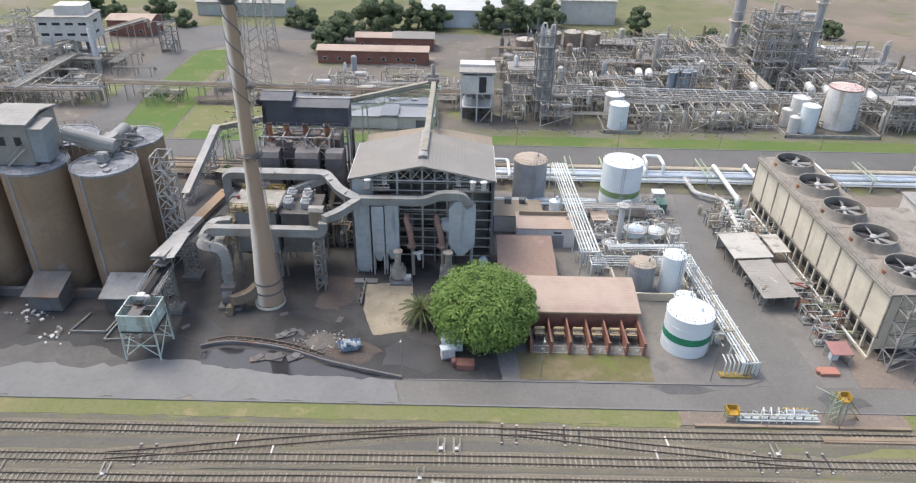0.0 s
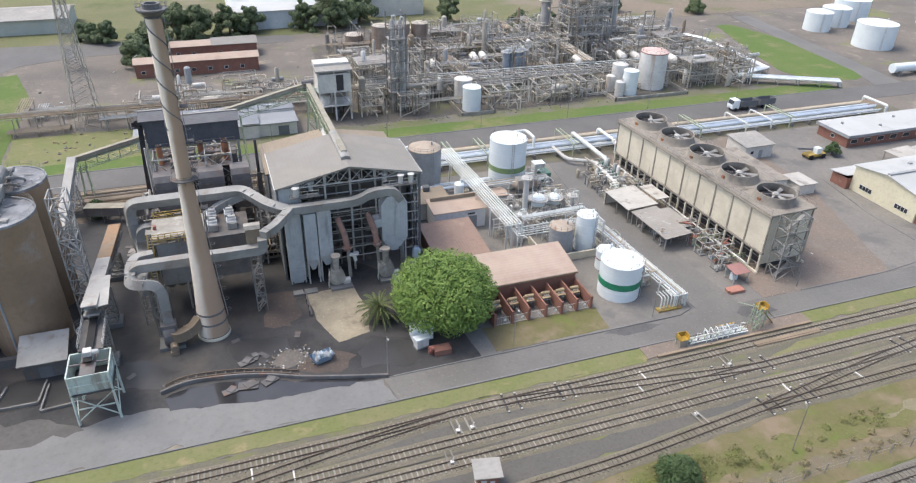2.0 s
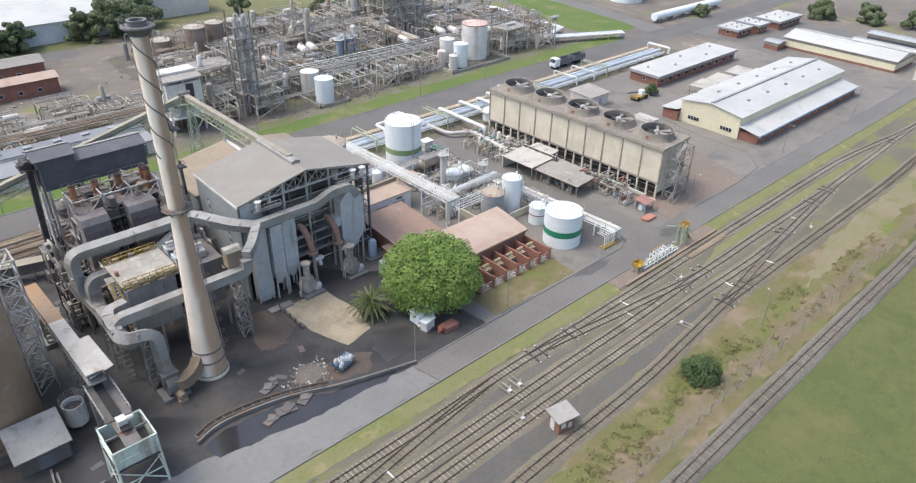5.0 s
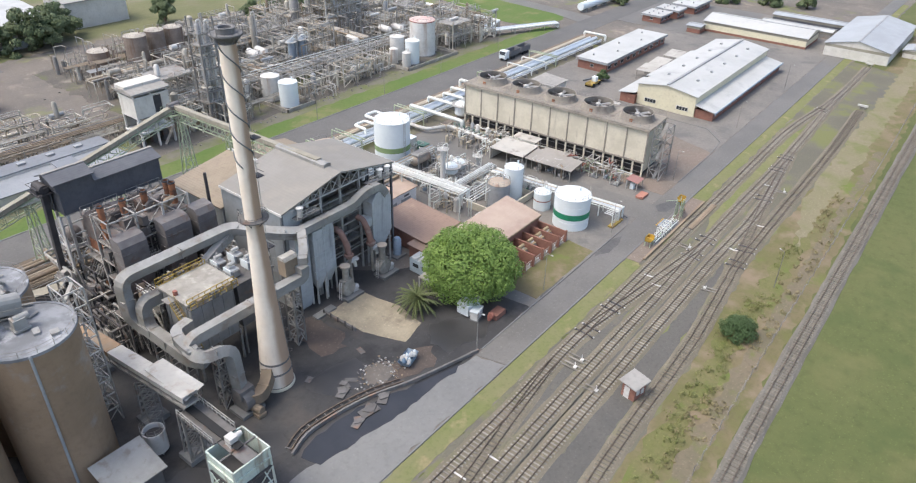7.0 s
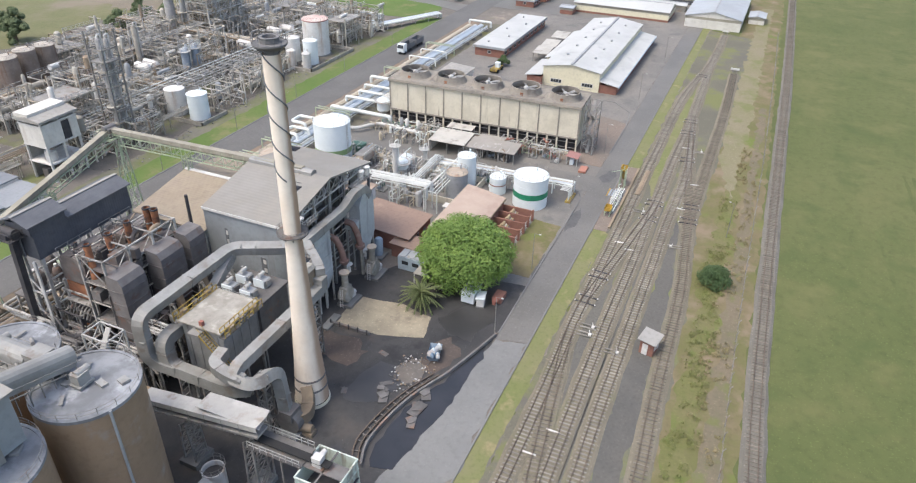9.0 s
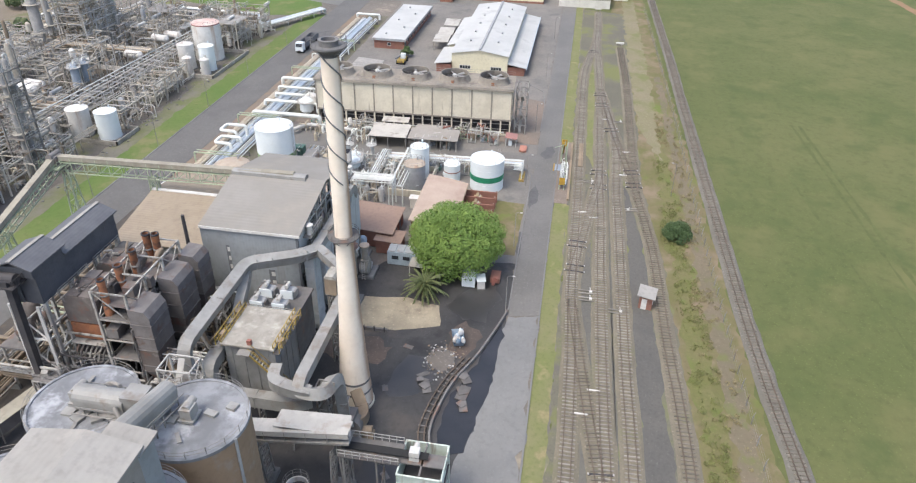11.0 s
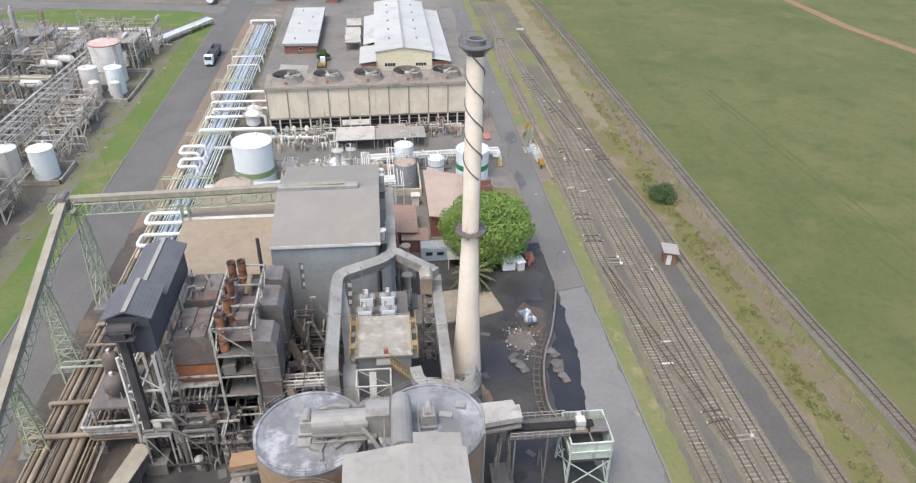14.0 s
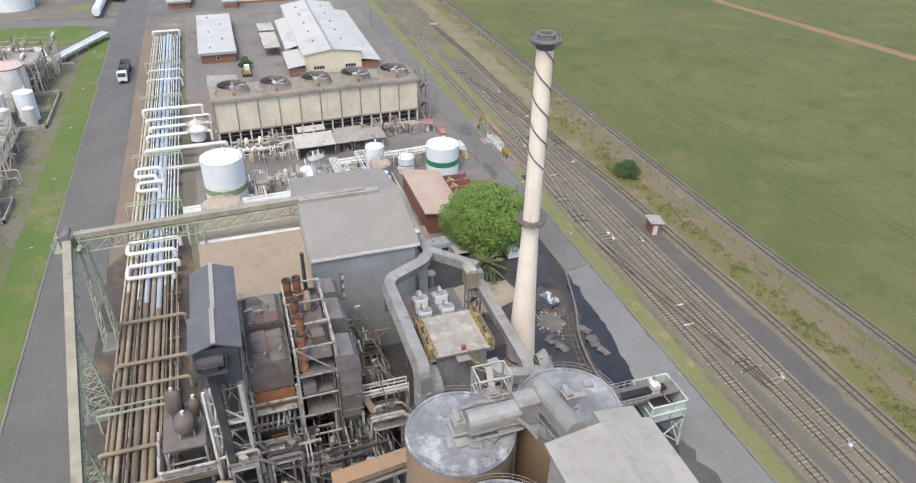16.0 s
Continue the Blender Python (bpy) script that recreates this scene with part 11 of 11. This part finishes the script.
def clad_tower(x, y):
    """A tall process block: open steel legs below, pale sheeted floors with window strips above."""
    e = thing("process_tower_block", (x, y, 0), "pale blue-white sheeted process tower on open steel legs", "tower block", rz=4)
    for a in (-7.5, -2.5, 2.5, 7.5):
        for c in (-4.5, 4.5):
            part("leg", Build().box(a - 0.25, a + 0.25, c - 0.25, c + 0.25, 0, 8.2), OFFWHITE, e)
    for z in (3.6, 8.0):
        part("floor", Build().box(-7.9, 7.9, -4.9, 4.9, z, z + 0.35), OFFWHITE, e)
    wall_box(e, -7.9, 7.9, -4.9, 4.9, 8.35, 15.2, PLASTER)
    part("lower_wall", Build().box(-7.8, -2.4, -4.85, -4.6, 0, 8.0), PLASTER, e, "pale sheeted corner wall")
    part("roof", Build().box(-8.3, 8.3, -5.3, 5.3, 15.2, 15.5), ROOF_LIGHT, e)
    part("penthouse", Build().box(-3, 6, -2, 4, 15.5, 18.2), PLASTER, e)
    for z in (9.6, 12.8):
        for k in range(4):
            window(e, -5.9 + k * 3.9, -4.9, z, 2.6, 1.0, "-y")
        window(e, 7.9, 0, z, 3.0, 1.0, "+x")
    for k, a in enumerate((-5.5, 0.3, 4.6)):
        part("tank", Build().lathe([(0.01, 4.0), (1.3, 4.0), (1.3, 6.6), (0.01, 7.2)], 14, a, 0.5), OFFWHITE if k % 2 else TANK_GREY, e, smooth=True)


clad_tower(-117.2, 213.0)


def lattice_mast(x, y, h, label, w=3.4):
    e = thing("lattice_mast", (x, y, 0), label, "mast", "lattice masts")
    n = 16
    at = lambda z: w * (1 - 0.86 * z / h) / 2
    for sx in (-1, 1):
        for sy in (-1, 1):
            part("leg", Build().beam((sx * at(0), sy * at(0), 0), (sx * at(h), sy * at(h), h), 0.16), FAR_STEEL, e)
    b = Build()
    for k in range(n):
        z0, z1 = h * k / n, h * (k + 1) / n
        for s in (-1, 1):
            b.beam((-at(z0), s * at(z0), z0), (at(z1), s * at(z1), z1), 0.09).beam((at(z0), s * at(z0), z0), (-at(z1), s * at(z1), z1), 0.09)
            b.beam((s * at(z0), -at(z0), z0), (s * at(z1), at(z1), z1), 0.09).beam((s * at(z0), at(z0), z0), (s * at(z1), -at(z1), z1), 0.09)
    part("lattice", b, FAR_STEEL, e)


lattice_mast(-50.5, 181, 42, "tall grey lattice mast behind the chimney", 6.0)
lattice_mast(-60, 233, 30, "grey lattice mast on the back yard", 4.0)


def pipe_tangle(n, xr, yr, top, seed, materials, label, reach=7):
    """Uncountable thin plant pipework between the larger structures, one mesh for each tone."""
    rng = random.Random(seed)
    for m in materials:
        b = Build()
        for _ in range(n // len(materials)):
            x, y = rng.uniform(*xr), rng.uniform(*yr)
            if noise.noise((x * 0.06, y * 0.06, seed)) < -0.12:
                continue
            h, w = top * rng.uniform(0.2, 1.0) ** 1.4, rng.uniform(min(1.5, reach * 0.4), reach)
            t = rng.uniform(0.1, 0.24)
            k = rng.random()
            if k < 0.35:
                b.beam((x, y, 0), (x, y, h), t).beam((x + w, y, 0), (x + w, y, h), t).beam((x - 0.3, y, h), (x + w + 0.3, y, h), t)
                b.beam((x, y, h * 0.55), (x + w, y, h * 0.55), t * 0.8)
            elif k < 0.6:
                b.beam((x, y, 0), (x, y, h), t).beam((x, y + w, 0), (x, y + w, h), t).beam((x, y - 0.3, h), (x, y + w + 0.3, h), t)
            elif k < 0.85:
                b.tube([(x, y, 0), (x, y, h), (x + w, y, h), (x + w, y + rng.uniform(-3, 3), h), (x + w, y + 3.2, 0.2)], t * 0.8, 5)
            else:
                r = rng.uniform(0.3, 0.7)
                b.cone((x, y, 0), (x, y, h * 0.6 + 1), r, r, 9).cone((x, y, h * 0.6 + 1), (x, y, h * 0.6 + 1.4), r, r * 0.3, 9)
        solo("plant_pipework", b, m, label, "pipework", kind="stuff")


RUST_GREY = mat("rust_grey_steel", (0.225, 0.19, 0.165), (0.165, 0.135, 0.115), big=0.3, rough=0.85)
TANGLE = "dense tangle of thin pale weathered plant pipework"
pipe_tangle(900, (18, 136), (179, 236), 9.0, 61, (FAR_STEEL, FAR_STEEL, DUSTY_TAN, GREY_STEEL, STEEL), TANGLE)
pipe_tangle(300, (60, 136), (182, 214), 14.0, 81, (GREY_STEEL, FAR_STEEL, STEEL), TANGLE, 5)
pipe_tangle(180, (20, 58), (186, 222), 12.0, 82, (FAR_STEEL, RUST_GREY), TANGLE, 5)
pipe_tangle(160, (52, 136), (165, 175), 5.5, 62, (FAR_STEEL, STEEL), TANGLE)
pipe_tangle(330, (-160, -112), (176, 212), 9.0, 63, (FAR_STEEL, STEEL, FAR_STEEL), TANGLE)
pipe_tangle(90, (-40, 6), (181, 194), 4.5, 64, (FAR_STEEL, STEEL), TANGLE)


def pipe_runs(n, xr, yr, zr, seed, materials, label):
    """Low bundles of long parallel pipes on sleepers and short frames, one mesh for each tone."""
    rng = random.Random(seed)
    for m in materials:
        b = Build()
        for _ in range(n // len(materials)):
            x, y, z = rng.uniform(*xr), rng.uniform(*yr), rng.uniform(*zr)
            if noise.noise((x * 0.05, y * 0.05, seed)) < -0.2:
                continue
            L, along = rng.uniform(6, 18), rng.random() < 0.65
            for k in range(rng.randint(2, 6)):
                o, r = k * 0.55, rng.uniform(0.09, 0.2)
                if along:
                    b.tube([(x, y + o, z), (x + L, y + o, z), (x + L, y + o + 1.2, z - min(1.0, z * 0.6))], r, 5)
                else:
                    b.tube([(x + o, y, z), (x + o, y + L * 0.7, z)], r, 5)
            for f in (0.1, 0.5, 0.9):
                if along:
                    b.beam((x + L * f, y - 0.3, z - 0.25), (x + L * f, y + 2.6, z - 0.25), 0.18).beam((x + L * f, y - 0.2, 0), (x + L * f, y - 0.2, z), 0.18).beam((x + L * f, y + 2.5, 0), (x + L * f, y + 2.5, z), 0.18)
                else:
                    b.beam((x - 0.3, y + L * 0.7 * f, z - 0.25), (x + 2.6, y + L * 0.7 * f, z - 0.25), 0.18).beam((x - 0.2, y + L * 0.7 * f, 0), (x - 0.2, y + L * 0.7 * f, z), 0.18).beam((x + 2.5, y + L * 0.7 * f, 0), (x + 2.5, y + L * 0.7 * f, z), 0.18)
        solo("plant_pipework", b, m, label, "pipework", kind="stuff")


RUNS = "low bundles of long dusty plant pipes on short frames"
pipe_runs(150, (16, 130), (180, 236), (1.4, 6.5), 91, (FAR_STEEL, OFFWHITE, DUSTY_TAN, STEEL), RUNS)
pipe_runs(40, (-160, -100), (172, 212), (1.4, 5.0), 92, (FAR_STEEL, DUSTY_TAN), RUNS)
pipe_runs(36, (-86, 8), (172, 190), (1.2, 4.0), 93, (FAR_STEEL, DUSTY_TAN, STEEL), RUNS)
pipe_runs(24, (14, 50), (166, 180), (1.2, 5.0), 94, (FAR_STEEL, STEEL), RUNS)
GRIMY_TANGLE = "tangle of thin grimy pipes and bars round the boilers"
pipe_tangle(130, (-36, -29.5), (103.5, 120), 5.5, 65, (OLD_WHITE, GRIME, SOOT_SHADE), GRIMY_TANGLE)
pipe_tangle(90, (-29, -15), (101.6, 104.5), 5.0, 66, (OLD_WHITE, PIPE_BROWN, GRIME), GRIMY_TANGLE)
pipe_tangle(60, (-31, -15), (119.4, 121.5), 9.0, 67, (OLD_WHITE, GRIME), GRIMY_TANGLE)
pipe_tangle(70, (-31, -20), (109.4, 110.0), 15.5, 71, (OLD_WHITE, GRIME, SOOT_SHADE), GRIMY_TANGLE)
pipe_tangle(70, (-32.6, -31.2), (104, 116), 12.0, 72, (OLD_WHITE, GRIME, SOOT_SHADE), GRIMY_TANGLE)
pipe_tangle(50, (-26, -16), (104.6, 106.4), 9.0, 73, (OLD_WHITE, PIPE_BROWN, GRIME), GRIMY_TANGLE)
pipe_tangle(190, (27, 46), (94, 116), 3.4, 68, (PIPE_WHITE, OFFWHITE, PIPE_CREAM), "thin white pipework between the small vessels", 3.5)
pipe_tangle(70, (55, 62), (104.8, 122), 2.2, 74, (PIPE_WHITE, GREY_STEEL, PIPE_CREAM), "pumps and thin pipework beside the tank lane", 2.0)
pipe_tangle(60, (62.5, 66), (76, 92), 1.7, 70, (RUST_GREY, GREEN_STEEL, GREY_STEEL), "pumps and thin pipework along the cooling tower foot")


# ---- trees ----
def leaf_cloud(rng, lobes, count, size, drop=0.15):
    """Many small leaf blades on the outside of rounded lobes."""
    b = Build()
    total = sum(l[3] ** 2 for l in lobes)
    for cx, cy, cz, r in lobes:
        for _ in range(int(count * r * r / total)):
            u = rng.gauss(0, 1), rng.gauss(0, 1), rng.gauss(0, 1) + 0.25
            n = math.sqrt(sum(v * v for v in u)) or 1
            d = Vector((u[0] / n, u[1] / n, u[2] / n))
            k = r * (0.72 + 0.36 * rng.random())
            c = Vector((cx, cy, cz)) + Vector((d.x * k, d.y * k, d.z * k * 0.85))
            nrm = (d + Vector((rng.uniform(-0.7, 0.7), rng.uniform(-0.7, 0.7), rng.uniform(-0.3, 0.8)))).normalized()
            t = nrm.cross(Vector((rng.uniform(-1, 1), rng.uniform(-1, 1), rng.uniform(-1, 1)))).normalized()
            w = nrm.cross(t)
            s = size * rng.uniform(0.6, 1.3)
            b.add([tuple(c - t * s), tuple(c + w * s * 0.45 - nrm * s * drop), tuple(c + t * s), tuple(c - w * s * 0.45 - nrm * s * drop)], [(0, 1, 2, 3)])
    return b


def tree(x, y, h, rx, seed, label, leaf, count, size, trunk_h=0.3, group="trees", low=0.16):
    rng = random.Random(seed)
    e = thing("tree", (x, y, 0), label, "tree", group)
    tr = Build().cone((0, 0, 0), (0.1, 0.1, h * 0.45), rx * 0.075, rx * 0.05, 10)
    part("trunk", tr, BARK, e, smooth=True)
    lobes = []
    belt = group == "background trees"
    n = 26 if count > 4000 else 12
    for k in range(n):
        a = k * 2.4 + rng.uniform(-0.3, 0.3)
        f = math.sqrt((k + 0.5) / n)
        up = rng.random()
        rr = f * rx * 0.74
        zz = h * (low + 0.18) + (h * (0.80 - low) - h * 0.2) * (1 - f ** 2.2) * (0.55 + 0.45 * up) + h * 0.1 * rng.uniform(-1, 1) * f
        lobes.append((rr * math.cos(a), rr * math.sin(a), zz, rx * (rng.uniform(0.18, 0.36) if belt else rng.uniform(0.26, 0.38))))
        if belt:
            s = rng.uniform(0.8, 1.5)
            lobes[-1] = (lobes[-1][0] * s, lobes[-1][1] * s, lobes[-1][2] + h * rng.uniform(-0.2, 0.2), lobes[-1][3])
    if group == "trees":
        lobes = []
        for k in range(54):
            f = (k + 0.5) / 54
            ang, zf = k * 2.39996 + rng.uniform(-0.15, 0.15), 1 - 1.75 * f
            rr = math.sqrt(max(0.0, 1 - zf * zf)) * rng.uniform(0.94, 1.06)
            lobes.append((rr * rx * 0.74 * math.cos(ang), rr * rx * 0.74 * math.sin(ang), h * 0.46 + zf * h * 0.37, rx * rng.uniform(0.20, 0.29)))
    lobes.append((0, 0, h * (0.5 if group == "trees" else 0.70), rx * (0.3 if belt else 0.42)))
    for cx, cy, cz, r in lobes[::3]:
        part("limb", Build().tube([(0, 0, h * 0.3), (cx * 0.5, cy * 0.5, cz * 0.75), (cx, cy, cz)], rx * 0.016, 6), BARK, e)
    part("crown", leaf_cloud(rng, lobes, count, size), leaf, e)
    return e


tree(10.2, 75.8, 11.7, 8.7, 5, "large round leafy tree with a dense bright green crown", LEAF, 34000, 0.24, low=0.02)
tree(27.6, 36.6, 3.6, 3.1, 6, "low spreading dark green bush beside the track", LEAF_DARK, 5000, 0.2, group="bushes", low=0.05)
tree(121.5, 110.8, 4.0, 2.2, 7, "round dark shrub at the office corner", LEAF_DARK, 2500, 0.2, group="bushes", low=0.05)
tree(-44.5, 128.6, 4.0, 2.4, 17, "dark green shrub beside the coal yard", LEAF_DARK, 2500, 0.2, group="bushes", low=0.05)
LEAF_FAR = mat("hazy_green_leaves", (0.095, 0.13, 0.06), (0.135, 0.165, 0.085), big=0.2, fine=1.5, rough=0.7, bump=0.0)
for k, (x, y, h, r) in enumerate(((-37, 241, 13, 6.5), (-29, 262, 14, 7), (-42, 237, 11, 5), (-22, 260, 13, 6.5), (-11, 264, 12, 6), (-4, 264, 11, 5), (16, 264.5, 12, 5), (25, 262.5, 14.5, 7.5), (31.5, 263, 12, 6), (38.5, 271, 13, 7), (-52, 262, 8, 4), (-58, 266, 7, 4),
                                (-112, 272, 10, 5), (-128, 268, 8, 4), (-100, 262, 7, 3.5), (92, 238, 9, 5), (104, 240, 10, 5), (112, 236, 8, 4), (-40, 230, 10, 5), (72, 262, 12, 5), (145, 262, 8, 5), (180, 250, 7, 4), (215, 152, 5, 3), (-140, 275, 9, 5), (250, 120, 8, 5), (258, 104, 8, 5), (262, 90, 7, 4))):
    tree(x, y, h, r, 40 + k, "broad dark green tree in the belt behind the plant", LEAF_FAR, 6000, 0.5, group="background trees", low=0.04)


def palm(x, y):
    rng = random.Random(3)
    e = thing("palm_tree", (x, y, 0), "short bushy palm with arching fronds", "palm")
    part("trunk", Build().cone((0, 0, 0), (0, 0, 2.4), 0.55, 0.45, 12), BARK, e)
    for k in range(48):
        a = k * 2.4
        el = 1.25 - 1.7 * (k / 48)
        L = rng.uniform(3.0, 3.9)
        b = Build()
        u = Vector((math.cos(a), math.sin(a), 0))
        s = Vector((-math.sin(a), math.cos(a), 0))
        pts = []
        for j in range(8):
            t = j / 7
            pts.append(u * (L * t * math.cos(el * (1 - 0.3 * t))) + Vector((0, 0, 2.4 + L * t * math.sin(el) - 1.5 * t * t)))
        for j in range(7):
            w = 0.5 * (1 - 0.75 * (j / 7))
            for sg in (-1, 1):
                p, q = pts[j], pts[j + 1]
                tip = (p + q) / 2 + s * sg * w + (q - p) * 0.8 - Vector((0, 0, 0.25))
                b.add([tuple(p), tuple(q), tuple(tip)], [(0, 1, 2)])
                b.add([tuple(p.lerp(q, 0.45)), tuple(q), tuple(tip + (q - p) * 0.5)], [(0, 1, 2)])
        part("frond", b, LEAF_PALM, e)


palm(0.7, 79.3)


def weed_clumps(n, xr, yr, leaf, label, seed, size, spread=0.35):
    """Low leafy weed clumps, too many to count."""
    rng = random.Random(seed)
    lobes = []
    while len(lobes) < n:
        x, y = rng.uniform(*xr), rng.uniform(*yr)
        y += 0.0155 * x
        if noise.noise((x * 0.09, y * 0.2, seed)) > -0.1 + spread * rng.uniform(-1, 1):
            r = rng.uniform(*size)
            lobes.append((x, y, r * 0.35, r))
    solo("weed_clumps", leaf_cloud(rng, lobes, n * 26, 0.16), leaf, label, "weeds", kind="stuff")


WEED = mat("olive_weed_leaves", (0.178, 0.185, 0.066), (0.145, 0.16, 0.053), big=0.4, rough=0.8, bump=0.0, grain=0.2)
DRY = mat("dry_grass_blades", (0.25, 0.212, 0.115), (0.205, 0.18, 0.09), big=0.4, rough=0.9, bump=0.0, grain=0.2)
weed_clumps(300, (-80, 62), (34.4, 38.0), WEED, "olive weed clumps beside the sidings", 51, (0.25, 0.7))
weed_clumps(260, (-80, 90), (31.5, 36.0), DRY, "dry grass clumps along the fence", 52, (0.2, 0.55))
weed_clumps(60, (20, 38), (35.0, 38.6), WEED, "tall weeds round the bush", 53, (0.5, 1.0))
